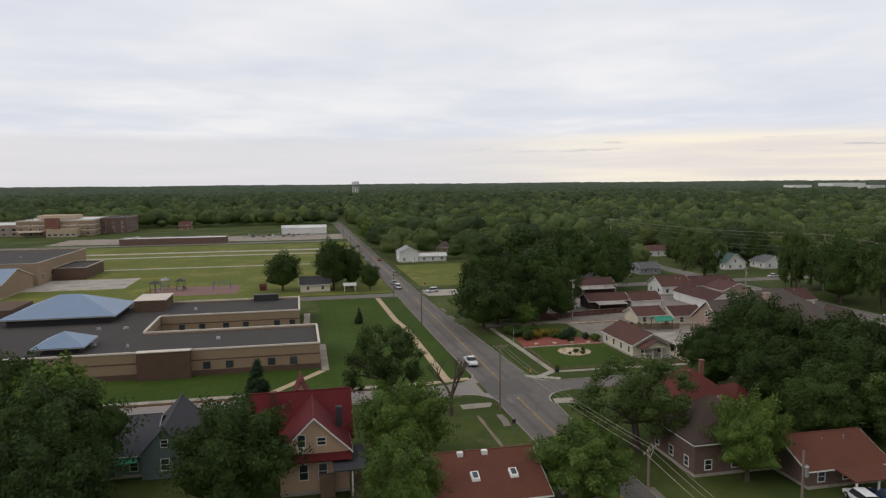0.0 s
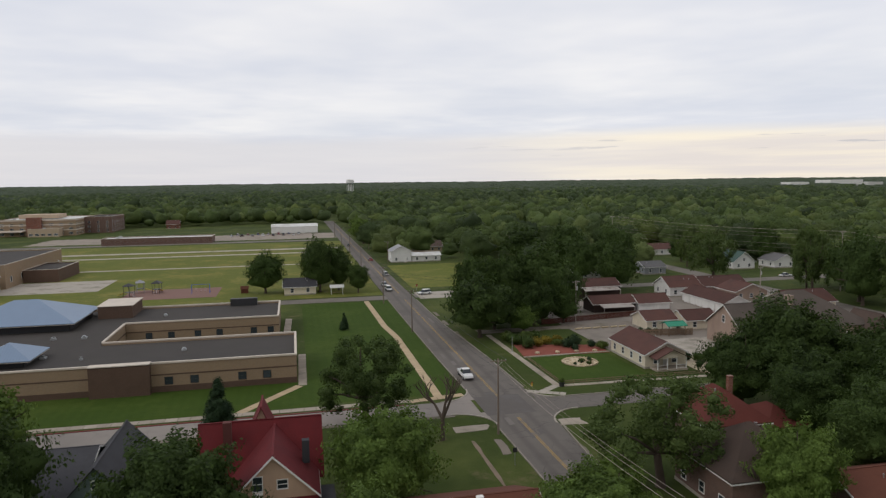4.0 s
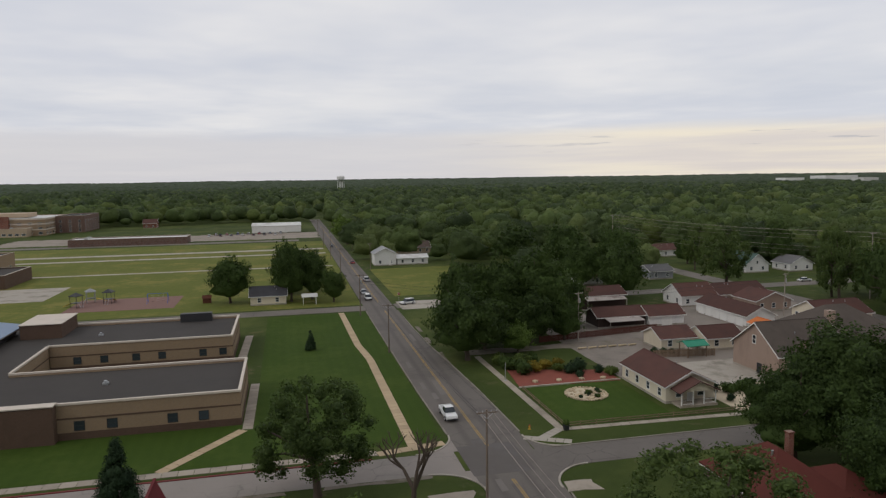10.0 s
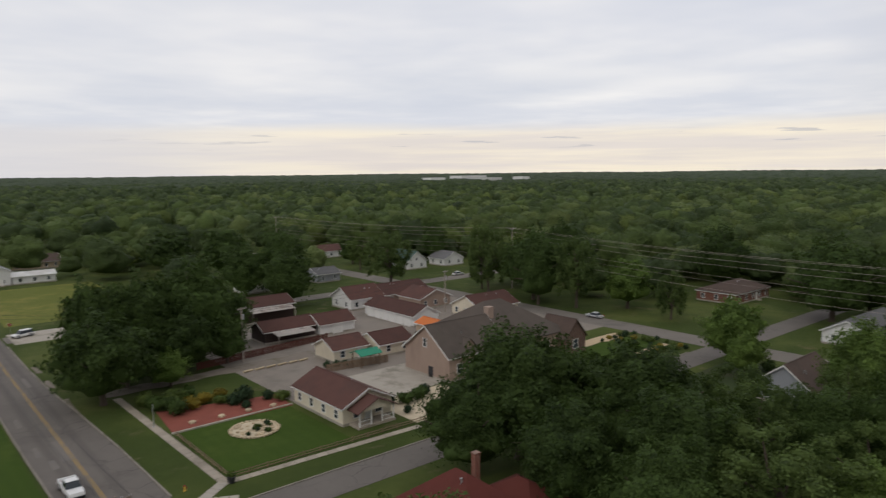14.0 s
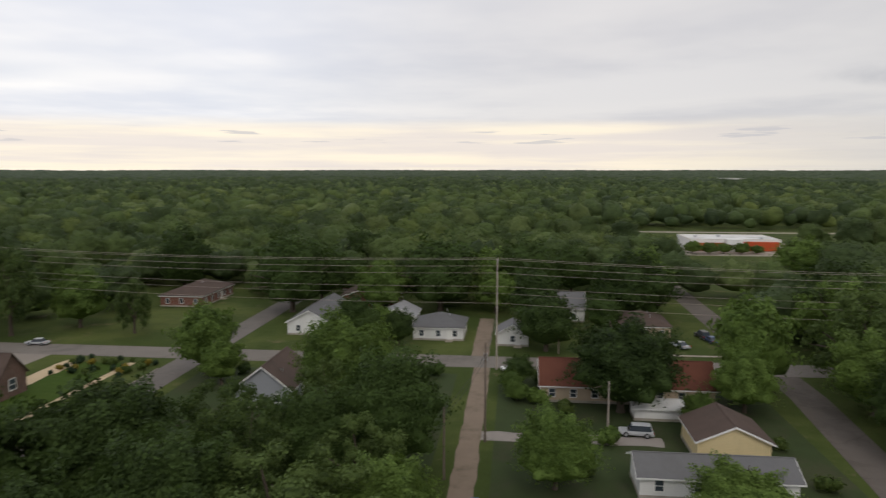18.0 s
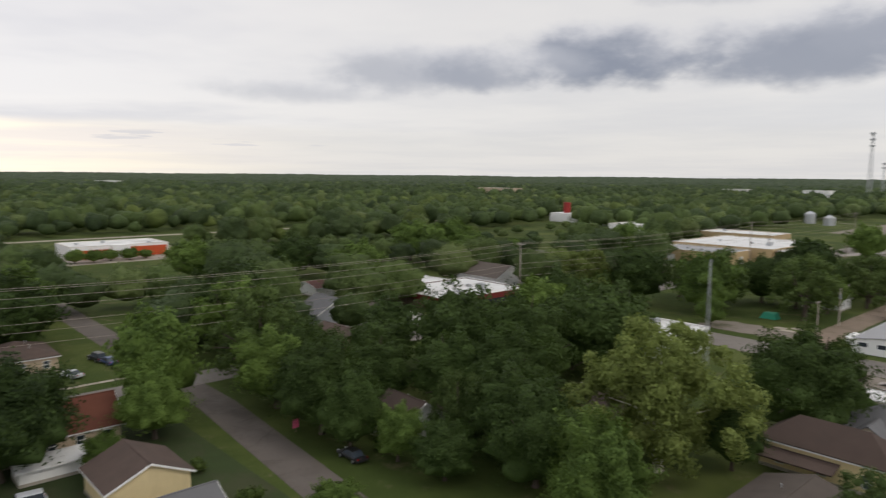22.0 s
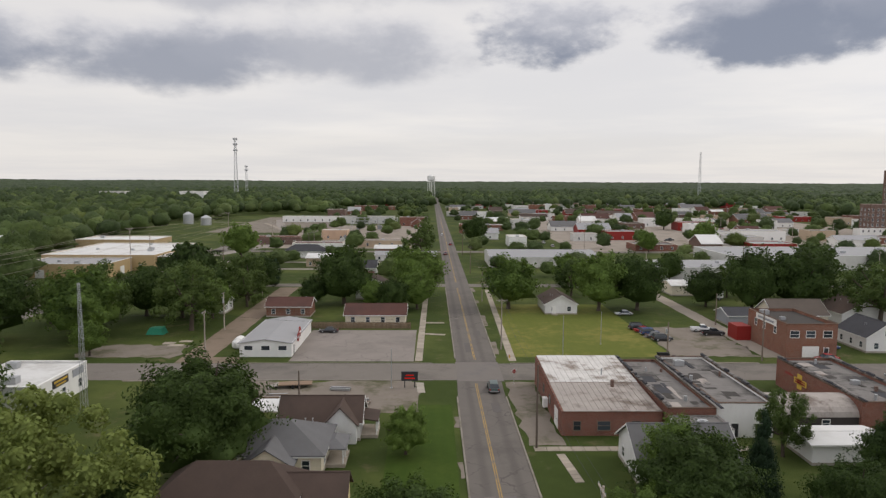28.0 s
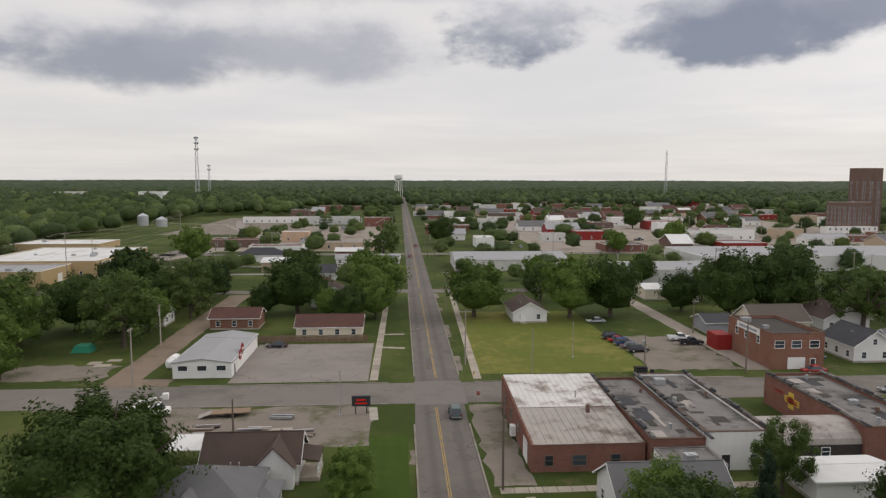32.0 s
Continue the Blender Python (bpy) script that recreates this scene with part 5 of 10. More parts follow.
house("long cream garage row with white doors and brown roof", 82, 90, 191, 212, 2.9, 4.9, "y", SIDING_W, R_BROWN, sides="", name="garage_row", category="garage", garages=(("w", -8), ("w", -4.8), ("w", -1.6), ("w", 1.6), ("w", 4.8), ("w", 8)), vents=1)
house("white garage with brown roof", 60.5, 70, 199, 206, 2.7, 4.6, "x", SIDING_W, R_BROWN, sides="", name="garage", category="garage", garages=(("s", 0),), vents=0)
# closed walls; their near-black brown stands in for the carport's shaded opening
house("carport with closed near-black walls and brown roof", 47, 60, 200, 207, 2.9, 4.6, "x", surface("dark brown boards", (0.045, 0.03, 0.025), 0.9, 0.2, 0.6, 8, 0.2), R_BROWN, sides="", name="carport", category="carport", vents=0)
solid("awning", Mesh().slab([(48.5, 196.5, 2.3), (58, 196.5, 2.3), (58, 199.6, 2.7), (48.5, 199.6, 2.7)], 0.1).box(48.6, 48.75, 196.6, 196.75, 0, 2.2).box(57.8, 57.95, 196.6, 196.75, 0, 2.2), R_RUSTMETAL, "pale lean-to awning on posts beside the carport", "awning")
house("dark barn with brown roof and pale awning", 52, 66, 222, 231, 4.2, 6.0, "x", surface("dark brown boards", (0.045, 0.03, 0.025)), R_BROWN, sides="", name="barn", category="barn", vents=0)
solid("awning", Mesh().slab([(53, 219, 3.3), (65, 219, 3.3), (65, 221.6, 3.9), (53, 221.6, 3.9)], 0.1).box(53.1, 53.25, 219.1, 219.25, 0, 3.2).box(64.8, 64.95, 219.1, 219.25, 0, 3.2), R_RUSTMETAL, "pale lean-to awning on posts beside the barn", "awning")
house("small white house with red brown roof", 71, 79.5, 264, 272, 3, 5.2, "x", SIDING_W, R_RUST)
house("white brown-roofed motel house", 82, 93, 219, 229, 3.2, 6.0, "x", SIDING_W, R_BROWN, sides="sw", doors=(("s", 3),), name="motel_house")
house("low brown motel wing with brown roof", 94, 110, 219, 230, 3.0, 5.4, "x", STUCCO_PINK, R_BROWN, sides="s", name="motel_wing")
house("low brown motel wing with cross gable", 97, 108, 207, 217, 3.0, 5.2, "y", STUCCO_PINK, R_BROWN, sides="s", name="motel_wing")
house("cream motel building with brown roof", 100, 114, 186, 197, 3.0, 5.6, "x", SIDING_CREAM, R_BROWN, sides="sw", name="motel_wing")
house("orange brown timber store beside the garages", 79, 84, 179, 186, 2.6, 3.6, "y", STUCCO_TAN, ORANGE, sides="", name="shed", category="shed", vents=0)


def hall():
    ob = house("large stone-faced hall with steep taupe roof", 59, 74, 151, 164, 4.8, 9.6, "x", STUCCO_PINK, R_TAUPE, sides="", name="banquet_hall", category="hall", vents=1)
    part("main_wall", Mesh().box(1.0, 25.5, -6.3, 13.5, 0, 4.6), STUCCO_PINK, ob)
    part("main_roof", hip_roof(1.0, 25.5, -6.3, 13.5, 4.6, 11.4, 0.4), R_TAUPE, ob, "taupe shingled hipped main roof")
    part("dormer", gable_body(-2.6, -0.4, -5.6, -3.0, 6.0, 7.1, "y"), STUCCO_PINK, ob)
    part("dormer_roof", gable_roof(-2.6, -0.4, -5.6, -2.2, 6.0, 7.1, "y", 0.25, 0.12), R_TAUPE, ob)
    part("chimney", Mesh().box(8.2, 9.6, -0.6, 0.8, 6, 11.0), STUCCO_PINK, ob)
    for x0, x1, y0 in ((9.5, 14.0, -8.0), (22.5, 29.0, -8.6)):
        part("gable_wall", gable_body(x0, x1, y0, y0 + 7, 3.6, 7.2, "y"), BRICKBROWN, ob)
        part("gable_roof", gable_roof(x0, x1, y0, y0 + 7.5, 3.6, 7.2, "y", 0.4), R_DKBROWN if x0 > 20 else R_TAUPE, ob)
        window(ob, pose((x0 + x1) / 2, y0, 1.2), 1.5, 1.8)
    part("door", Mesh().box(-7.56, -7.5, -1.9, -0.6, 0, 2.1), DARKMETAL, ob, "dark side door")
    window(ob, pose(-7.5, 0.4, 5.6, 0, 0, -90), 0.9, 1.5)
    for x in (-5, -2, 16, 19.5):
        window(ob, pose(x, -6.5 if x < 0 else -6.3, 1.4), 1.2, 1.8)


hall()
# houses across the second street
house("small blue grey house with porch by the bend", 100, 109, 268, 277, 3, 4.8, "x", SIDING_GREY, R_GREY, sides="s")
house("white house with brown roof by the far road", 136, 149, 329, 340, 3, 5.4, "x", SIDING_W, R_BROWN)
house("white house with green grey roof", 142, 152, 272, 284, 3.2, 7, "y", SIDING_W, surface("green shingles", (0.06, 0.10, 0.085), 0.9, 0.2, 0.5, 6, 0.2), sides="sw", upper="s")
house("white house hidden behind trees", 160, 170, 270, 280, 3, 5.6, "y", SIDING_W, R_GREY)
house("brick and cream house with brown roof", 166, 186, 151, 163, 3, 5.6, "x", BRICKRED, R_DKBROWN, hip=True, doors=(("s", 2),))
house("grey house with white trimmed gable", 91.5, 103, 101.5, 110.5, 3.2, 6.6, "x", SIDING_GREY, R_DKBROWN, sides="sw")
house("white hip-roofed bungalow on brick base", 136.8, 147, 78, 89, 2.9, 5.3, "x", SIDING_W, R_GREY, hip=True, sides="w", doors=(("w", 2.5),))
house("small white garage with grey roof", 149, 158, 90.5, 98.5, 2.6, 4.5, "x", SIDING_W, R_PALEGREY, sides="w", name="garage", category="garage", garages=(("w", -1),))
house("pale green house with long grey roof", 138.5, 160, 108, 118, 3.0, 5.6, "x", SIDING_W, R_GREY, sides="ws")
house("brick house with orange roof among trees", 168, 184, 99, 114, 3.0, 5.8, "x", BRICKORANGE, R_DKBROWN, sides="ws")
house("orange-roofed house deep among trees", 196, 210, 108, 120, 3, 6, "x", BRICKORANGE, R_ORANGE)
house("small white house behind the tall pole", 133.5, 140, 64, 70.5, 2.8, 4.6, "x", SIDING_W, R_GREY, sides="w", doors=(("w", 1),))
house("long red brown tiled house half under a tree", 99.0, 106.5, 35.5, 62.5, 3, 6.2, "y", STUCCO_TAN, R_ORANGE, sides="wn", vents=1)
house("long low house with grey metal roof", 67.2, 73.4, 35.2, 52.6, 2.7, 4.1, "y", SIDING_W, R_GREY, sides="w", doors=(("w", 3),), vents=0, gap=3.6)
house("pale yellow gabled garage", 77.6, 86, 34.6, 43.6, 3.0, 5.0, "x", SIDING_YEL, R_DKBROWN, sides="", name="garage", category="garage", vents=0)
house("white low shed beside a car", 92, 96, 41.5, 49, 2.0, 2.7, "y", WHITE, R_WHITE, sides="", name="shed", category="shed", vents=0)
house("brown hip-roofed house behind the trees", 142, 154, 33, 44.5, 3, 5.4, "x", STUCCO_TAN, R_DKBROWN, hip=True)
house("white shed-roofed house with grey roof", 158, 168, 50, 60, 3.4, 6.5, "y", SIDING_W, R_GREY, sides="w")
house("old white cottage with arched porch", 72.0, 79.5, 0.0, 8.0, 2.9, 5.5, "x", SIDING_W, R_DKBROWN, sides="nw", doors=(("n", 1),))
house("grey barn with sagging roof", 142, 152, -35, -23, 3.2, 6.4, "x", SIDING_GREY, R_GREY, sides="", name="barn", category="barn")
barn("white long shed with brown roof", 176, 188, -54, -44, 2.8, 4.2, "y", WHITE, R_BROWN, name="shed")
house("brown-roofed bungalow deep under the oaks", 116, 128, -22, -10, 2.8, 4.8, "x", STUCCO_TAN, R_DKBROWN)
house("tan-roofed house beside the grey barn", 128, 140, -44, -32, 2.8, 4.6, "x", SIDING_W, R_TAUPE)
house("brown-roofed old house hidden in trees", 52, 62, -24, -15, 3.2, 6.0, "x", SIDING_W, R_DKBROWN, sides="nw")

# the far shop with the orange front
ob = flat_building("far shop with red-orange front and white roof", 312, 336, -52, -12, 5.6, WHITE, R_WHITE, units=3, name="shop", category="shop")
part("front", Mesh().box(-12.4, -12.05, -19, -2, 0.4, 4.6), SHOPORANGE, ob, "red-orange shop front")
part("front", Mesh().box(-12.4, -12.05, 2, 19, 0.4, 4.0), SHOPORANGE, ob, "red-orange shop front")
part("canopy", Mesh().box(-15.5, -12.0, -2.5, 4.5, 3.6, 5.9), WHITE, ob)
solid("paved_lot", Mesh().box(296, 350, -75, 4, -0.1, 0.03), CONCRETE, "pale paved lot round the far shop", "paving", kind="structure")
ob = flat_building("low brick market with a dark red fascia and white roof", 134, 160, -90, -58, 3.8, BRICKBROWN, R_WHITE, WHITE, 0.25, units=5, sides="", name="market", category="shop")
part("fascia", Mesh().box(-13.2, -13.02, -16, 16, 2.3, 3.7), MAROON, ob, "dark red fascia board")
part("fascia", Mesh().box(-13, 13, 16.02, 16.2, 2.3, 3.7), MAROON, ob, "dark red fascia board")
part("shop_glass", Mesh().box(-13.1, -13.01, -13, 13, 0.4, 2.2), PANE, ob)
flat_building("low white-roofed market annex", 160.3, 176, -84, -66, 3.4, WHITE, R_WHITE, WHITE, 0.15, units=2, sides="", name="market_annex", category="shop")
house("white storefront house with brown roofs", 150, 168, -108, -94, 4.2, 7.6, "x", SIDING_W, R_TAUPE, sides="nw")

# ---------------------------------------------------------------- houses below the start of the flight
def red_house():
    ob = house("peach plaster Victorian house with steep dark red roof", -41.9, -33.3, 93.5, 103.5, 5.8, 10.0, "y", STUCCO_PEACH, R_RED, sides="", name="red_house", vents=0, over=0.5)
    part("cross_wall", gable_body(-8.0, 4.9, 1.2, 8.0, 5.4, 10.5, "x"), STUCCO_PEACH, ob)
    part("cross_roof", gable_roof(-8.0, 4.9, 1.2, 8.0, 5.4, 10.5, "x", 0.5), R_RED, ob)
    part("rear_wall", gable_body(-3.9, 0.9, 5.0, 9.0, 6.5, 11.9, "y"), STUCCO_PEACH, ob)
    part("rear_roof", gable_roof(-3.9, 0.9, 5.0, 9.0, 6.5, 11.9, "y", 0.4), R_RED, ob, "steep dark red rear gable")
    part("chimney", Mesh().box(-5.6, -4.7, 2.6, 3.4, 7, 11.2), surface("sooty brick", (0.10, 0.035, 0.03), 0.9), ob)
    part("chimney", Mesh().box(3.0, 3.8, -0.6, 0.2, 7, 9.6), R_DKGREY, ob)
    window(ob, pose(-1.6, -5.0, 6.3), 0.9, 1.5)
    window(ob, pose(0.9, -5.0, 6.4), 1.0, 0.9)
    part("window_box", Mesh().box(-2.1, -1.1, -5.5, -5.0, 5.7, 6.1), WHITE, ob)
    part("skirt_roof", Mesh().slab([(-4.8, -6.1, 4.7), (4.6, -6.1, 4.7), (4.6, -5.0, 5.3), (-4.8, -5.0, 5.3)], 0.12), R_RED, ob)
    for x in (-1.4, 1.0):
        window(ob, pose(x, -5.0, 2.0), 1.0, 1.9)
    part("porch_roof", Mesh().slab([(2.2, -8.2, 4.1), (6.4, -8.2, 4.1), (6.4, -1, 4.5), (2.2, -1, 4.5)], 0.15), R_DKGREY, ob)
    part("porch_floor", Mesh().box(4.35, 6.4, -8.2, -1, -0.1, 0.7), WOOD, ob)
    for x, y in ((6.2, -8.0), (6.2, -4.6), (6.2, -1.2), (4.5, -8.0)):
        part("porch_post", Mesh().box(x - 0.08, x + 0.08, y - 0.08, y + 0.08, 0.7, 4.1), WHITE, ob)
    part("railing", Mesh().box(6.17, 6.23, -8, -1.2, 1.6, 1.68).box(6.17, 6.23, -8, -1.2, 1.0, 1.06), WHITE, ob)
    part("bay", Mesh().box(0.6, 2.4, -6.4, -5.02, 0.0, 2.6), WOOD, ob)


red_house()
ob = house("dark grey green house with grey roof and gabled wing", -67.3, -59.3, 104.0, 119.5, 3.2, 6.0, "x", SIDING_TEAL, R_DKGREY, sides="s", name="green_house", vents=2)
part("wing_wall", gable_body(3.2, 9.2, -9.0, 6, 3.6, 6.8, "y"), SIDING_TEAL, ob)
part("wing_roof", gable_roof(3.2, 9.2, -9.0, 6, 3.6, 6.8, "y", 0.4), R_DKGREY, ob)
window(ob, pose(6.2, -9.0, 4.4), 0.8, 0.9)
window(ob, pose(6.2, -9.0, 1.2), 1.0, 1.5)
part("awning", Mesh().slab([(0.0, -9.0, 2.5), (2.6, -9.0, 2.5), (2.6, -7.8, 2.9), (0.0, -7.8, 2.9)], 0.08), GREENROOF, ob, "green door awning")
house("low grey house behind dark trees", -80, -70, 106, 118, 3.0, 5.0, "y", SIDING_GREY, R_DKGREY, sides="s")
ob = house("low house with orange brown roof and two skylights", -24.3, -11.9, 79.0, 93.0, 4.0, 6.8, "x", STUCCO_PEACH, R_ORANGE, sides="s", name="orange_house", vents=0)
for x in (-1.6, 3.0):
    part("skylight", Mesh().hull([(x - 0.5, -4.6, 5.1), (x + 0.5, -4.6, 5.1), (x + 0.5, -3.4, 5.6), (x - 0.5, -3.4, 5.6)], [(x - 0.45, -4.55, 5.43), (x + 0.45, -4.55, 5.43), (x + 0.45, -3.45, 5.87), (x - 0.45, -3.45, 5.87)]), WHITE, ob, "white framed skylight")
    part("skylight_pane", Mesh().slab([(x - 0.3, -4.4, 5.52), (x + 0.3, -4.4, 5.52), (x + 0.3, -3.6, 5.84), (x - 0.3, -3.6, 5.84)], 0.03), PANE, ob)
for x in (-2.6, 0.4):
    part("vent_pipe", Mesh().box(x - 0.35, x + 0.35, -0.9, -0.3, 6.5, 7.1), WHITE, ob)
ob = house("brick house with rust red hip roof", 19.5, 28.8, 103.5, 114.5, 4.2, 8.2, "x", BRICKBROWN, R_RUST, hip=True, sides="s", name="rust_house", chimney=(2.5, 0.5, BRICKRED))
part("annex_roof", hip_roof(4.9, 11.4, -5, 3, 3.0, 5.2, 0.4), R_RUST, ob)
part("annex_wall", Mesh().box(4.9, 11.4, -5, 3, 0, 3.0), BRICKBROWN, ob)
house("dark hip-roofed house with brown brick walls", 11.5, 23.5, 87, 98.5, 4.6, 9.0, "y", BRICKBROWN, R_DKBROWN, hip=True, sides="sw")
ob = house("orange brown roofed house with an open carport", 23.4, 34.6, 80.5, 90.5, 2.9, 5.2, "x", BRICKBROWN, R_ORANGE, sides="s", name="carport_house", over=0.7, vents=2)
part("carport_roof", Mesh().slab([(-2.4, -9.2, 2.5), (4.6, -9.2, 2.5), (4.6, -5.1, 2.8), (-2.4, -5.1, 2.8)], 0.15), R_ORANGE, ob)
for x in (-2.1, 1.1, 4.3):
    part("carport_post", Mesh().box(x - 0.1, x + 0.1, -9.0, -8.8, 0, 2.45), WHITE, ob)

# ---------------------------------------------------------------- south: the crossing and the town
def laundry():
    ob = flat_building("white painted low shop with pale metal roof", 38, 49, -121.5, -97.3, 3.0, WHITE, R_PALEGREY, WHITE, 0.02, units=0, name="white_shop", category="shop")
    part("gable", gable_body(-5.45, 5.45, -12.05, 12.05, 2.98, 3.75, "y"), WHITE, ob)
    part("gable_roof", gable_roof(-5.5, 5.5, -12.1, 12.1, 3.0, 3.8, "y", 0.35, 0.1), R_PALEGREY, ob, "pale grey low gable roof")
    for x in (-3.6, 0.0, 3.6):
        window(ob, pose(x, 12.1, 1.5, 0, 0, 180), 1.7, 0.9, WHITE, bars=False)
    for y in (9.6,):
        door(ob, pose(-5.5, y, 0.1, 0, 0, -90), mat=DARKMETAL)
    # the red emblem on the wall facing the lot, a plain shape
    part("emblem", Mesh().tube((-5.75, 3.5, 3.6), (-5.6, 3.5, 3.6), 1.15, 1.15, 20), RED, ob, "round red wall emblem")
    part("emblem", Mesh().tube((-5.75, 5.3, 2.8), (-5.6, 5.3, 2.8), 1.0, 1.0, 20), RED, ob, "round red wall emblem")
    part("emblem_bar", Mesh().box(-5.8, -5.75, 2.9, 4.1, 3.4, 3.8).box(-5.8, -5.75, 4.8, 5.8, 2.6, 2.95), WHITE, ob)


laundry()
solid("propane_tank", Mesh().tube((51.4, -107.4, 1.0), (51.4, -104.6, 1.0), 1.35, 1.35, 16).ball((51.4, -107.4, 1.0), 1.35).ball((51.4, -104.6, 1.0), 1.35).box(50.8, 52.0, -107.2, -106.8, 0, 0.5).box(50.8, 52.0, -105.2, -104.8, 0, 0.5), WHITE, "white storage tank beside the shop", "tank")
house("cream bungalow with long brown roof and dark shutters", 15, 30.5, -137.5, -129, 2.9, 5.0, "x", SIDING_CREAM, R_BROWN, sides="n", vents=0)
house("small tan brick house with brown roof", 41.5, 53.5, -148, -140, 3.0, 4.8, "x", BRICKORANGE, R_BROWN, sides="n", vents=1)


def board_fence(label, ax, ay, bx, by, h, mat, gap=0.25, name="fence", rails=2):
    length, turn = math.hypot(bx - ax, by - ay), math.atan2(by - ay, bx - ax)
    ob = thing(name, label, "fence", Matrix.Translation((ax, ay, 0)) @ Matrix.Rotation(turn, 4, "Z"))
    n = int(length / 2.4)
    post = Mesh().box(-0.05, 0.05, -0.05, 0.05, -0.1, h + 0.05).data("post", mat)
    for i in range(n + 1):
        part("post", post, None, ob, at=pose(i * length / n, 0, 0))
    for k in range(rails):
        z = h * (k + 0.6) / rails
        part("rail", Mesh().box(0, length, 0.05, 0.09, z - 0.06, z + 0.06), mat, ob)
    if gap:
        m = int(min(length / gap, 160))
        board = Mesh().box(-0.095, 0.095, 0.09, 0.115, 0.05, h).data("board", mat)
        for i in range(m):
            part("board", board, None, ob, at=pose((i + 0.5) * length / m, 0, random.uniform(-0.02, 0.02)))
    return ob


board_fence("grey weathered board fence behind the parking lot", 38.5, -125.2, 13.5, -125.2, 1.7, WOOD, 0.22)
board_fence("red brown board fence behind the yard", 28, 190.5, 60, 195, 1.5, surface("red stained timber", (0.10, 0.035, 0.025), 0.9, 0.2, 0.8, 8, 0.2), 0.25)
board_fence("low timber rail fence round the garden lawn", 12.9, 159, 12.9, 140.2, 0.7, WOOD, 0, rails=2)
board_fence("low timber rail fence round the garden lawn", 12.9, 140.2, 44, 139.6, 0.7, WOOD, 0, rails=2)
board_fence("grey board fence beside the small sheds", 46, 172, 59, 170, 1.6, WOOD, 0.25)


def corner_house():
    ob = house("white cottage with dark brown roof and columned porch", 18.6, 30.2, -56.5, -50, 3.0, 5.6, "x", SIDING_W, R_DKBROWN, sides="n", name="cottage", vents=3)
    part("cross_wall", gable_body(-5.4, -0.9, -1, 4.6, 3.0, 5.3, "y"), SIDING_W, ob, "white gabled wing")
    part("cross_roof", gable_roof(-5.4, -0.9, -1, 4.6, 3.0, 5.3, "y", 0.35), R_DKBROWN, ob)
    part("porch_roof", Mesh().slab([(-8.4, -2.4, 2.7), (-5.7, -2.4, 3.1), (-5.7, 2.4, 3.1), (-8.4, 2.4, 2.7)], 0.18), R_DKBROWN, ob)
    part("porch_floor", Mesh().box(-8.3, -5.8, -2.3, 2.3, -0.1, 0.5), CONCRETE, ob)
    for y in (-2.1, -0.7, 0.7, 2.1):
        part("porch_post", Mesh().box(-8.2, -8.02, y - 0.09, y + 0.09, 0.5, 2.6), WHITE, ob)
    part("railing", Mesh().box(-8.16, -8.08, -2.0, 2.0, 1.25, 1.33).box(-8.16, -8.08, -2.0, 2.0, 0.7, 0.76), WHITE, ob)
    for i in range(14):
        part("baluster", Mesh().box(-8.14, -8.1, -1.95 + i * 0.3, -1.91 + i * 0.3, 0.76, 1.25), WHITE, ob)


corner_house()
ob = thing("metal_canopy", "white metal canopy over stored goods", "canopy", pose(33.5, -58, 0))
part("roof", Mesh().slab([(-3.2, -2.4, 2.9), (3.2, -2.4, 2.9), (3.2, 2.4, 2.5), (-3.2, 2.4, 2.5)], 0.12), R_WHITE, ob)
for dx_, dy_ in ((-3, -2.2), (3, -2.2), (-3, 2.2), (3, 2.2)):
    part("post", Mesh().box(dx_ - 0.06, dx_ + 0.06, dy_ - 0.06, dy_ + 0.06, 0, 2.45), STEEL, ob)
ob = house("grey hip-roofed cottage with cream porch", 22.2, 34.0, -47.6, -37.6, 3.0, 6.0, "x", SIDING_CREAM, R_GREY, hip=True, sides="nw", name="cottage", over=0.6)
part("porch_roof", hip_roof(-8.5, -5.6, -3, 2, 2.5, 3.5, 0.2), R_GREY, ob)
part("front_wall", gable_body(-2.6, 3.6, 4.4, 7.4, 2.6, 4.6, "y"), SIDING_CREAM, ob)
part("front_roof", gable_roof(-2.6, 3.6, 3.2, 7.4, 2.6, 4.6, "y", 0.35), R_GREY, ob, "grey shingled front wing roof")
window(ob, pose(-1.0, 7.4, 0.9, 0, 0, 180), 1.3, 1.4)
for y in (-2.7, -0.5, 1.7):
    part("porch_post", Mesh().box(-8.3, -8.12, y - 0.09, y + 0.09, 0, 2.5), WHITE, ob)
part("porch_floor", Mesh().box(-8.5, -5.75, -3, 2, -0.1, 0.45), CONCRETE, ob)
ob = house("large pale yellow house with brown roof and white trim", 22.8, 37.6, -30.6, -23.8, 3.7, 6.7, "x", SIDING_YEL, R_DKBROWN, hip=True, sides="ne", name="yellow_house", wh=1.4, vents=3, gap=4)
part("west_roof", gable_roof(-12.5, -6, -2.8, 2.6, 3.0, 5.2, "x", 0.4), R_DKBROWN, ob)
part("west_wall", gable_body(-12.5, -7.2, -2.8, 2.6, 3.0, 5.2, "x"), SIDING_YEL, ob)
part("porch_roof", Mesh().slab([(-2, 6.1, 2.3), (7, 6.1, 2.3), (7, 3.45, 2.9), (-2, 3.45, 2.9)][::-1], 0.18), R_DKBROWN, ob)
house("brown-roofed low house under trees", 23, 33, -14.5, -4, 2.8, 4.3, "y", SIDING_YEL, R_TAUPE, sides="n", vents=1)


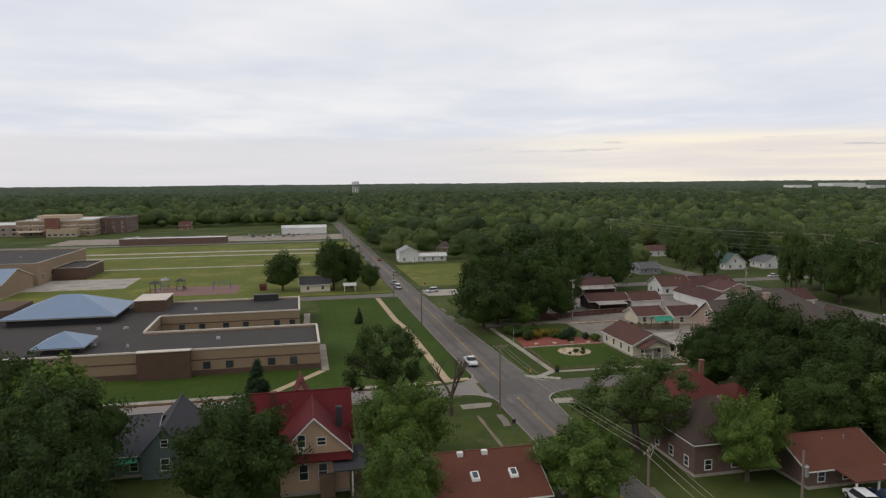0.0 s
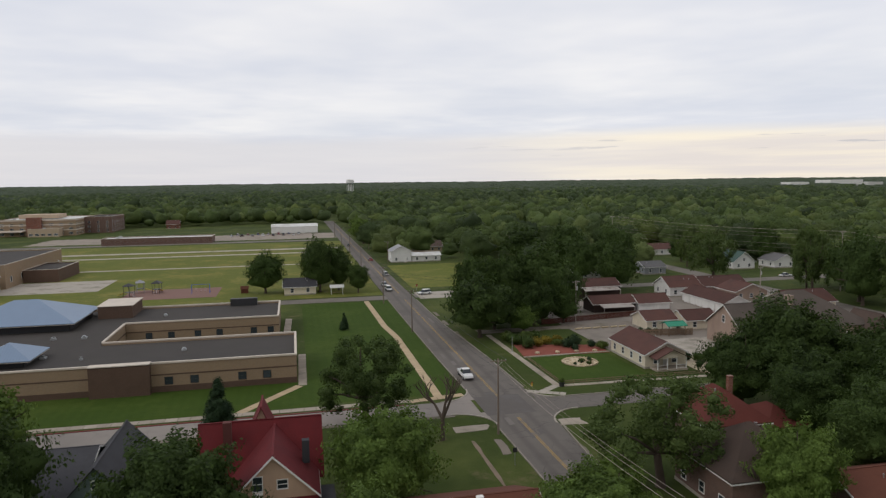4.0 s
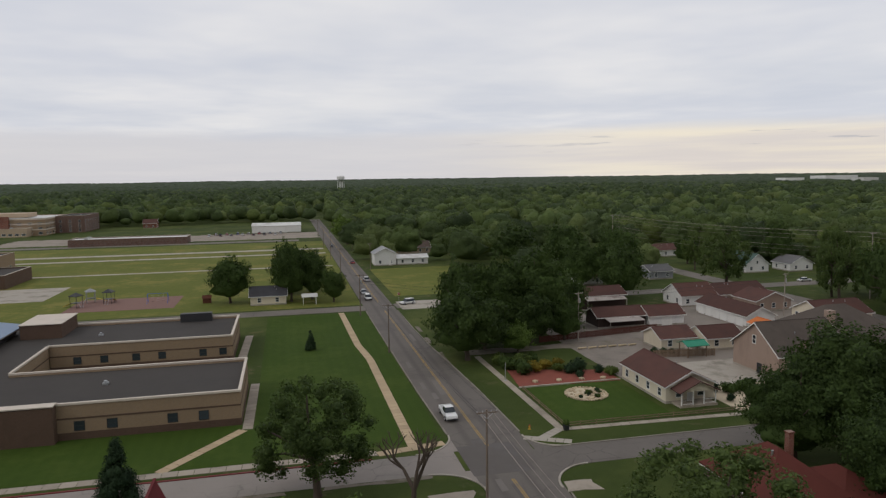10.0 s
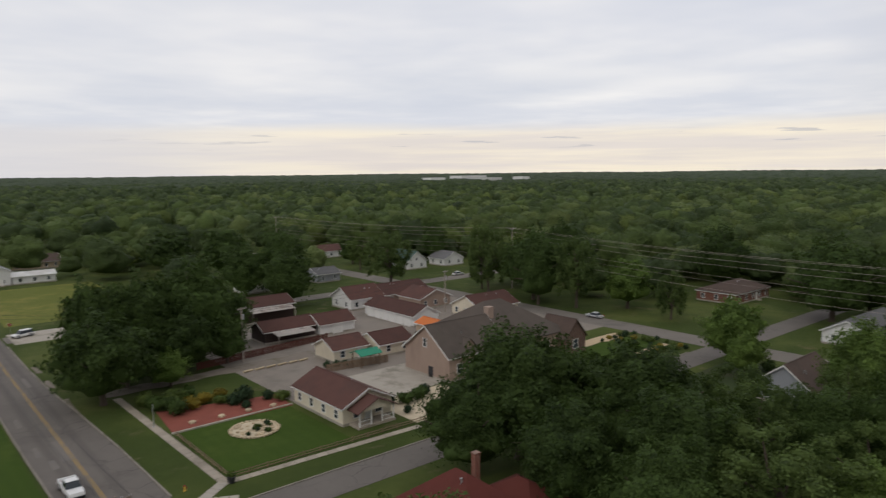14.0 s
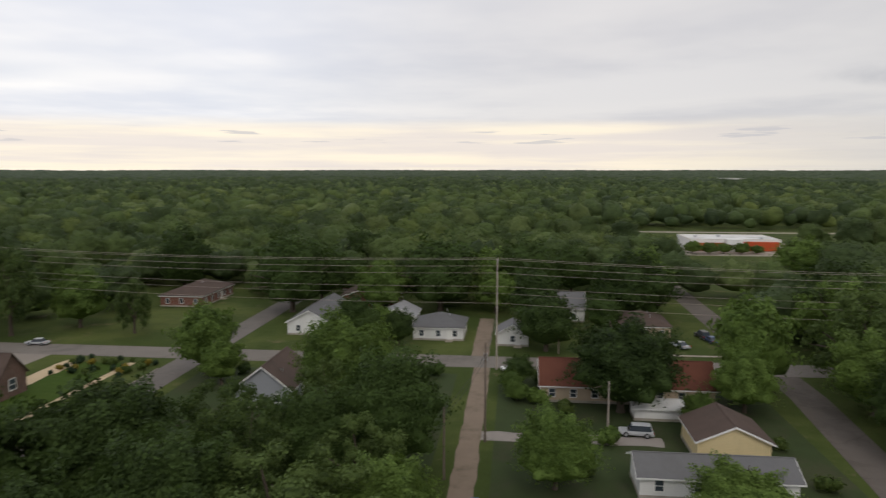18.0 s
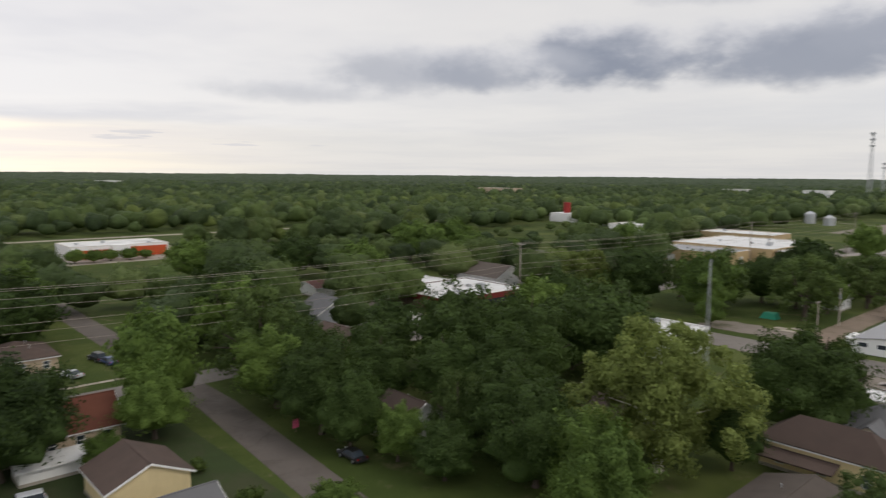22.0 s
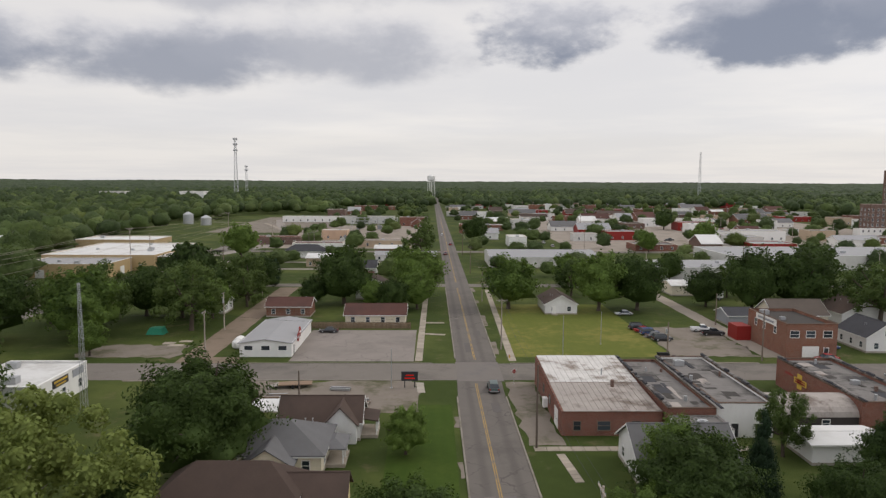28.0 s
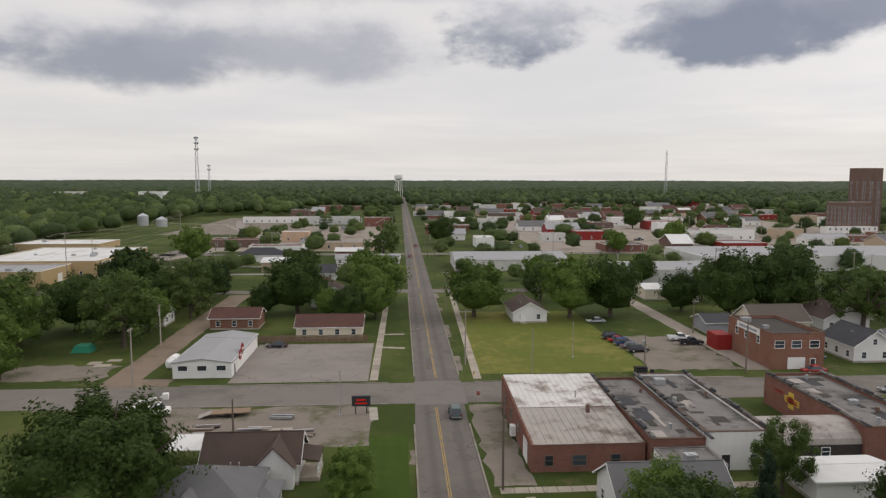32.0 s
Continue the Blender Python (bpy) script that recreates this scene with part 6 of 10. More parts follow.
def brick_warehouse():
    ob = flat_building("old red brick warehouse with peeling white metal roof", -26, -11, -78, -51.8, 3.6, BRICKRED, R_OLDWHITE, BRICKRED, 0.05, units=0, name="brick_warehouse", category="warehouse")
    part("upper_wall", Mesh().hull([(-7.5, -13.1, 3.65), (7.5, -13.1, 3.65), (7.5, 13.1, 3.65), (-7.5, 13.1, 3.65)], [(-7.5, -13.1, 5.15), (7.5, -13.1, 5.15), (7.5, 13.1, 3.74), (-7.5, 13.1, 3.74)]), BRICKRED, ob, "weathered red brick upper wall")
    rng = random.Random(3)
    for row, (y0, y1, mat) in enumerate(((-13.3, 1.0, R_OLDWHITE), (1.0, 13.3, R_RUSTMETAL))):
        me = [Mesh().box(0.01, 0.89, y0, y1, 0, 0.05 + 0.02 * i).box(0.0, 0.05, y0, y1, 0, 0.12).data("roof_sheet", mat) for i in range(2)]
        for i in range(16):
            part("roof_sheet", me[i % 2], None, ob, at=pose(-7.3 + i * 0.91, 0, 4.47 + (0.1 if row == 0 else 0), -3.1))
    for x, w in ((-3.6, 1.2), (1.2, 1.8), (5.2, 1.0)):
        window(ob, pose(x, 13.1, 0.9, 0, 0, 180), w, 1.3, POLEWOOD)
    for y in (-9, -3, 3):
        window(ob, pose(7.5, y, 1.6, 0, 0, 90), 1.4, 1.4, POLEWOOD)
    garage_door(ob, pose(7.52, 9, 0.05, 0, 0, 90), 2.6, 2.8)
    part("stack", Mesh().tube((-2.6, 3, 4.1), (-2.6, 3, 5.5), 0.3, 0.3, 10), BRICKBROWN, ob)
    part("stack", Mesh().tube((-2.2, -2.5, 4.4), (-2.2, -2.5, 5.9), 0.12, 0.12, 8), STEEL, ob)
    part("wall_unit", Mesh().box(7.55, 8.3, 0.3, 1.5, 0.4, 1.9), WHITE, ob)


brick_warehouse()
ob = flat_building("low workshop with patched dark tar roof", -33.4, -26.3, -78, -50.5, 4.6, BRICKRED, R_TAR, BLOCKBROWN, 0.3, units=0, name="workshop", category="workshop")
ob = flat_building("long workshop with patched roof and white front", -42.2, -33.7, -78, -51, 5.2, WHITE, R_TAR, BLOCKBROWN, 0.35, units=1, name="workshop", category="workshop")
door(ob, pose(1.5, 13.5, 0.05, 0, 0, 180), 1.1, 2.1, DARKMETAL)
window(ob, pose(-2.2, 13.5, 1.2, 0, 0, 180), 0.9, 0.9)
flat_building("low white lean-to workshop front", -33.5, -26.5, -50.2, -44.5, 3.6, WHITE, R_TAR, R_TAR, 0.1, units=1, name="lean_to", category="workshop")


def ragged_edge(xs, y0, y1, z, seed):
    """Torn black flashing and loose coping along old parapets."""
    rg = random.Random(seed)
    for x in xs:
        ob = thing("parapet_flashing", "torn black flashing along an old parapet", "flashing", pose(x, 0, z), "torn flashings")
        y = y0
        while y < y1:
            d = rg.uniform(0.7, 2.4)
            h, w = rg.uniform(0.05, 0.35), rg.uniform(0.2, 0.34)
            part("flashing_piece", Mesh().hull([(-w, y, -0.1), (w, y + 0.1, -0.1), (w, y + d, -0.1), (-w, y + d - 0.1, -0.1)], [(-w * 0.8, y, h), (w * 0.8, y + 0.1, h * 0.7), (w * 0.8, y + d, h), (-w * 0.8, y + d - 0.1, h * 0.8)]), rg.choice((DARKMETAL, R_DKGREY, R_TAR)), ob)
            y += d + rg.uniform(0.0, 0.5)


def roof_patches(x0, x1, y0, y1, z, count, seed):
    """Felt patches, loose sheets and small vents left on an old flat roof."""
    rg = random.Random(seed)
    ob = thing("roof_repairs", "dark felt patches and loose sheets on an old flat roof", "roofing", pose(0, 0, z), "roof repairs")
    for i in range(count):
        w, d = rg.uniform(0.5, 2.4), rg.uniform(0.6, 4.5)
        x, y = rg.uniform(x0, x1 - w), rg.uniform(y0, y1 - d)
        k, e = rg.uniform(-0.25, 0.25), 0.012 + 0.004 * i
        part("felt_patch", Mesh().hull([(x, y, 0), (x + w, y + k, 0), (x + w * 0.95, y + d, 0), (x + 0.1, y + d - k, 0)], [(x, y, e), (x + w, y + k, e), (x + w * 0.95, y + d, e), (x + 0.1, y + d - k, e)]), rg.choice((R_DKGREY, R_BALLAST, R_BALLAST, R_RUSTMETAL, R_TAR)), ob)
    for i in range(3):
        x, y, r = rg.uniform(x0 + 0.6, x1 - 0.6), rg.uniform(y0 + 1, y1 - 1), rg.uniform(0.12, 0.3)
        part("roof_pipe", Mesh().tube((x, y, -0.02), (x, y, rg.uniform(0.5, 0.9)), r, r, 9), rg.choice((STEEL, BRICKBROWN)), ob)


roof_patches(-33.0, -26.7, -77.6, -51.0, 4.3, 15, 41)
roof_patches(-41.8, -34.1, -77.6, -51.5, 4.85, 17, 42)
roof_patches(-65.6, -56.4, -77.1, -52.4, 4.65, 17, 43)
ragged_edge((-33.55, -26.15), -78, -50.5, 5.25, 5)
ragged_edge((-42.0,), -78, -51, 5.6, 6)
ragged_edge((-56.2, -65.8), -77.4, -52, 5.4, 7)


def barrel_shed():
    ob = thing("barrel_shed", "arched metal-roofed shed with stained curved roof", "shed", pose(-49, -56.5, 0))
    k = 10
    pts = [(math.cos(math.pi * i / k) * 4.0, math.sin(math.pi * i / k) * 2.2 + 2.6) for i in range(k + 1)]
    for i in range(k):
        (ya, za), (yb, zb) = pts[i], pts[i + 1]
        part("roof_panel", Mesh().hull([(-7.2, ya, za - 0.1), (7.2, ya, za - 0.1), (7.2, yb, zb - 0.1), (-7.2, yb, zb - 0.1)], [(-7.2, ya, za), (7.2, ya, za), (7.2, yb, zb), (-7.2, yb, zb)]), R_RUSTMETAL, ob)
    b = Mesh().box(-7, 7, -3.9, 3.9, 0, 2.55)
    b.hull([(-6.9, y, z - 0.05) for y, z in pts][::-1], [(6.9, y, z - 0.05) for y, z in pts][::-1])
    part("wall", b, surface("dark stained boards", (0.05, 0.042, 0.038), 0.9, 0.3, 0.5, 6, 0.2), ob)
    window(ob, pose(-2, 3.9, 1.0, 0, 0, 180), 1.1, 1.1)


barrel_shed()
house("grey shingled bungalow with white gable", -30, -17.5, -44.5, -35, 3.2, 6.2, "x", SIDING_W, R_GREY, sides="new", name="bungalow")
house("low white garage with flat pale roof", -53, -42.5, -47.5, -41, 2.9, 3.4, "x", WHITE, R_WHITE, sides="", name="garage", category="garage", vents=0)
ob = flat_building("long red brick shop with painted wall sign", -66, -56, -77.5, -52, 5.0, BRICKRED, R_TAR, BLOCKBROWN, 0.35, units=1, name="brick_shop", category="shop")
# the painted wall sign: emblem as plain shapes, writing as bars
part("wall_sign", Mesh().box(5.02, 5.06, -6.4, -2.4, 2.4, 3.4).box(5.02, 5.06, -5.4, -3.9, 1.6, 4.2), SIGNYEL, ob, "faded yellow painted wall emblem")
part("sign_bar", Mesh().box(5.065, 5.09, -6.0, -2.8, 2.6, 2.85).box(5.065, 5.09, -6.0, -2.8, 3.0, 3.2), RED, ob)
part("sign_bar", Mesh().box(5.02, 5.05, -9.6, -7.0, 3.2, 3.6), RED, ob)


def corner_brick():
    ob = flat_building("two-storey red brick corner building with white cornice", -79, -68, -115, -97, 7.3, BRICKORANGE, R_BALLAST, BLOCKBROWN, 0.6, units=2, name="corner_building", category="building")
    for x in (-3.4, 0.3, 3.8):
        window(ob, pose(x, 9.0, 4.4, 0, 0, 180), 1.9, 1.4)
    garage_door(ob, pose(0.2, 9.02, 0.05, 0, 0, 180), 3.4, 2.3)
    door(ob, pose(-3.2, 9.02, 0.05, 0, 0, 180), mat=DARKMETAL)
    for y in (-5, -1, 4):
        window(ob, pose(5.5, y, 4.3, 0, 0, 90), 1.0, 1.5)
    part("painted_sign", Mesh().box(5.53, 5.6, -5, 4.5, 5.9, 7.25), WHITE, ob, "white painted sign board with worn marks")
    part("sign_bar", Mesh().box(5.61, 5.63, -4, 3.5, 6.3, 6.8), SIDING_GREY, ob)
    part("annex", Mesh().box(5.6, 9.0, -12, -7, 0, 3.4), RED, ob, "red painted side annex")


corner_brick()
house("white gabled house with grey roof", -97, -88, -112, -101, 3.6, 6.6, "y", SIDING_W, R_DKGREY, sides="ne", name="house", upper="n")
house("white house with grey porch roof", -108, -98.5, -112, -102, 3.2, 5.6, "x", SIDING_W, R_GREY, sides="n")
house("tan house with grey hip roof behind the alley", -94, -80, -136, -126, 3.6, 6.8, "x", SIDING_CREAM, R_TAUPE, sides="ne")
house("brown-roofed white cottage beyond", -112, -100, -142, -130, 3.2, 6.2, "y", SIDING_W, R_DKBROWN, sides="n")
house("low grey-roofed shed by the alley", -76.5, -69.5, -137, -129, 2.8, 4.2, "x", SIDING_GREY, R_DKGREY, sides="", name="shed", category="shed", vents=0)
house("white house with dark roof behind the lawn", -33, -24, -158, -144.5, 3.0, 5.4, "y", SIDING_W, R_DKBROWN, sides="n", doors=(("n", -2),))
house("white shuttered house among trees", 22, 32, -178, -168, 4.5, 7.0, "y", SIDING_W, R_DKBROWN, sides="n")
house("brown house with white windows among trees", 28, 37, -190, -181, 4, 6.5, "x", SIDING_CREAM, R_BROWN)
barn("cream metal garage with white roof", -84, -71, -186, -176, 3.4, 4.6, "x", SIDING_CREAM, R_WHITE, name="garage")
flat_building("long low workshop with pale sloped roof", -124, -77, -236, -211, 5.0, METALWALL, R_PALEGREY, WHITE, 0.1, units=3, name="workshop", category="workshop", sides="n", gap=8)
barn("long white storage building", -64, -17, -276, -246, 4.8, 6.6, "x", METALWALL, R_PALEGREY, name="warehouse")
flat_building("very long grey warehouse with white band", -225, -118, -280, -240, 6.5, METALWALL, R_PALEGREY, WHITE, 0.15, units=4, name="warehouse", category="warehouse", garages=(("n", -20), ("n", 10)))
flat_building("long white-roofed factory with ochre walls", 122, 168, -290, -236, 6.4, METALYEL, R_WHITE, WHITE, 0.2, units=6, name="factory", category="factory", sides="n", gap=9)
flat_building("ochre factory wing with dark bay", 131, 165, -235.7, -213, 5.4, METALYEL, R_PALEGREY, WHITE, 0.2, units=2, name="factory", category="factory", garages=(("n", -8), ("w", 2)))
flat_building("orange brick factory end", 116, 121.7, -262, -238, 5.5, BRICKORANGE, R_WHITE, WHITE, 0.2, units=0, name="factory", category="factory")
flat_building("ochre metal store building", 150, 190, -330, -306, 6.5, METALYEL, R_WHITE, WHITE, 0.2, units=1, name="factory", category="factory")
house("white house with blue canopy", 84, 94, -172, -162, 3, 5.4, "x", SIDING_W, R_BROWN)
house("small white house by the alley", 66, 76, -152, -144, 2.8, 4.6, "x", SIDING_W, R_GREY)
house("white-roofed bungalow behind the field", 30, 44, -232, -222, 3.2, 5.6, "x", SIDING_W, R_DKGREY)
house("tan low shop with pale roof", 48, 62, -262, -248, 4, 5.2, "x", STUCCO_TAN, R_WHITE)
house("orange brick low office", 22, 36, -302, -290, 4.0, 5.2, "x", BRICKORANGE, R_WHITE)
house("white cottage with porch", 8, 18, -262, -252, 3, 5.4, "x", SIDING_W, R_GREY)
house("low white storage sheds with pale roof", -4.0 + 10, 34, -278, -270, 3, 4.4, "x", SIDING_W, R_PALEGREY)
for x, y, z in ((212, -533, 8), (193, -520, 6)):
    solid("grain_silo", Mesh().tube((x, y, 0), (x, y, z), 4.2, 4.2, 20).tube((x, y, z), (x, y, z + 2.2), 4.3, 0.6, 20), STEEL, "round pale steel grain silo", "silo", group="grain silos")

# works, yards and tracks about the substation
solid("bare_yard", Mesh().box(86, 168, -640, -440, -0.1, 0.018), WORNLOT, "bare brown earth yard with weeds and worn tracks", "yard", kind="structure")
for x0, x1, y0, y1, h, wall, roof, lab in ((89, 140, -574, -565, 5.0, WHITE, R_WHITE, "long white shed along the rail yard"), (40, 86, -560, -548, 6.0, METALWALL, R_PALEGREY, "grey metal shed behind the substation"),
                                           (14, 34, -530, -518, 7.0, BRICKRED, R_TAR, "red brick works by the substation"), (61, 77, -396, -385, 6.0, STUCCO_PEACH, R_WHITE, "peach low works with white roof"),
                                           (84, 110, -362, -351, 4.4, BRICKBROWN, R_RUST, "long brown brick store"), (20, 54, -345, -336, 4.0, STUCCO_TAN, R_PALEGREY, "tan low office with pale roof"),
                                           (54, 80, -318, -308, 5.0, WHITE, R_RUST, "white shop with rust red roof")):
    flat_building(lab, x0, x1, y0, y1, h, wall, roof, parapet=0.3, sides="n", gap=6, units=1, name="works", category="building")
house("white garage with dark hipped roof", 59, 79, -291, -281.5, 3.4, 6.4, "x", SIDING_W, R_DKGREY, hip=True, sides="n", vents=0, gap=7)
house("white gabled store by the office", 54.5, 60, -345, -335, 3.6, 6.0, "y", SIDING_W, R_GREY, sides="n", vents=0)
house("red brick gabled house by the works", 14, 24, -506, -497, 4.0, 7.0, "y", BRICKRED, R_RUST, sides="n", vents=0)
strip("track", [(116, -292), (108, -318), (100, -345), (104, -420), (132, -520), (150, -600)], 7.0, -0.1, 0.03, PALEROAD, "pale gravel road to the rail yard", "road")
strip("yard_track", [(200, -560), (150, -545), (120, -470), (96, -450)], 4.0, -0.1, 0.028, GRAVEL, "pale worn track across the bare yard", "track")
for y in (-266, -242):
    sheet("back_lane" if y < -250 else "back_road", 14, 116, y - 2.2, y + 2.2, 0.024, PALEROAD, "pale lane between strips of grass", "road")

# electric substation beyond the workshops
ob = thing("substation", "far electric substation of grey steel frames", "substation", pose(52, -482, 0))
for i in range(8):
    x = -18 + i * 5
    part("frame_post", Mesh().box(x - 0.15, x + 0.15, -0.15, 0.15, 0, 9).box(x - 0.15, x + 0.15, 7.85, 8.15, 0, 9).box(x - 0.12, x + 0.12, -0.15, 8.15, 8.6, 8.9), STEEL, ob)
for z in (4.5, 6.5, 8.7):
    part("beam", Mesh().box(-18, 17, -0.1, 0.1, z - 0.1, z + 0.1).box(-18, 17, 7.9, 8.1, z - 0.1, z + 0.1), STEEL, ob)
for i in range(4):
    part("transformer", Mesh().box(-14 + i * 8, -11 + i * 8, 2, 5, 0, 3).tube((-12.5 + i * 8, 3.5, 3), (-12.5 + i * 8, 3.5, 4.2), 0.3, 0.2), SIDING_GREY, ob)

# far town, row on row, smaller with distance
rng = random.Random(11)
PALETTE = [(BRICKRED, R_TAR), (WHITE, R_WHITE), (METALWALL, R_PALEGREY), (BRICKORANGE, R_PALEGREY), (STUCCO_TAN, R_TAR), (BRICKBROWN, R_BALLAST), (RED, R_PALEGREY), (WHITE, R_PALEGREY)]
LABELS = {"red brick": "red brick", "white paint": "white", "ribbed metal wall": "grey metal", "orange brick": "orange brick", "tan stucco": "tan", "brown brick": "brown brick", "red paint": "red"}
taken = []
for k in range(900):
    x, y = rng.uniform(-420, 120), rng.uniform(-1080, -325)
    if x > -8 and y > -330 or -14 < x < 12 or (15 < x < 120 and y > -640):
        continue
    if x < -255 and -470 < y < -385:
        continue
    if x > 20 and y < -560 and rng.random() < 0.8:
        continue
    w, d, h = rng.uniform(10, 30), rng.uniform(9, 20), rng.choice((3.6, 4.2, 4.8, 5.5, 6.5, 7.5))
    if any(abs(x - a) < (w + b) / 2 + 5 and abs(y - c) < (d + e) / 2 + 6 for a, b, c, e in taken) or len(taken) > 152:
        continue
    if abs(x) < w / 2 + 8:
        continue
    taken.append((x, w, y, d))
    wall, roof = rng.choice(PALETTE)
    lab = LABELS[wall.name]
    if rng.random() < 0.35:
        house(f"far {lab} gabled building in the town", x - w / 2, x + w / 2, y - d / 2, y + d / 2, min(h, 4.2), min(h, 4.2) + d * 0.22, "x", wall, rng.choice((R_BROWN, R_GREY, R_WHITE, R_PALEGREY, R_DKBROWN)), sides="n", vents=0, gap=5, name="town_building", category="building", group="far town buildings")
    else:
        flat_building(f"far {lab} flat-roofed building in the town", x - w / 2, x + w / 2, y - d / 2, y + d / 2, h, wall, roof, parapet=0.3, sides="n", gap=5, units=1, name="town_building", category="building", group="far town buildings")

# the tall brown hotel block
flat_building("tall dark brown brick tower block of the far town", -331, -315, -441, -428.5, 46, BRICKBROWN, R_BALLAST, BRICKBROWN, 0.8, sides="ne", gap=4.5, floors=11, units=1, name="tower_block", category="tower block", ww=1.6, wh=1.6)
flat_building("brown brick lower wing of the tower block", -316, -291, -428, -416, 22.6, BRICKBROWN, R_BALLAST, COPING, 0.6, sides="ne", gap=3.2, floors=6, units=1, name="tower_wing", category="tower block", ww=1.3, wh=1.7)
flat_building("white low annex below the tower block", -314, -279, -415, -407, 6.5, WHITE, R_WHITE, sides="n", gap=3.5, floors=2, units=1, name="tower_annex", category="building")

ob = flat_building("white low shop with dark sign band", 70.5, 84, -76, -60, 4.8, WHITE, R_WHITE, WHITE, 0.3, units=2, name="white_store", category="shop", sides="w", gap=4)
part("sign_band", Mesh().box(-6.85, -6.77, -1.5, 3.4, 3.0, 4.4), DARKMETAL, ob, "dark sign band with worn bars")
part("sign_bar", Mesh().box(-6.88, -6.85, -1.1, 3.0, 3.8, 4.15).box(-6.88, -6.85, -0.6, 2.4, 3.25, 3.5), SIGNYEL, ob)
part("sign_board", Mesh().box(-6.85, -6.77, -6.6, -3.0, 3.2, 4.5), SIDING_GREY, ob, "pale grey sign board with worn bars")
part("blue_sign", Mesh().box(-6.85, -6.77, 4.6, 7.4, 1.8, 2.5), BLUE, ob)

# ---------------------------------------------------------------- trees
def leaf_cards(nprng, centres, radii, count, size, droop=0.0, flat=1.0):
    """Many small bent leaf sprays spread over the shells of a crown's clumps."""
    c, r = np.array(centres), np.array(radii)
    pick = nprng.choice(len(c), count, p=r**2 / (r**2).sum())
    d = nprng.normal(size=(count, 3))
    d[:, 2] += 0.25
    d /= np.linalg.norm(d, axis=1)[:, None]
    p = c[pick] + d * (r[pick] * nprng.uniform(0.70, 1.18, count))[:, None] * np.array([1, 1, flat])
    nrm = d + nprng.normal(size=(count, 3)) * 0.5
    nrm /= np.linalg.norm(nrm, axis=1)[:, None]
    a = np.cross(nrm, nprng.normal(size=(count, 3)))
    a /= np.linalg.norm(a, axis=1)[:, None]
    b = np.cross(nrm, a)
    s = size * nprng.uniform(0.6, 1.35, (count, 1))
    w = s * nprng.uniform(0.45, 0.75, (count, 1))
    p[:, 2] -= droop
    quad = np.stack([p - a * s, p - b * w + nrm * s * 0.12, p + a * s, p + b * w - nrm * s * 0.12], 1)
    return quad.reshape(-1, 3)


def core_balls(nprng, centres, radii, k=0.8, sub=1):
    bm = bmesh.new()
    bmesh.ops.create_icosphere(bm, subdivisions=sub, radius=1.0)
    base = np.array([v.co[:] for v in bm.verts])
    faces = np.array([[v.index for v in f.verts] for f in bm.faces])
    bm.free()
    vs, fs = [], []
    for i, (c, r) in enumerate(zip(centres, radii)):
        vs.append(np.array(c) + base * (r * k * nprng.uniform(0.85, 1.15, (len(base), 1))))
        fs.append(faces + i * len(base))
    return np.concatenate(vs), np.concatenate(fs)


def crown_mesh(name, nprng, centres, radii, cards, size, mat, droop=0.0, sub=1, k=0.8):
    cv, cf = core_balls(nprng, centres, radii, k, sub)
    lv = leaf_cards(nprng, centres, radii, cards, size, droop)
    lf = np.arange(len(lv)).reshape(-1, 4) + len(cv)
    me = bpy.data.meshes.new(name)
    me.from_pydata(np.concatenate([cv, lv]).tolist(), [], cf.tolist() + lf.tolist())
    me.materials.append(mat)
    me.polygons.foreach_set("use_smooth", [True] * len(cf) + [False] * len(lf))
    me.update()
    return me


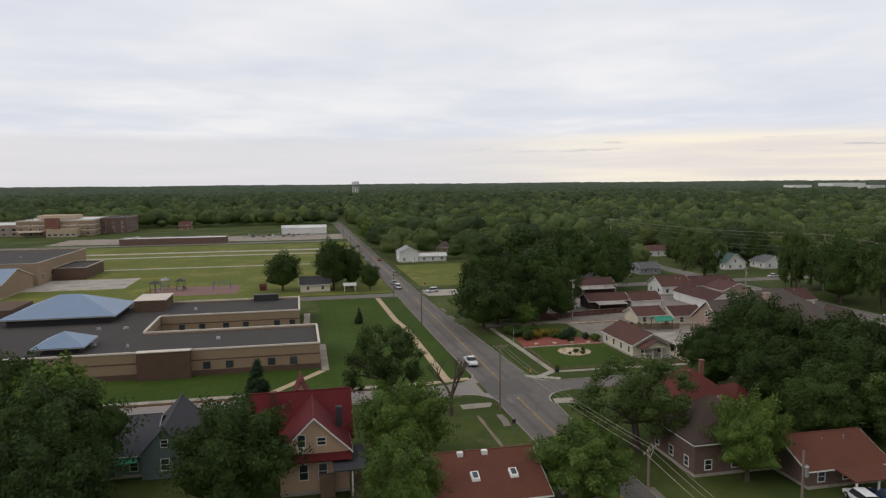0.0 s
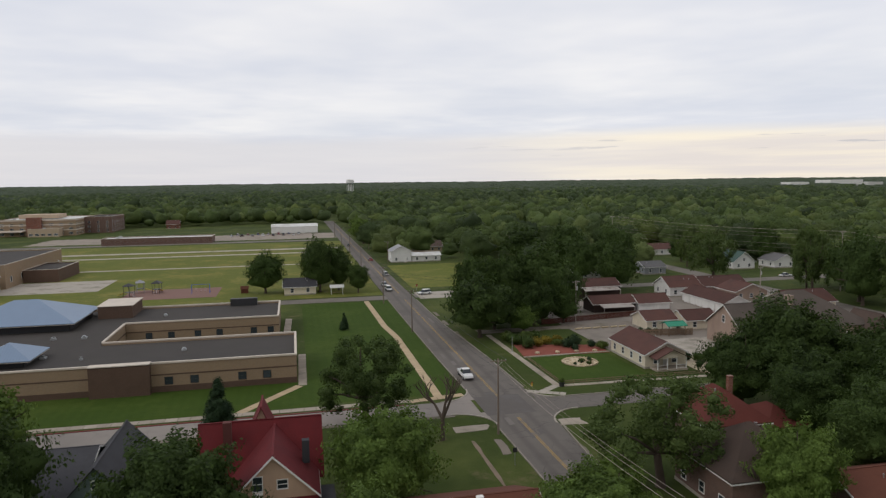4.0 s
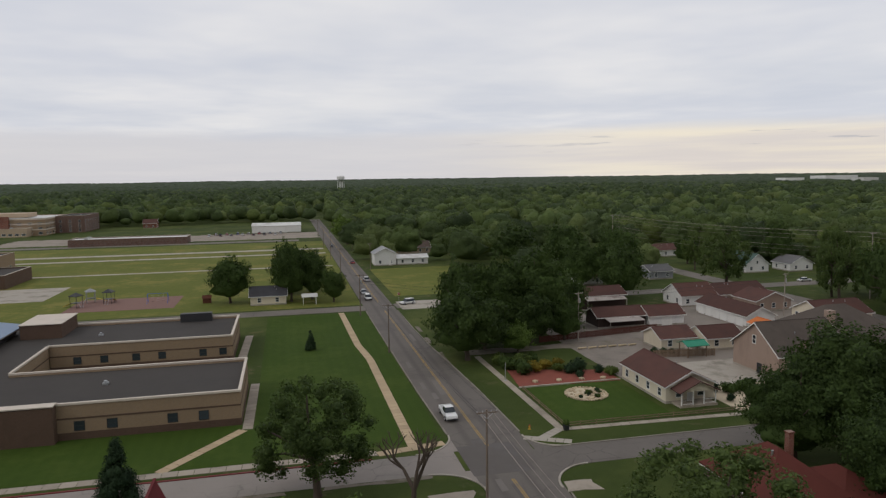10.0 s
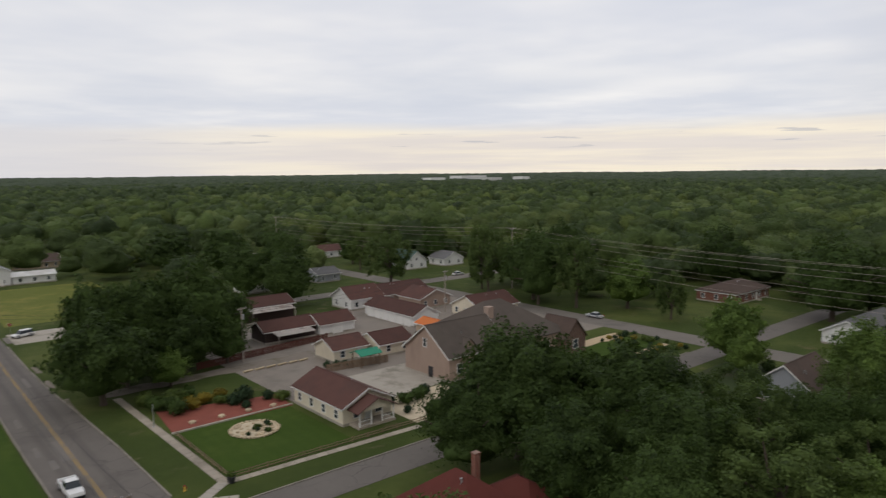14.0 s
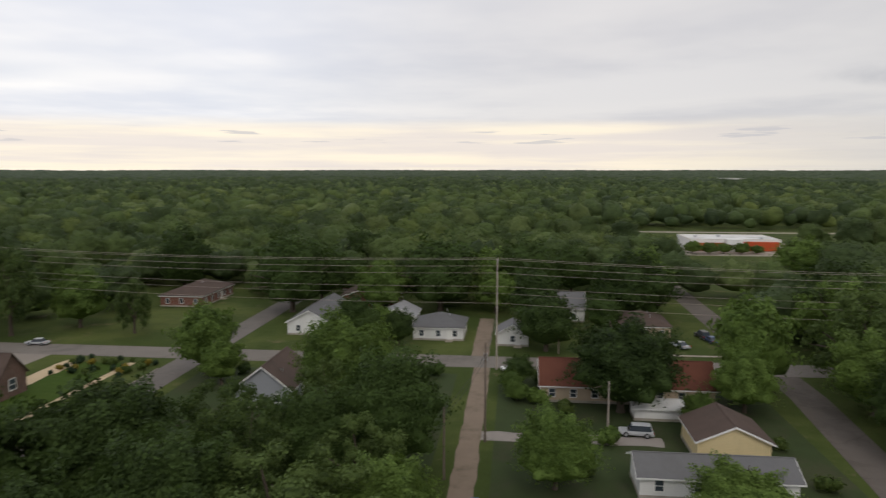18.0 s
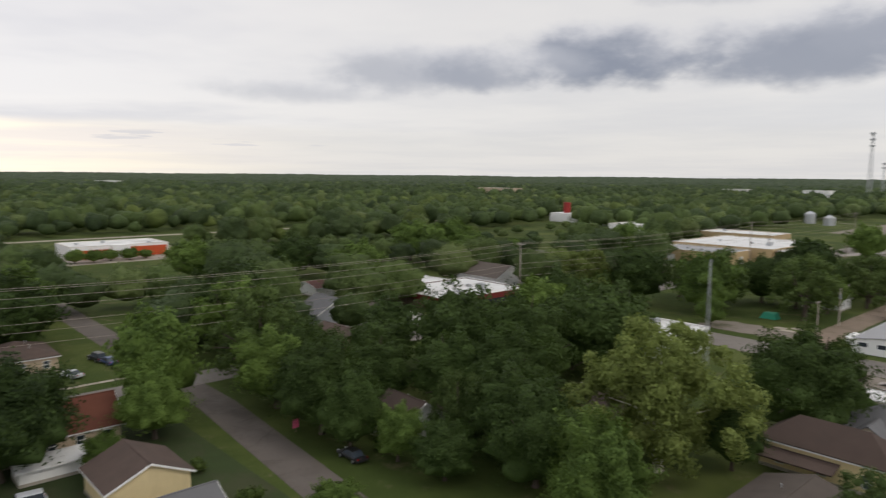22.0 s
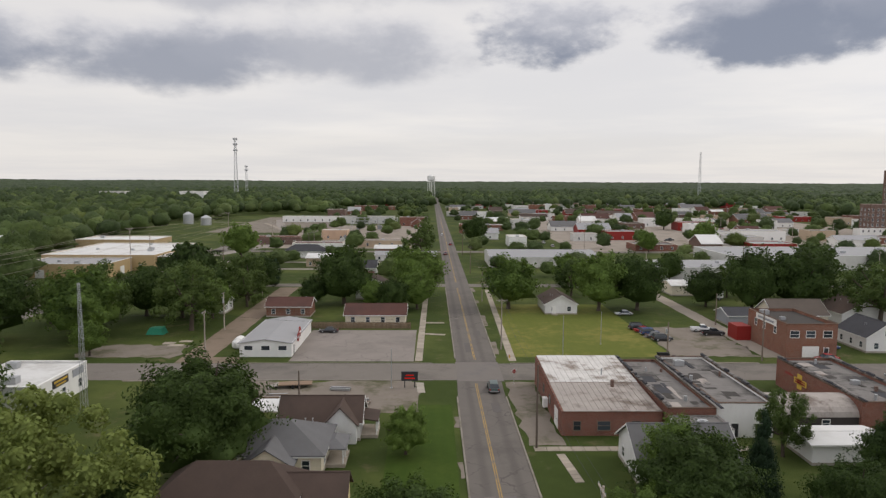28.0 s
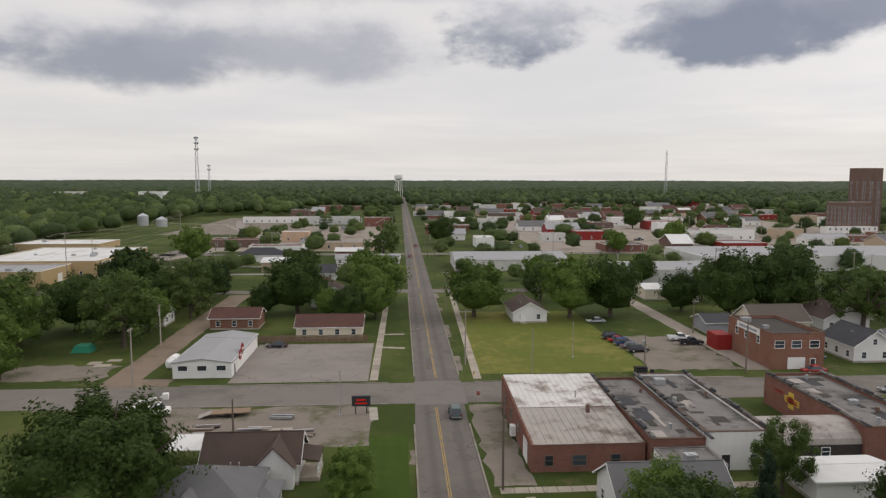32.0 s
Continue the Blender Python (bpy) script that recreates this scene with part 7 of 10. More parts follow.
def lumpy_crown(rg, lobes, cards, size, sub, low=0.12, deep=0.34, fringe=0.12, core=1.0):
    """A broad crown of unit height: a rounded mass of swelling clumps under a coat of leaf sprays."""
    bm = bmesh.new()
    bmesh.ops.create_icosphere(bm, subdivisions=sub, radius=1.0)
    d = np.array([v.co[:] for v in bm.verts])
    f = np.array([[v.index for v in q.verts] for q in bm.faces])
    bm.free()
    k = np.arange(lobes) + 0.5
    tip = np.stack([np.cos(k * 2.399963) * np.sqrt(1 - (1.0 - 1.62 * k / lobes) ** 2), np.sin(k * 2.399963) * np.sqrt(1 - (1.0 - 1.62 * k / lobes) ** 2), 1.0 - 1.62 * k / lobes], 1)
    tip += rg.normal(size=(lobes, 3)) * 0.16
    tip /= np.linalg.norm(tip, axis=1)[:, None]
    long = rg.uniform(0.40, 1.20, lobes) * deep
    wide = 1.15 / lobes
    limb = rg.normal(size=(5, 3)) * np.array([1, 1, 0.6])
    limb /= np.linalg.norm(limb, axis=1)[:, None]
    throw = rg.uniform(-0.13, 0.15, 5)

    def reach(way):
        swell = np.exp(-(1 - way @ tip.T) / wide)
        return 1.0 - deep * 0.85 + (long * swell).max(1) + (throw * np.exp(-(1 - way @ limb.T) / 0.30)).sum(1)

    def place(way, r):
        top = (1.0 - low) / 2
        skirt = 0.5 * (1.0 + 0.30 * np.maximum(0.0, -way[:, 2]))
        tall = np.where(way[:, 2] > 0, r, 0.35 * r + 0.62)
        return np.stack([way[:, 0] * r * skirt, way[:, 1] * r * skirt, low + top + way[:, 2] * tall * top], 1)

    v = place(d, reach(d) * rg.uniform(0.91, 1.03, len(d)) * core)
    f = f[d[f][:, :, 2].max(1) > -0.96]
    w = rg.normal(size=(cards, 3))
    w[:, 2] = np.where(w[:, 2] < -0.5, -w[:, 2], w[:, 2])
    w /= np.linalg.norm(w, axis=1)[:, None]
    p = place(w, reach(w) * (core + rg.uniform(-0.02, fringe, cards) + rg.uniform(0.0, fringe, cards) ** 2))
    nrm = w + rg.normal(size=(cards, 3)) * 0.42
    nrm /= np.linalg.norm(nrm, axis=1)[:, None]
    e = np.cross(nrm, rg.normal(size=(cards, 3)))
    e /= np.linalg.norm(e, axis=1)[:, None]
    g = np.cross(nrm, e)
    z = size * rg.uniform(0.6, 1.35, (cards, 1))
    lv = np.stack([p - e * z, p - g * z * 0.6 + nrm * z * 0.12, p + e * z, p + g * z * 0.6 - nrm * z * 0.12], 1).reshape(-1, 3)
    return np.concatenate([v, lv]), f, np.arange(len(lv)).reshape(-1, 4) + len(v)


def clump_layout(nprng, kind, n):
    """Clump centres and radii of a crown of unit radius and unit height above the ground."""
    cs, rs = [], []
    if kind == "cedar":
        for i in range(n):
            z = nprng.uniform(0.08, 0.95)
            rad = (1 - z) * 0.85
            a = nprng.uniform(0, 6.28)
            cs.append((math.cos(a) * rad * 0.6, math.sin(a) * rad * 0.6, z))
            rs.append(0.10 + 0.24 * (1 - z))
        return cs, rs
    low, high = {"oak": (0.03, 0.98), "maple": (0.04, 0.98), "locust": (0.08, 0.98), "sycamore": (0.02, 0.99)}[kind]
    mid, half = (low + high) / 2, (high - low) / 2
    lobes = nprng.normal(size=(6, 3))
    lobes /= np.linalg.norm(lobes, axis=1)[:, None]
    big = {"oak": 1.0, "maple": 0.9, "locust": 0.8, "sycamore": 0.9}[kind] * (60 / n) ** 0.33
    for i in range(n):
        z = 1 - 2 * (i + 0.5) / n
        z = z * 0.93 + 0.05
        a = i * 2.399963 + nprng.uniform(-0.5, 0.5)
        w = math.sqrt(max(0, 1 - z * z))
        d = np.array([math.cos(a) * w, math.sin(a) * w, z])
        reach = 0.80 + 0.30 * max(0.0, float((lobes @ d).max()) - 0.55) / 0.45 + nprng.uniform(-0.14, 0.10)
        if i % 4 == 3:
            reach *= 0.55
        r = nprng.uniform(0.12, 0.27) * big
        pear = 1.0 + 0.10 * (0.2 - z)
        cs.append((d[0] * (reach - r * 0.7) * pear, d[1] * (reach - r * 0.7) * pear, mid + d[2] * half * (min(reach, 1.0) - r * 0.45)))
        rs.append(r)
    return cs, rs


def trunk_mesh(nprng, kind, centres, h, r):
    a = Mesh()
    w = 0.032 * h
    if kind == "cedar":
        a.tube((0, 0, -0.2), (0, 0, h * 0.9), w * 0.7, 0.03, 7)
        return a
    fork = Vector((nprng.uniform(-0.3, 0.3), nprng.uniform(-0.3, 0.3), h * 0.30))
    a.tube((0, 0, -0.2), (0, 0, 0.5), w * 1.35, w, 9).tube((0, 0, 0.45), fork, w, w * 0.8, 9)
    for c in centres[:: max(1, len(centres) // (12 if kind == "sycamore" else 9))]:
        q = 0.72 if kind == "sycamore" else 1.0
        e = Vector((c[0] * r * q, c[1] * r * q, c[2] * h * (0.88 if q < 1 else 1.0)))
        mid = fork.lerp(e, 0.5) + Vector((nprng.uniform(-0.4, 0.4), nprng.uniform(-0.4, 0.4), nprng.uniform(0.1, 0.6)))
        thin = 0.55 if kind == "sycamore" else 1.0
        a.tube(fork, mid, w * 0.5 * thin, w * 0.33 * thin, 6).tube(mid, e, w * 0.33 * thin, w * 0.1 * thin, 6)
    return a


LEAF = {"oak": L_OAK, "maple": L_MAPLE, "locust": L_LOCUST, "sycamore": L_SYC, "cedar": L_CEDAR}
WORDS = {"oak": "large dark green broadleaf tree with a dense crown", "maple": "bright green leafy tree", "locust": "feathery mid green tree with an open crown",
         "sycamore": "tall pale green tree with loose drooping leaves", "cedar": "dark green conical evergreen tree"}
STOCK = defaultdict(list)
HEIGHT, RADIUS = 14.0, 7.0
nprng = np.random.default_rng(5)


def stock_tree(kind, detail):
    """One tree of a standard size, from which others are copied and scaled."""
    n, cards, size = {"near": (64, 15000, 0.205), "mid": (40, 5200, 0.33), "far": (22, 1700, 0.56)}[detail]
    if kind == "cedar":
        n, cards = n + 8, int(cards * 0.8)
    if kind == "sycamore":
        n, cards = n + 30, int(cards * 1.7)
    cs, rs = clump_layout(nprng, kind, n)
    cc = [(x * RADIUS, y * RADIUS, z * HEIGHT) for x, y, z in cs]
    rr = [q * RADIUS for q in rs]
    ob = thing("tree", WORDS[kind], "tree", pose(0, 0, -500))
    part("trunk", trunk_mesh(nprng, kind, cs, HEIGHT, RADIUS), PALE_BARK if kind == "sycamore" else TRUNK, ob)
    k = {"oak": 0.74, "cedar": 0.66, "maple": 0.68, "locust": 0.58, "sycamore": 0.62}[kind]
    if kind in ("oak", "maple"):
        lobes, sub = {"near": (52, 4), "mid": (40, 3), "far": (26, 3)}[detail]
        v, f, q = lumpy_crown(nprng, lobes, cards, size * (0.92 if kind == "oak" else 1.0) / HEIGHT, sub, 0.03, 0.48 if kind == "oak" else 0.52, 0.22, 0.86)
        me = bpy.data.meshes.new("crown")
        me.from_pydata((v * np.array([2 * RADIUS, 2 * RADIUS, HEIGHT])).tolist(), [], f.tolist() + q.tolist())
        me.materials.append(LEAF[kind])
        me.polygons.foreach_set("use_smooth", [True] * len(f) + [False] * len(q))
        me.update()
        part("crown", me, None, ob)
        return ob
    part("crown", crown_mesh("crown", nprng, cc, rr, cards, size * (0.8 if kind in ("locust", "cedar", "sycamore") else 1.0), LEAF[kind], 0.3 if kind == "sycamore" else 0.0, 1 if detail == "near" else 0, k), None, ob)
    return ob


USED = set()
spin = random.Random(21)
SPOTS = []


# tree-free strips along the camera's sightlines to seen buildings (from, to, half width)
VIEW_GAPS = ((108, -34, 140, -66, 11), (122, -66, 158, -98, 9), (225, -6, 308, -32, 16), (108, -155, 145, -213, 13), (318, -340, 352, -384, 10), (52, -30, 74, -66, 9), (60, -110, 66, -58, 15))


def capped(x, y, h):
    """Lowers trees towards the highway so the camera's view of it stays clear."""
    if 195 < x < 312 and -330 < y < 70 and not (195 < x < 232 and -142 < y < -116):
        return min(h, max(6.0, 40 - 0.1 * math.hypot(x, y - 60)))
    return h


def in_view_gap(x, y, r=0.0):
    for ax, ay, bx, by, w in VIEW_GAPS:
        k = max(0.0, min(1.0, ((x - ax) * (bx - ax) + (y - ay) * (by - ay)) / ((bx - ax) ** 2 + (by - ay) ** 2)))
        if math.hypot(x - ax - k * (bx - ax), y - ay - k * (by - ay)) < w + r * 0.5:
            return True
    return False


def tree(kind, x, y, h, r, detail="", force=False):
    if in_view_gap(x, y) and not force:
        return None
    r, h = r * min(1, capped(x, y, h) / h * 1.2), capped(x, y, h)
    d = math.hypot(x - 5, y - 45)
    detail = detail or ("near" if d < 100 else "mid" if d < 240 else "far")
    key = (kind, detail)
    want = 3 if kind in ("oak", "maple") else 2
    m = pose(x, y, 0, 0, 0, spin.uniform(0, 360)) @ Matrix.Diagonal((r / RADIUS, r / RADIUS, h / HEIGHT, 1))
    SPOTS.append((x, y, r))
    if len(STOCK[key]) < want:
        ob = stock_tree(kind, detail)
        STOCK[key].append(ob)
        ob.matrix_basis = m
        return ob
    ob = spin.choice(STOCK[key])
    made = copy_thing(ob, pose(0, 0, 0))
    made.matrix_basis = m
    return made


# low trees sized to hide the orange shop's lower front from the camera
for x, y, h, r in ((303, -11, 6.0, 4.6), (301, -18, 5.6, 4.4), (304, -25, 5.0, 4.0), (302, -32, 5.4, 4.2), (304, -39, 4.0, 3.6), (302, -49, 3.4, 3.4)):
    tree("maple", x, y, h, r, "far", True)
tree("locust", 60.0, 83.0, 11.0, 5.6)
tree("maple", 53.0, 79.5, 10.0, 5.4)
tree("oak", 78.5, 84.5, 11.5, 5.2)
tree("oak", 14.5, 188.5, 11.0, 6.2)
tree("oak", 26.0, 190.5, 12.5, 6.6)
tree("maple", 20.5, 183.5, 7.0, 4.0)
tree("oak", 34.5, 191.5, 9.5, 4.8)
tree("oak", 40.0, 206.0, 14.0, 6.6)
tree("oak", 36.8, 120.5, 13.5, 6.6)
tree("oak", 76.0, 13.6, 12.0, 5.0)
tree("maple", 69.0, 11.0, 8.0, 3.6)
tree("oak", 108.0, -18.0, 13.0, 6.5)
tree("oak", 8.6, 181.0, 15.5, 8.4)
tree("oak", 11.5, 196.5, 19.5, 6.8)
tree("oak", 20.5, 197.0, 19.5, 6.6)
tree("oak", 31.0, 198.0, 20.5, 8.6)
tree("oak", 44.5, 120.0, 18.0, 9.8)
tree("oak", 56.0, 109.5, 16.0, 9.6)
tree("locust", 56.0, 95.0, 14.0, 6.2)
tree("maple", 90.5, 92.5, 16.0, 7.4)
tree("oak", 70.8, 81.5, 16.0, 7.2)
tree("locust", 46.0, 86.5, 13.0, 8.4)
tree("oak", 45.4, 97.0, 15.0, 7.7)
tree("oak", 38.0, 106.0, 13.5, 6.5)
tree("oak", 36.5, 93.5, 12.5, 6.4)
tree("oak", 63.5, 90.0, 13.0, 6.0)
tree("locust", 66.5, 101.0, 12.5, 5.8)
tree("locust", 79.5, 92.5, 11.5, 5.0)
tree("maple", 107.5, 122.8, 13.5, 6.0)
tree("maple", 102.0, 117.5, 9.0, 4.2)
tree("maple", 68.4, 62.0, 10.0, 4.9)
tree("maple", 58.8, 44.0, 8.4, 5.6)
tree("oak", 95.5, 50.5, 15.5, 9.3)
tree("maple", 88.4, 40.8, 6.0, 2.6)
tree("maple", 103.0, 67.3, 4.0, 2.4)
tree("maple", 99.0, 66.4, 3.4, 2.1)
tree("oak", 108.5, 66.0, 5.0, 3.0)
tree("maple", 107.0, 27.6, 17.0, 7.0)
tree("maple", 97.2, 31.6, 11.0, 5.2)
tree("locust", 113.5, 8.0, 17.0, 8.6)
tree("maple", 128.0, 4.5, 16.5, 9.0)
tree("locust", 106.0, 7.5, 15.0, 6.5)
tree("oak", 83.5, 13.2, 14.5, 6.8)
tree("maple", 97.5, 12.5, 13.5, 7.6)
tree("oak", 76.5, -5.5, 14.0, 7.0)
tree("oak", 88.0, 0.0, 12.0, 6.6)
tree("locust", 66.0, 2.5, 11.0, 5.0)
tree("oak", 94.5, 9.0, 14.5, 6.0)
tree("oak", 88.0, -18.0, 18.0, 9.4)
tree("oak", 76.5, -22.5, 18.0, 9.2)
tree("oak", 68.5, -9.0, 15.5, 7.2)
tree("oak", 98.0, -8.0, 12.0, 6.6)
tree("oak", 58.8, -1.0, 13.0, 7.4)
tree("oak", 52.5, 3.3, 12.5, 6.4)
tree("maple", 62.2, 25.2, 4.2, 2.9)
tree("oak", 130.2, 60.5, 12.0, 7.0)
tree("oak", 160.0, 38.0, 17.0, 11.0)
tree("oak", 168.5, 86.5, 20.0, 11.5)
tree("sycamore", 121.1, -101.5, 17.0, 9.0)
tree("oak", 104.0, -66.0, 14.5, 7.6)
tree("maple", 214.0, -136.0, 19.0, 9.5, "mid")
tree("maple", 226.0, -122.0, 18.0, 9.0, "mid")
tree("maple", 200.0, -130.0, 15.0, 8.0, "mid")
tree("oak", -27.0, 276.0, 16.5, 6.5)
tree("oak", -20.0, 281.0, 14.5, 6.0)
tree("oak", -69.0, 97.5, 16.5, 8.5)
tree("oak", -83.9, 126.2, 12.8, 6.4)
tree("maple", -76.0, 121.0, 13.5, 6.6)
tree("oak", -65.8, 82.6, 15.1, 7.7)
tree("oak", -46.8, 89.0, 14.7, 7.5)
tree("maple", -25.6, 97.0, 13.2, 6.7)
tree("maple", -28.0, 82.8, 10.3, 5.1)
tree("maple", -5.8, 82.5, 10.5, 6.4)
tree("locust", 8.6, 97.0, 14.0, 9.0)
tree("maple", 17.6, 84.6, 12.0, 5.2)
tree("locust", 132.2, 1.1, 17.4, 9.5)
tree("sycamore", 45.2, -11.8, 20.0, 10.4)
tree("oak", 36.8, -37.2, 16.4, 9.2)
tree("locust", 19.4, -8.0, 9.5, 5.2)
tree("oak", 10.0, -12.6, 11.0, 6.0)
tree("oak", 79.3, -50.4, 17.0, 9.1)
tree("oak", 143.1, -1.9, 17.4, 9.5)
tree("maple", 174.1, -58.4, 17.4, 9.5)
tree("oak", 71.5, -37.5, 17.4, 9.5)
tree("maple", 11.8, -45.0, 6.9, 3.2)
tree("oak", -20.0, -23.5, 11.5, 7.0)
tree("cedar", -30.5, -30.5, 11.5, 3.4)
tree("locust", -40.1, -44.0, 9.5, 4.0)
tree("locust", 92.0, -122.9, 13.2, 6.7)
tree("oak", 89.3, -186.0, 17.4, 9.5)
tree("locust", 68.1, -123.1, 17.0, 9.1)
tree("oak", 99.1, -164.5, 15.9, 8.2)
tree("locust", 65.1, -165.4, 15.2, 7.7)
tree("cedar", 63.5, -195.7, 10.0, 4.9)
tree("oak", 34.7, -160.0, 17.5, 9.6)
tree("oak", 76.0, -139.0, 14.5, 8.0)
tree("oak", 86.5, -141.0, 14.0, 7.5)
tree("maple", 67.5, -138.0, 12.0, 6.0)
tree("maple", 25.5, -153.5, 9.0, 4.4)
tree("maple", 12.2, -169.6, 17.2, 9.3)
tree("maple", 12.4, -152.0, 12.3, 6.2)
tree("maple", -14.5, -153.0, 16.5, 9.4)
tree("maple", -40.4, -195.4, 12.3, 6.2)
tree("maple", -40.5, -150.0, 18.0, 8.6)
tree("oak", -52.0, -151.0, 17.0, 8.8)
tree("oak", -97.5, -147.0, 20.0, 10.5)
tree("oak", -84.0, -147.0, 18.5, 8.5)
tree("oak", -118.0, -145.0, 13.5, 9.5)
tree("oak", -126.2, -189.7, 17.4, 9.5)
tree("locust", -109.3, -128.7, 17.4, 9.5)
tree("maple", -147.8, -344.7, 15.8, 8.1)
tree("maple", -107.1, -314.0, 12.0, 6.0)
tree("oak", -173.9, -486.7, 15.9, 8.2)
tree("locust", 13.2, -293.4, 17.3, 9.4)
tree("maple", 99.5, -282.5, 17.4, 9.5)
tree("oak", -18.1, -367.3, 17.2, 9.3)
tree("locust", 93.4, -128.0, 16.4, 8.4)
tree("oak", 71.5, 236.1, 16.3, 8.4)
tree("oak", 68.8, 258.2, 16.5, 8.5)
tree("oak", 137.0, 302.9, 11.9, 6.0)
tree("maple", 6.8, 443.2, 16.5, 8.5)
tree("maple", 214.6, -124.2, 17.4, 9.5)
tree("maple", 219.9, -180.1, 17.4, 9.5)
tree("oak", 216.9, -59.9, 17.3, 9.4)
tree("maple", 228.6, -28.7, 17.4, 9.5)
tree("oak", 109.1, -110.6, 17.4, 9.5)
tree("maple", 89.3, -111.7, 17.4, 9.5)
tree("locust", 67.8, -115.5, 17.3, 9.4)
tree("maple", 174.3, -203.3, 17.4, 9.5)
tree("oak", 232.1, -194.5, 17.4, 9.5)
tree("maple", 235.7, -149.5, 17.4, 9.5)
tree("oak", 242.6, -81.1, 17.4, 9.5)
tree("locust", -24.6, 126.4, 14.6, 7.8)
tree("cedar", -46.2, 124.6, 10.2, 4.4)
tree("cedar", -22.8, 198.5, 4.6, 1.9)
tree("oak", 177, 121, 16, 8)
tree("oak", 152, 62, 14.5, 7)
tree("oak", 131, 97, 8, 3.5)
tree("oak", 39, -19, 10, 4)
tree("oak", -44.8, 264.7, 14.5, 6.8)
tree("oak", -26.4, 262.1, 19.2, 5.9)
tree("oak", -19.9, 264.3, 15.3, 5.3)
tree("oak", -13.7, 257.1, 10.5, 4.3)
tree("oak", 82.3, 258.7, 21.0, 8.1)
tree("locust", 129.0, 285.1, 15.4, 5.0)
tree("locust", 115.0, 245.5, 19.4, 8.3)
tree("oak", 164.6, 283.0, 18.9, 6.4)
tree("locust", 130.9, 214.7, 21.0, 6.4)
tree("oak", 131.6, 196.2, 21.0, 9.7)
tree("oak", 163.6, 212.0, 20.9, 8.2)
tree("oak", 126.8, 190.0, 21.0, 7.2)
tree("locust", 133.3, 220.2, 21.0, 5.4)
tree("locust", 130.6, 179.3, 21.0, 7.0)
tree("maple", 140.1, 169.1, 14.5, 7.1)
tree("locust", 135.9, 153.1, 12.1, 4.4)
tree("oak", 162.7, 124.8, 21.0, 11.0)
tree("oak", 189.2, 167.6, 19.5, 8.6)
tree("oak", 220.6, 118.4, 17.5, 8.1)
tree("oak", 181.8, 63.7, 18.6, 9.1)
tree("oak", 68.8, 324.1, 17.0, 10.7)
tree("oak", 80.6, 300.7, 19.4, 8.9)


# groves that close the gaps between the houses
STREETS = ((-8, 6, -400, 900), (-300, 300, 126, 138), (114.5, 127.5, -420, 700), (0, 300, 13.5, 25), (-400, 300, -95, -77), (58, 160, 69, 78), (53, 62, -192, -92), (-300, 300, 238, 251))


def free(x, y, r):
    if in_view_gap(x, y, r):
        return False
    if any(x0 - r * 0.45 < x < x1 + r * 0.45 and y0 - r * 0.45 < y < y1 + r * 0.45 for x0, x1, y0, y1 in FOOT):
        return False
    if any(x0 - 0.5 < x < x1 + 0.5 and y0 - 0.5 < y < y1 + 0.5 for x0, x1, y0, y1 in STREETS):
        return False
    return all(math.hypot(x - a, y - b) > 0.62 * (r + c) for a, b, c in SPOTS)


def grove(x0, x1, y0, y1, tries, rmin, rmax, seed, kinds=("oak", "oak", "maple", "locust")):
    rg = random.Random(seed)
    for i in range(tries):
        x, y, r = rg.uniform(x0, x1), rg.uniform(y0, y1), rg.uniform(rmin, rmax)
        if free(x, y, r):
            tree(rg.choice(kinds), x, y, r * rg.uniform(1.75, 2.15), r)


grove(56, 113, -76, -28, 70, 5.0, 8.5, 1, ("oak", "oak", "oak", "maple"))
grove(38, 62, -22, 12, 30, 4.0, 6.5, 2)
grove(-100, -70, 55, 124, 60, 5, 8, 8, ("oak", "oak", "maple"))
grove(-60, -10, -34, -5, 30, 4, 7, 9)
grove(60, 113, -190, -97, 40, 4.0, 7.0, 11)
grove(12, 45, -240, -140, 16, 4.0, 6.0, 15)
grove(-130, -14, -215, -128, 20, 4.0, 7.0, 16)
grove(150, 200, 26, 124, 40, 6, 8.5, 17, ("oak", "oak", "maple"))
grove(128, 150, 28, 124, 14, 3, 5, 18)
FAR_SPOTS = []
for k, (x0, x1, y0, y1, tries, r) in enumerate(((128, 165, -76, 12, 45, 6.5), (140, 175, 138, 236, 10, 6), (128, 300, -200, -62, 110, 7), (128, 300, -330, -200, 60, 7), (44, 112, 275, 330, 12, 6), (176, 300, 20, 240, 300, 7), (150, 200, 285, 330, 40, 7))):
    rg = random.Random(50 + k)
    for i in range(tries):
        x, y = rg.uniform(x0, x1), rg.uniform(y0, y1)
        if free(x, y, r):
            FAR_SPOTS.append((x, y))
            SPOTS.append((x, y, r))

# a bare dead tree by the crossing
def bare_tree(x, y):
    rng = random.Random(8)
    a = Mesh()

    def grow(p, d, length, w, depth):
        e = p + d * length
        a.tube(p, e, w, w * 0.68, 7 if depth < 2 else 5)
        if depth >= 5:
            return
        for i in range(3 if depth < 2 else 2):
            v = Vector((rng.uniform(-1, 1), rng.uniform(-1, 1), rng.uniform(0.0, 0.9)))
            grow(e, (d * 0.75 + v * 0.75).normalized(), length * rng.uniform(0.62, 0.82), w * 0.62, depth + 1)

    grow(Vector((0, 0, -0.2)), Vector((0.03, 0, 1)).normalized(), 3.4, 0.42, 0)
    ob = thing("bare_tree", "leafless dead tree with forked grey branches", "tree", pose(x, y, 0))
    part("trunk", a, TRUNK, ob)


bare_tree(-14.4, 118.4)

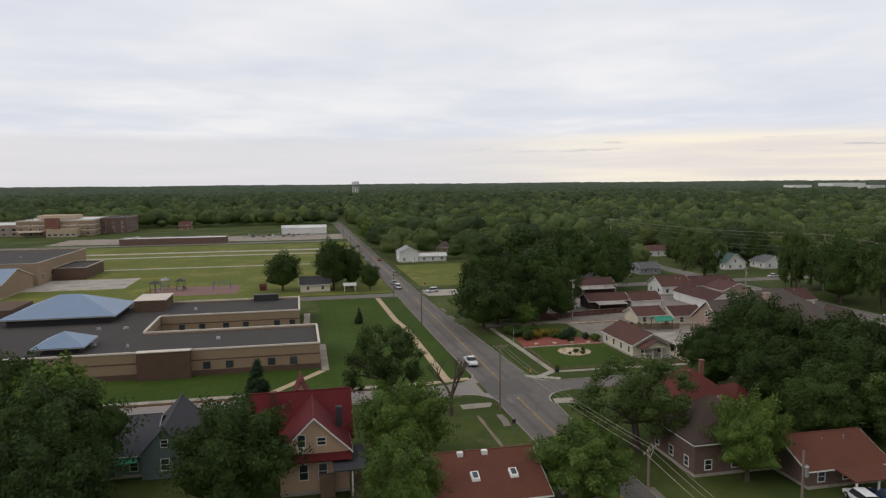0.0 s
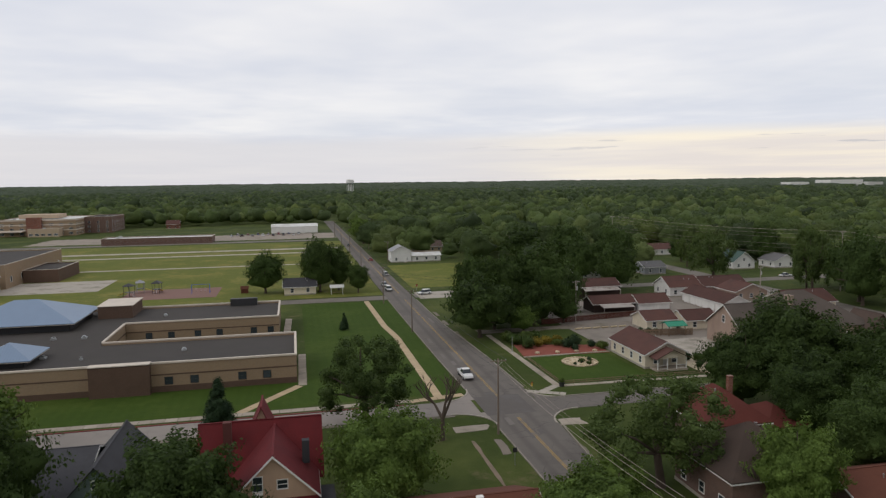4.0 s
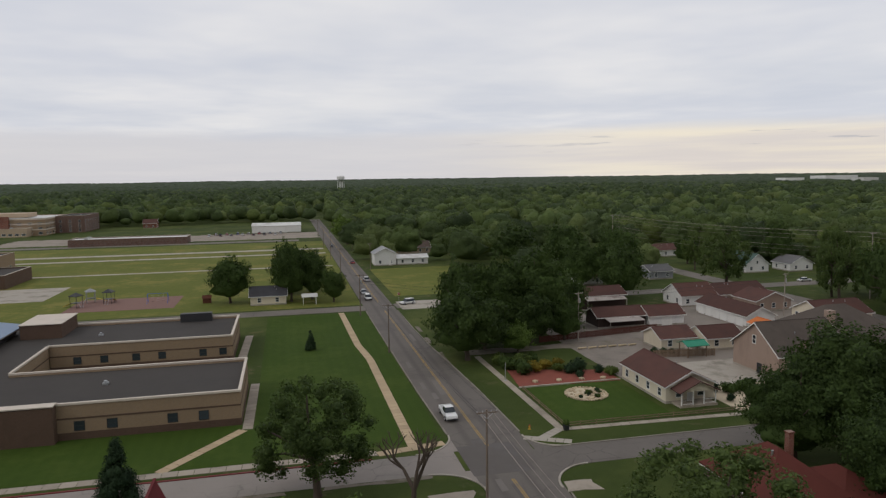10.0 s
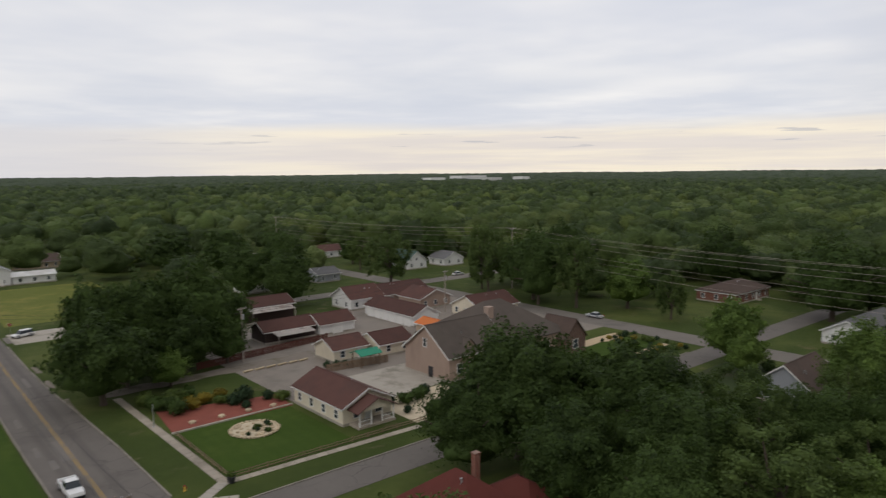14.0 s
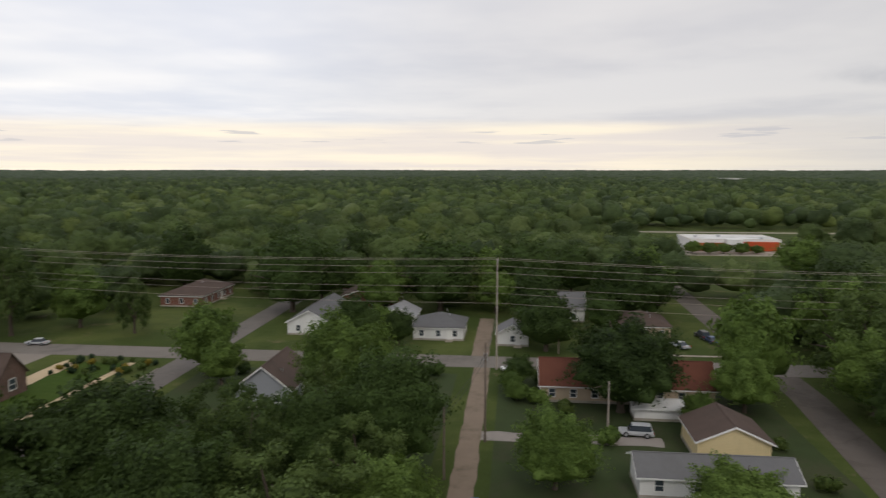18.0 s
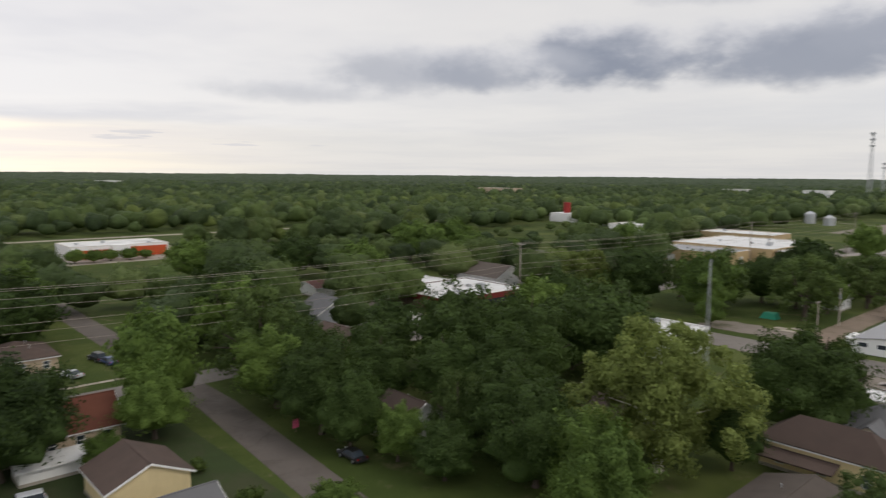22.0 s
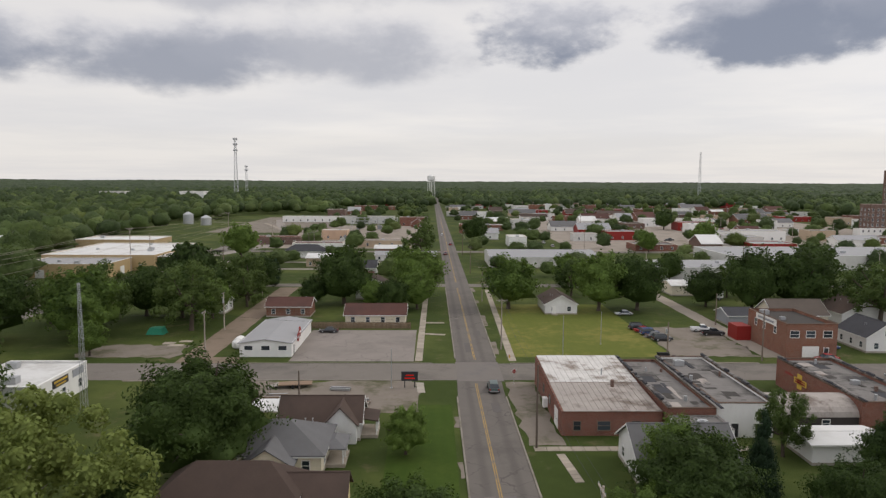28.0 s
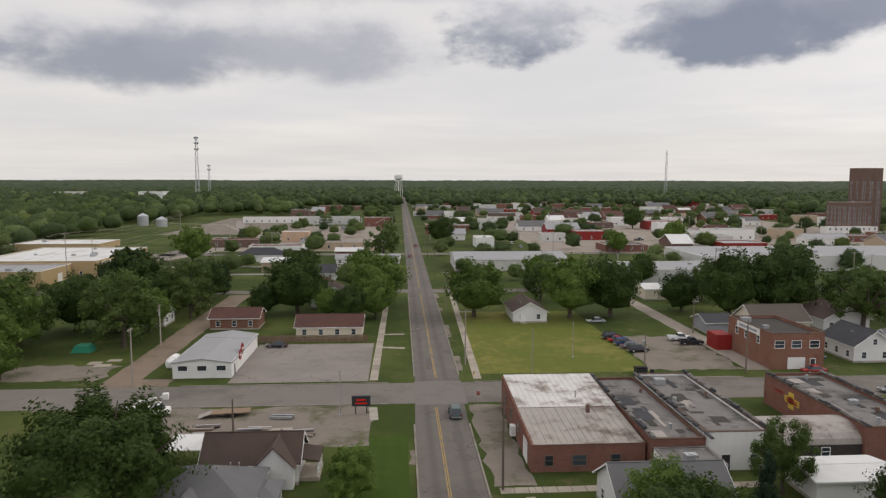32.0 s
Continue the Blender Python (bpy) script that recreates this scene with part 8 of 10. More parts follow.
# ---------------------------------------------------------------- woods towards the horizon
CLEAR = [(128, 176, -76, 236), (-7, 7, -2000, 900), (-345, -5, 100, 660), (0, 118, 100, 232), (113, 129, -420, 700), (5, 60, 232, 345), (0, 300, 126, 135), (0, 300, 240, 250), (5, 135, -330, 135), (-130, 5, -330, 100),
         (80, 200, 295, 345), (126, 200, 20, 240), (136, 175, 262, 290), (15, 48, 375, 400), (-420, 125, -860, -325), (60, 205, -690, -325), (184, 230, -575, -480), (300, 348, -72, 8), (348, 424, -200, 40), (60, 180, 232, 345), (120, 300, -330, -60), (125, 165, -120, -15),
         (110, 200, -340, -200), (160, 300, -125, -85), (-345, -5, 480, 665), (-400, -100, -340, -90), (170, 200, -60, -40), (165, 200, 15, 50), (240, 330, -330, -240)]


def scatter(r0, r1, gap, keep, seed, clear=True):
    rg = np.random.default_rng(seed)
    out = []
    n = int(2 * r1 / gap)
    gx, gy = np.meshgrid(np.arange(n) * gap - r1, np.arange(n) * gap - r1)
    p = np.stack([gx.ravel(), gy.ravel()], 1) + rg.uniform(-0.48, 0.48, (n * n, 2)) * gap
    rad = np.hypot(p[:, 0], p[:, 1] - 40)
    p = p[(rad > r0) & (rad < r1) & (rg.uniform(size=len(p)) < keep)]
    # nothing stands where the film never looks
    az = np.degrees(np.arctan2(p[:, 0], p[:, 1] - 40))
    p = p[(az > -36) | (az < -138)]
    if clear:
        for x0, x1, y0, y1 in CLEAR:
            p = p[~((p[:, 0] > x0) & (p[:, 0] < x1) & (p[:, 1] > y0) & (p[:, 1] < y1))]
        p = np.array([q for q in p if not in_view_gap(*q, 9.0)])
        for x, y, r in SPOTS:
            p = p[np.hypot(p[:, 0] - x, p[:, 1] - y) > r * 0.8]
    return p


def woods(name, spots, templates, seed, hmin, hmax, label, leaves=None):
    """Many crowns of mixed size and kind in one mesh."""
    rg = np.random.default_rng(seed)
    vs, faces, kinds, smooth, base = [], [], [], [], 0
    for x, y in spots:
        v, t, q = templates[rg.integers(len(templates))]
        a, h = rg.uniform(0, 6.28), hmin + (hmax - hmin) * rg.beta(1.6, 1.9)
        w = min(h * rg.uniform(0.95, 1.45), 19.0)
        h = capped(x, y, h)
        w = min(w, h * 1.5)
        c, s = math.cos(a), math.sin(a)
        lean = v[:, 2] * rg.uniform(-1, 1)
        vs.append(np.stack([(v[:, 0] * c - v[:, 1] * s) * w + x + lean, (v[:, 0] * s + v[:, 1] * c) * w * rg.uniform(0.8, 1.1) + y, v[:, 2] * h + ground_height(math.hypot(x, y))], 1))
        faces += (t + base).tolist() + (q + base).tolist()
        kinds += [int(rg.choice(4, p=(0.44, 0.36, 0.14, 0.06)))] * (len(t) + len(q))
        smooth += [True] * len(t) + [False] * len(q)
        base += len(v)
    me = bpy.data.meshes.new(name)
    me.from_pydata(np.concatenate(vs).tolist(), [], faces)
    for m in leaves or WOOD_LEAVES:
        me.materials.append(m)
    me.polygons.foreach_set("material_index", kinds)
    me.polygons.foreach_set("use_smooth", smooth)
    me.update()
    return tagged(new(name, me), label, "woods", kind="stuff")


WOOD_LEAVES = (L_FAR, L_FAR_DARK, L_FAR_PALE, L_FAR_WARM)
T_A = [lumpy_crown(np.random.default_rng(q), 24 + 3 * q, 900, 0.021, 3, 0.06, 0.46, 0.17, 0.90) for q in range(7)]
T_B = [lumpy_crown(np.random.default_rng(q + 20), 15 + q, 150, 0.034, 2, 0.06, 0.48, 0.15, 0.92) for q in range(8)]
T_C = [lumpy_crown(np.random.default_rng(q + 40), 8, 18, 0.060, 1, 0.06, 0.42, 0.16, 0.94) for q in range(6)]
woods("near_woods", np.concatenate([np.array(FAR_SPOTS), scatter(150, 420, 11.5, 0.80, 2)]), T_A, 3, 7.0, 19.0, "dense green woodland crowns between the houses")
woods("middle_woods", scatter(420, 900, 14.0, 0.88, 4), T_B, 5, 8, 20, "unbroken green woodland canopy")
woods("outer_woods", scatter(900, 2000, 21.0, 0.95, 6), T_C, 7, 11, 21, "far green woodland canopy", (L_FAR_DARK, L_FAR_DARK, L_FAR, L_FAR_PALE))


def far_canopy():
    """A rolling sheet of far tree tops out to the horizon."""
    a0, a1, da = -38.0, 226.0, 0.22
    na = int((a1 - a0) / da)
    rr = [1500.0]
    while rr[-1] < 4690:
        rr.append(rr[-1] * 1.0085)
    rg = np.random.default_rng(9)
    V = []
    for r in rr:
        az = np.radians(a0 + (np.arange(na) + rg.uniform(-0.4, 0.4, na)) * da)
        rj = r * (1 + rg.uniform(-0.003, 0.003, na))
        z = ground_height(r) + 8 + rg.uniform(0, 6.5, na) + 3.0 * np.sin(az * 37 + r * 0.006) * np.sin(r * 0.011 + az * 11)
        if r == rr[0]:
            z = z * 0
        V.append(np.stack([rj * np.sin(az), 40 + rj * np.cos(az), z], 1))
    V = np.concatenate(V)
    i, j = np.meshgrid(np.arange(len(rr) - 1), np.arange(na - 1), indexing="ij")
    k = (i * na + j).ravel()
    F = np.stack([k, k + na, k + na + 1, k + 1], 1)
    me = bpy.data.meshes.new("far_woods")
    me.from_pydata(V.tolist(), [], F.tolist())
    me.materials.append(L_FAR_HAZE)
    me.update()
    tagged(new("far_woods", me), "far wooded plain fading to the horizon", "woods", kind="stuff")


far_canopy()

town = []
rg = random.Random(90)
for i in range(430):
    x, y = rg.uniform(-420, 120), rg.uniform(-900, -205)
    if all(not (a - b / 2 - 3 < x < a + b / 2 + 3 and c - e / 2 - 3 < y < c + e / 2 + 3) for a, b, c, e in taken) and free(x, y, 5) and abs(x) > 12:
        town.append((x, y))
woods("town_trees", np.array(town), T_A, 12, 6.0, 12.0, "scattered green trees between the far town buildings")

# ---------------------------------------------------------------- vehicles
def paint(name, col, rough=0.3):
    return surface("car paint " + name, col, rough, 0.05, 0.6, 6, 0.02, spec=0.6)


PAINT = {"white": paint("white", (0.72, 0.72, 0.71)), "silver": paint("silver", (0.42, 0.43, 0.44)), "black": paint("black", (0.02, 0.02, 0.022)), "red": paint("red", (0.30, 0.02, 0.02)),
         "blue": paint("blue", (0.03, 0.06, 0.16)), "grey": paint("grey", (0.12, 0.125, 0.13)), "green": paint("green", (0.05, 0.085, 0.08))}
LAMP_RED, LAMP_CLEAR = surface("tail lamp", (0.35, 0.01, 0.01), 0.25, 0.05), surface("head lamp", (0.7, 0.7, 0.68), 0.15, 0.05)
SHAPES = {"sedan": (4.7, 1.8, 0.78, 1.42, -1.55, 1.1, -0.95, 0.45), "suv": (4.7, 1.9, 0.95, 1.75, -2.1, 1.15, -1.9, 0.55), "pickup": (5.5, 1.95, 0.98, 1.82, -0.6, 1.25, -0.45, 0.65), "hatch": (4.2, 1.75, 0.85, 1.5, -1.9, 1.15, -1.5, 0.45)}
CARS = {}


def vehicle(kind, colour, x, y, rz, label, group=""):
    """A car facing local +x: lower body, cabin glass, roof, four wheels, lamps and bumpers."""
    key = (kind, colour)
    if key in CARS:
        return tagged(copy_thing(CARS[key], pose(x, y, 0.03, 0, 0, rz)), label, "car" if kind != "pickup" else "pickup truck", group)
    length, w, belt, top, cb, cf, rb, rf = SHAPES[kind]
    ob = thing("pickup_truck" if kind == "pickup" else "car", label, "car" if kind != "pickup" else "pickup truck", pose(x, y, 0.03, 0, 0, rz), group)
    h, e = length / 2, w / 2
    p = PAINT[colour]
    low = [(-h, -e * 0.92, 0.32), (h * 0.96, -e * 0.88, 0.32), (h * 0.96, e * 0.88, 0.32), (-h, e * 0.92, 0.32)]
    mid = [(-h, -e, 0.62), (h, -e * 0.93, 0.60), (h, e * 0.93, 0.60), (-h, e, 0.62)]
    b = Mesh().hull(low, mid)
    if kind == "pickup":
        b.hull([(-h, -e, 0.62), (cb, -e, 0.62), (cb, -e + 0.12, 0.62), (-h, -e + 0.12, 0.62)], [(-h, -e, 1.12), (cb, -e, 1.12), (cb, -e + 0.12, 1.12), (-h, -e + 0.12, 1.12)])
        b.hull([(-h, e - 0.12, 0.62), (cb, e - 0.12, 0.62), (cb, e, 0.62), (-h, e, 0.62)], [(-h, e - 0.12, 1.12), (cb, e - 0.12, 1.12), (cb, e, 1.12), (-h, e, 1.12)])
        b.box(-h, -h + 0.1, -e + 0.12, e - 0.12, 0.62, 1.1)
        b.hull([(cb, -e, 0.62), (h, -e * 0.93, 0.60), (h, e * 0.93, 0.60), (cb, e, 0.62)], [(cb, -e * 0.97, belt + 0.15), (h * 0.95, -e * 0.88, belt), (h * 0.95, e * 0.88, belt), (cb, e * 0.97, belt + 0.15)])
    else:
        b.hull([(-h, -e, 0.62), (h, -e * 0.93, 0.60), (h, e * 0.93, 0.60), (-h, e, 0.62)], [(-h * 0.97, -e * 0.94, belt), (h * 0.93, -e * 0.86, belt - 0.10), (h * 0.93, e * 0.86, belt - 0.10), (-h * 0.97, e * 0.94, belt)])
    part("body", b, p, ob)
    zb = belt + (0.14 if kind == "pickup" else -0.02)
    part("window_glass", Mesh().hull([(cb, -e * 0.9, zb), (cf, -e * 0.88, zb - 0.03), (cf, e * 0.88, zb - 0.03), (cb, e * 0.9, zb)],
                                [(rb, -e * 0.74, top - 0.06), (rf, -e * 0.72, top - 0.06), (rf, e * 0.72, top - 0.06), (rb, e * 0.74, top - 0.06)]), PANE, ob, "dark car windows")
    part("roof", Mesh().hull([(rb - 0.05, -e * 0.76, top - 0.08), (rf + 0.04, -e * 0.74, top - 0.08), (rf + 0.04, e * 0.74, top - 0.08), (rb - 0.05, e * 0.76, top - 0.08)],
                             [(rb + 0.08, -e * 0.66, top), (rf - 0.1, -e * 0.64, top), (rf - 0.1, e * 0.64, top), (rb + 0.08, e * 0.66, top)]), p, ob)
    r = 0.34 if kind in ("sedan", "hatch") else 0.38
    tyre = Mesh().tube((0, -0.11, 0), (0, 0.11, 0), r, r, 16).data("tyre", RUBBER)
    rim = Mesh().tube((0, -0.12, 0), (0, 0.12, 0), r * 0.6, r * 0.6, 10).data("rim", STEEL)
    for sx in (-h + 0.9, h - 0.95):
        for sy in (-e + 0.06, e - 0.06):
            t = part("tyre", tyre, None, ob, at=pose(sx, sy, r))
            part("rim", rim, None, t)
    for sy in (-1, 1):
        part("headlight", Mesh().box(h * 0.935, h * 1.004, *sorted((sy * e * 0.55, sy * e * 0.85)), 0.62, 0.76), LAMP_CLEAR, ob)
        part("tail_light", Mesh().box(-h - 0.01, -h * 0.955, *sorted((sy * e * 0.66, sy * e * 0.92)), 0.66, 0.86), LAMP_RED, ob)
    part("bumper", Mesh().box(h * 0.95, h + 0.06, -e * 0.85, e * 0.85, 0.34, 0.5), p if kind == "sedan" else DARKMETAL, ob)
    part("bumper", Mesh().box(-h - 0.08, -h + 0.02, -e * 0.88, e * 0.88, 0.36, 0.54), p if kind == "sedan" else STEEL, ob)
    CARS[key] = ob
    return ob


vehicle("pickup", "white", -3.1, 149.0, 270, "white pickup truck driving on the asphalt street")
vehicle("suv", "white", -3.0, 258.5, 270, "white sport utility car waiting at the crossing", "cars in the street")
vehicle("sedan", "silver", -3.1, 270, 270, "silver sedan waiting at the crossing", "cars in the street")
vehicle("suv", "silver", 0.9, 297, 90, "silver sport utility car driving away", "cars in the street")
vehicle("sedan", "red", 1.0, 352, 90, "dark red sedan far along the street", "cars in the street")
vehicle("sedan", "black", -3.2, 430, 270, "black sedan far along the street", "cars in the street")
vehicle("suv", "white", 7.5, 247.0, 200, "white van turning at the corner", "cars in the street")
vehicle("suv", "green", -2.9, -74.0, 270, "grey green sport utility car driving on the street")
vehicle("sedan", "red", 1.0, -300, 90, "red car far along the street", "cars in the street")
vehicle("sedan", "red", -3.0, -352, 270, "red car far along the street", "cars in the street")
vehicle("sedan", "white", 1.0, -420, 90, "white car far along the street", "cars in the street")
vehicle("sedan", "black", 33.6, -121.0, 0, "black sedan parked beside the white shop")
for i, (k, c, lab) in enumerate((("suv", "black", "black sport utility car parked on gravel"), ("sedan", "red", "dark red sedan parked on gravel"), ("suv", "blue", "dark blue sport utility car parked on gravel"), ("sedan", "grey", "grey sedan parked on gravel"), ("suv", "black", "black sport utility car parked on gravel"))):
    vehicle(k, c, -44.5 - i * 0.5, -125.0 + i * 3.1, 185, lab, "cars in the gravel lot")
vehicle("pickup", "white", -60.0, -122.5, 175, "white pickup truck parked on gravel", "cars in the gravel lot")
vehicle("pickup", "black", -61.0, -118.5, 178, "black pickup truck parked on gravel", "cars in the gravel lot")
vehicle("sedan", "silver", -46.0, -143.5, 5, "silver sedan parked on the grass")
vehicle("sedan", "red", -75.5, -94.6, 0, "dark red sedan parked before the brick building")
vehicle("sedan", "grey", -82.0, -81.5, 0, "grey sedan parked at the kerb")
vehicle("sedan", "blue", -83.2, -106, 88, "dark blue sedan beside the white house")
vehicle("suv", "silver", 86.0, 49.8, 85, "silver sport utility car on the grass beside the driveway")
vehicle("sedan", "white", 115.3, 67.0, 92, "white sedan parked at the street edge")
vehicle("sedan", "black", 73.5, 15.0, 0, "black sedan parked under a tree")
vehicle("sedan", "silver", 136, 32.5, 30, "silver sedan parked beside a house")
vehicle("suv", "black", 145, 25.5, 10, "black sport utility car parked by the street")
vehicle("sedan", "blue", 141, 24.6, 10, "dark blue sedan parked by the street")
vehicle("sedan", "black", 150.5, 88.6, 92, "black sedan in front of the garage")
vehicle("sedan", "silver", 124.0, 168, 92, "silver sedan parked under the trees")
vehicle("sedan", "white", 148, 248.5, 0, "white sedan parked by the street")
vehicle("suv", "white", 27.0, 76.0, 80, "white sport utility car under the carport")
vehicle("sedan", "blue", 30.5, 75.6, 85, "dark blue sedan beside the carport")
for i in range(14):
    vehicle(("sedan", "suv", "pickup", "hatch")[i % 4], ("white", "silver", "black", "red", "grey", "blue")[i % 6], -78 + i * 3.6, 530 + (i % 2) * 9, 90, "parked car in the far gravel lot", "far parked cars")


def box_truck(x, y, rz, label, body, bed_mat, ladder=False):
    ob = thing("utility_truck", label, "truck", pose(x, y, 0.03, 0, 0, rz))
    part("chassis", Mesh().box(-3.4, 3.2, -0.8, 0.8, 0.55, 0.8), DARKMETAL, ob)
    part("cab", Mesh().hull([(1.0, -1.0, 0.6), (3.4, -0.98, 0.6), (3.4, 0.98, 0.6), (1.0, 1.0, 0.6)], [(1.0, -1.0, 1.35), (3.3, -0.95, 1.25), (3.3, 0.95, 1.25), (1.0, 1.0, 1.35)]), body, ob)
    part("cab_windows", Mesh().hull([(1.0, -0.95, 1.35), (2.5, -0.92, 1.3), (2.5, 0.92, 1.3), (1.0, 0.95, 1.35)], [(1.05, -0.82, 2.0), (1.95, -0.8, 2.0), (1.95, 0.8, 2.0), (1.05, 0.82, 2.0)]), PANE, ob)
    part("cab_roof", Mesh().box(1.0, 2.0, -0.84, 0.84, 2.0, 2.12), body, ob)
    part("bed", Mesh().box(-3.5, 0.9, -1.1, 1.1, 0.8, 1.6 if ladder else 2.9), bed_mat, ob)
    if ladder:
        part("boom", Mesh().tube((-1.5, 0, 1.6), (-1.5, 0, 2.6), 0.35, 0.3).tube((-1.5, 0, 2.5), (2.4, 0.2, 3.1), 0.2, 0.16), WHITE, ob)
        part("bucket", Mesh().box(2.3, 3.2, -0.3, 0.6, 2.7, 3.6), WHITE, ob)
    for sx in (-2.3, 2.3):
        for sy in (-0.9, 0.9):
            t = part("tyre", Mesh().tube((sx, sy - 0.14, 0.45), (sx, sy + 0.14, 0.45), 0.45, 0.45, 14), RUBBER, ob)
            part("rim", Mesh().tube((sx, sy - 0.15, 0.45), (sx, sy + 0.15, 0.45), 0.25, 0.25, 10), STEEL, t)


box_truck(46.0, -76.0, 190, "white utility truck with folded boom on the gravel yard", WHITE, WHITE, True)
box_truck(-81.0, -168.5, 0, "white box truck parked beside the cream garage", WHITE, WHITE)

# ---------------------------------------------------------------- poles and wires
ARM_TIPS = {}


def pole(x, y, h, label, arms=1, rz=0, mat=None, transformer=False, name="utility_pole", group="utility poles", lean=0.0):
    mat = mat or POLEWOOD
    ob = thing(name, label, "utility pole", pose(x, y, 0, lean, 0, rz), group)
    part("shaft", Mesh().tube((0, 0, -0.3), (0, 0, h), 0.17, 0.11, 10), mat, ob)
    for i in range(arms):
        z = h - 0.35 - i * 0.9
        part("crossarm", Mesh().box(-1.25, 1.25, -0.17, -0.06, z - 0.07, z + 0.07), mat, ob)
        for sx in (-1.15, -0.5, 0.5, 1.15):
            part("insulator", Mesh().tube((sx, -0.11, z + 0.07), (sx, -0.11, z + 0.25), 0.05, 0.035, 6), STEEL, ob)
        for s in (-1, 1):
            part("brace", Mesh().tube((s * 0.75, -0.12, z - 0.05), (0, -0.12, z - 0.7), 0.02, 0.02, 5), STEEL, ob)
    if transformer:
        part("transformer", Mesh().tube((0.36, 0, h - 2.6), (0.36, 0, h - 1.6), 0.24, 0.24, 12).tube((0.36, 0, h - 1.6), (0.36, 0, h - 1.4), 0.06, 0.04, 6), STEEL, ob)
    return ob


def sagging(a, b, sag):
    """Points of a cable that hangs between two places."""
    a, b = Vector(a), Vector(b)
    return [a.lerp(b, i / 10) - Vector((0, 0, sag * 4 * (i / 10) * (1 - i / 10))) for i in range(11)]


def wires(name, pts, offsets, sag, label, r=0.022, mat=None):
    """A run of cables along a row of poles: one thing, one part for each cable."""
    ob = thing(name, label, "overhead wires")
    for ox, oy, oz in offsets:
        run = []
        for a, b in zip(pts, pts[1:]):
            run += sagging((a[0] + ox, a[1] + oy, a[2] + oz), (b[0] + ox, b[1] + oy, b[2] + oz), sag)[1 if run else 0:]
        m = Mesh().path(run, r)
        part("cable", m, mat or WIRE, ob)
    return ob


W1 = "tall dark wooden pole with crossarm"
pole(-5.7, 118.7, 11.6, "dark wooden street pole at the crossing", 1)
pole(-6.3, 191.3, 10.8, "wooden street pole with crossarm", 1)
pole(-8.0, 233.7, 11.6, "wooden street pole with crossarm", 1, transformer=True)
pole(-7.2, 313, 11, "wooden street pole with crossarm", 1)
pole(-7.2, 372, 11, "wooden street pole with crossarm", 1)
pole(-7.2, 434, 11, "wooden street pole with crossarm", 1)
pole(-7.2, 500, 11, "wooden street pole with crossarm", 1)
pole(6.5, 330, 11, "wooden street pole with crossarm", 1)
pole(6.5, 410, 11, "wooden street pole with crossarm", 1)
pole(7.0, 479, 11, "wooden street pole with crossarm", 1)
pole(37.3, 190.0, 11.4, "grey weathered pole with street lamp box", 1, 20, POLEGREY, True)
pole(100.5, 200.5, 11.5, "grey weathered pole with transformer", 1, 20, POLEGREY, True)
pole(-7.8, 64.2, 14.8, "wooden pole with crossarm carrying three cables", 1, 35)
pole(8.1, 63.5, 13.2, "wooden pole with transformer and lamp", 0, 0, None, True)
TALL = [(116.2, 330.0, 20.0), (141.0, 214.0, 20.0), (116.2, 70.2, 21.0), (115.8, -66.0, 20.0), (116, -200, 20), (116, -320, 20)]
for x, y, h in TALL:
    pole(x, y, h, "very tall grey transmission pole beside the street", 1, 0, POLEGREY, False, "transmission_pole", "transmission poles")
wires("transmission_wires", TALL, ((-1.1, 0, -0.1), (1.1, 0, -0.1), (-0.3, 0, -1.4), (0.3, 0, -2.8), (-0.3, 0, -5.2), (0.3, 0, -6.6), (0, 0, -8.4)), 1.4, "bundle of grey transmission cables between tall poles", 0.026, POLEGREY)
pole(81.5, 70.8, 14.0, "tall dark wooden pole beside the alley", 0, 0, None, True)
pole(83.8, 54.0, 8.4, "pale wooden pole behind the long house", 0, 0, POLEGREY)
pole(69.5, 75.2, 9.0, "wooden pole beside the alley", 0)
pole(120.5 + 8, 58, 9.0, "short wooden pole by the street", 0)
wires("alley_wires", [(116.2, 70.2, 11), (81.5, 70.8, 12.5), (69.5, 75.2, 8.8)], ((0, 0, 0), (0, 0, -0.8)), 0.6, "two dark cables along the alley")
wires("street_wires", [(-5.7, 118.7, 11.5), (-6.3, 191.3, 10.7), (-8.0, 233.7, 11.5), (-7.2, 313, 10.9), (-7.2, 372, 10.9), (-7.2, 434, 10.9), (-7.2, 500, 10.9)], ((-1.1, 0, 0), (1.1, 0, 0), (0, 0, -1.6)), 0.9, "three dark cables along the street poles", 0.02)
wires("yard_wires", [(-8.0, 233.7, 10.0), (37.3, 190.0, 11.0), (100.5, 200.5, 11.0), (141.0, 214, 12.0)], ((0, 0, 0), (0, 0, -0.8)), 1.0, "two dark cables across the motel yard")
wires("house_wires", [(-5.7, 118.7, 11.2), (-7.8, 64.2, 14.6), (-6.6, 5, 12.0)], ((-0.8, 0, 0), (0, 0, 0.1), (0.8, 0, 0)), 0.8, "three pale cables from the street pole", 0.018, POLEGREY)
pole(-6.6, -47.2, 12.0, "tall thin wooden pole beside the brick warehouse", 0)
pole(-6.6, -10.6, 11.3, "pale wooden pole with double crossarm", 1, 90, POLEGREY)
pole(-7.4, -104, 11.4, "pale wooden pole with crossarm beside the street", 1, 0, POLEGREY)
pole(-7.6, -165, 11.0, "wooden pole beside the street", 1, 0, POLEGREY)
pole(-7.6, -230, 11.0, "wooden pole beside the street", 1)
pole(-7.6, -300, 11.0, "wooden pole beside the street", 1)
pole(-61.5, -94.2, 11.0, "dark wooden pole before the brick building", 0)
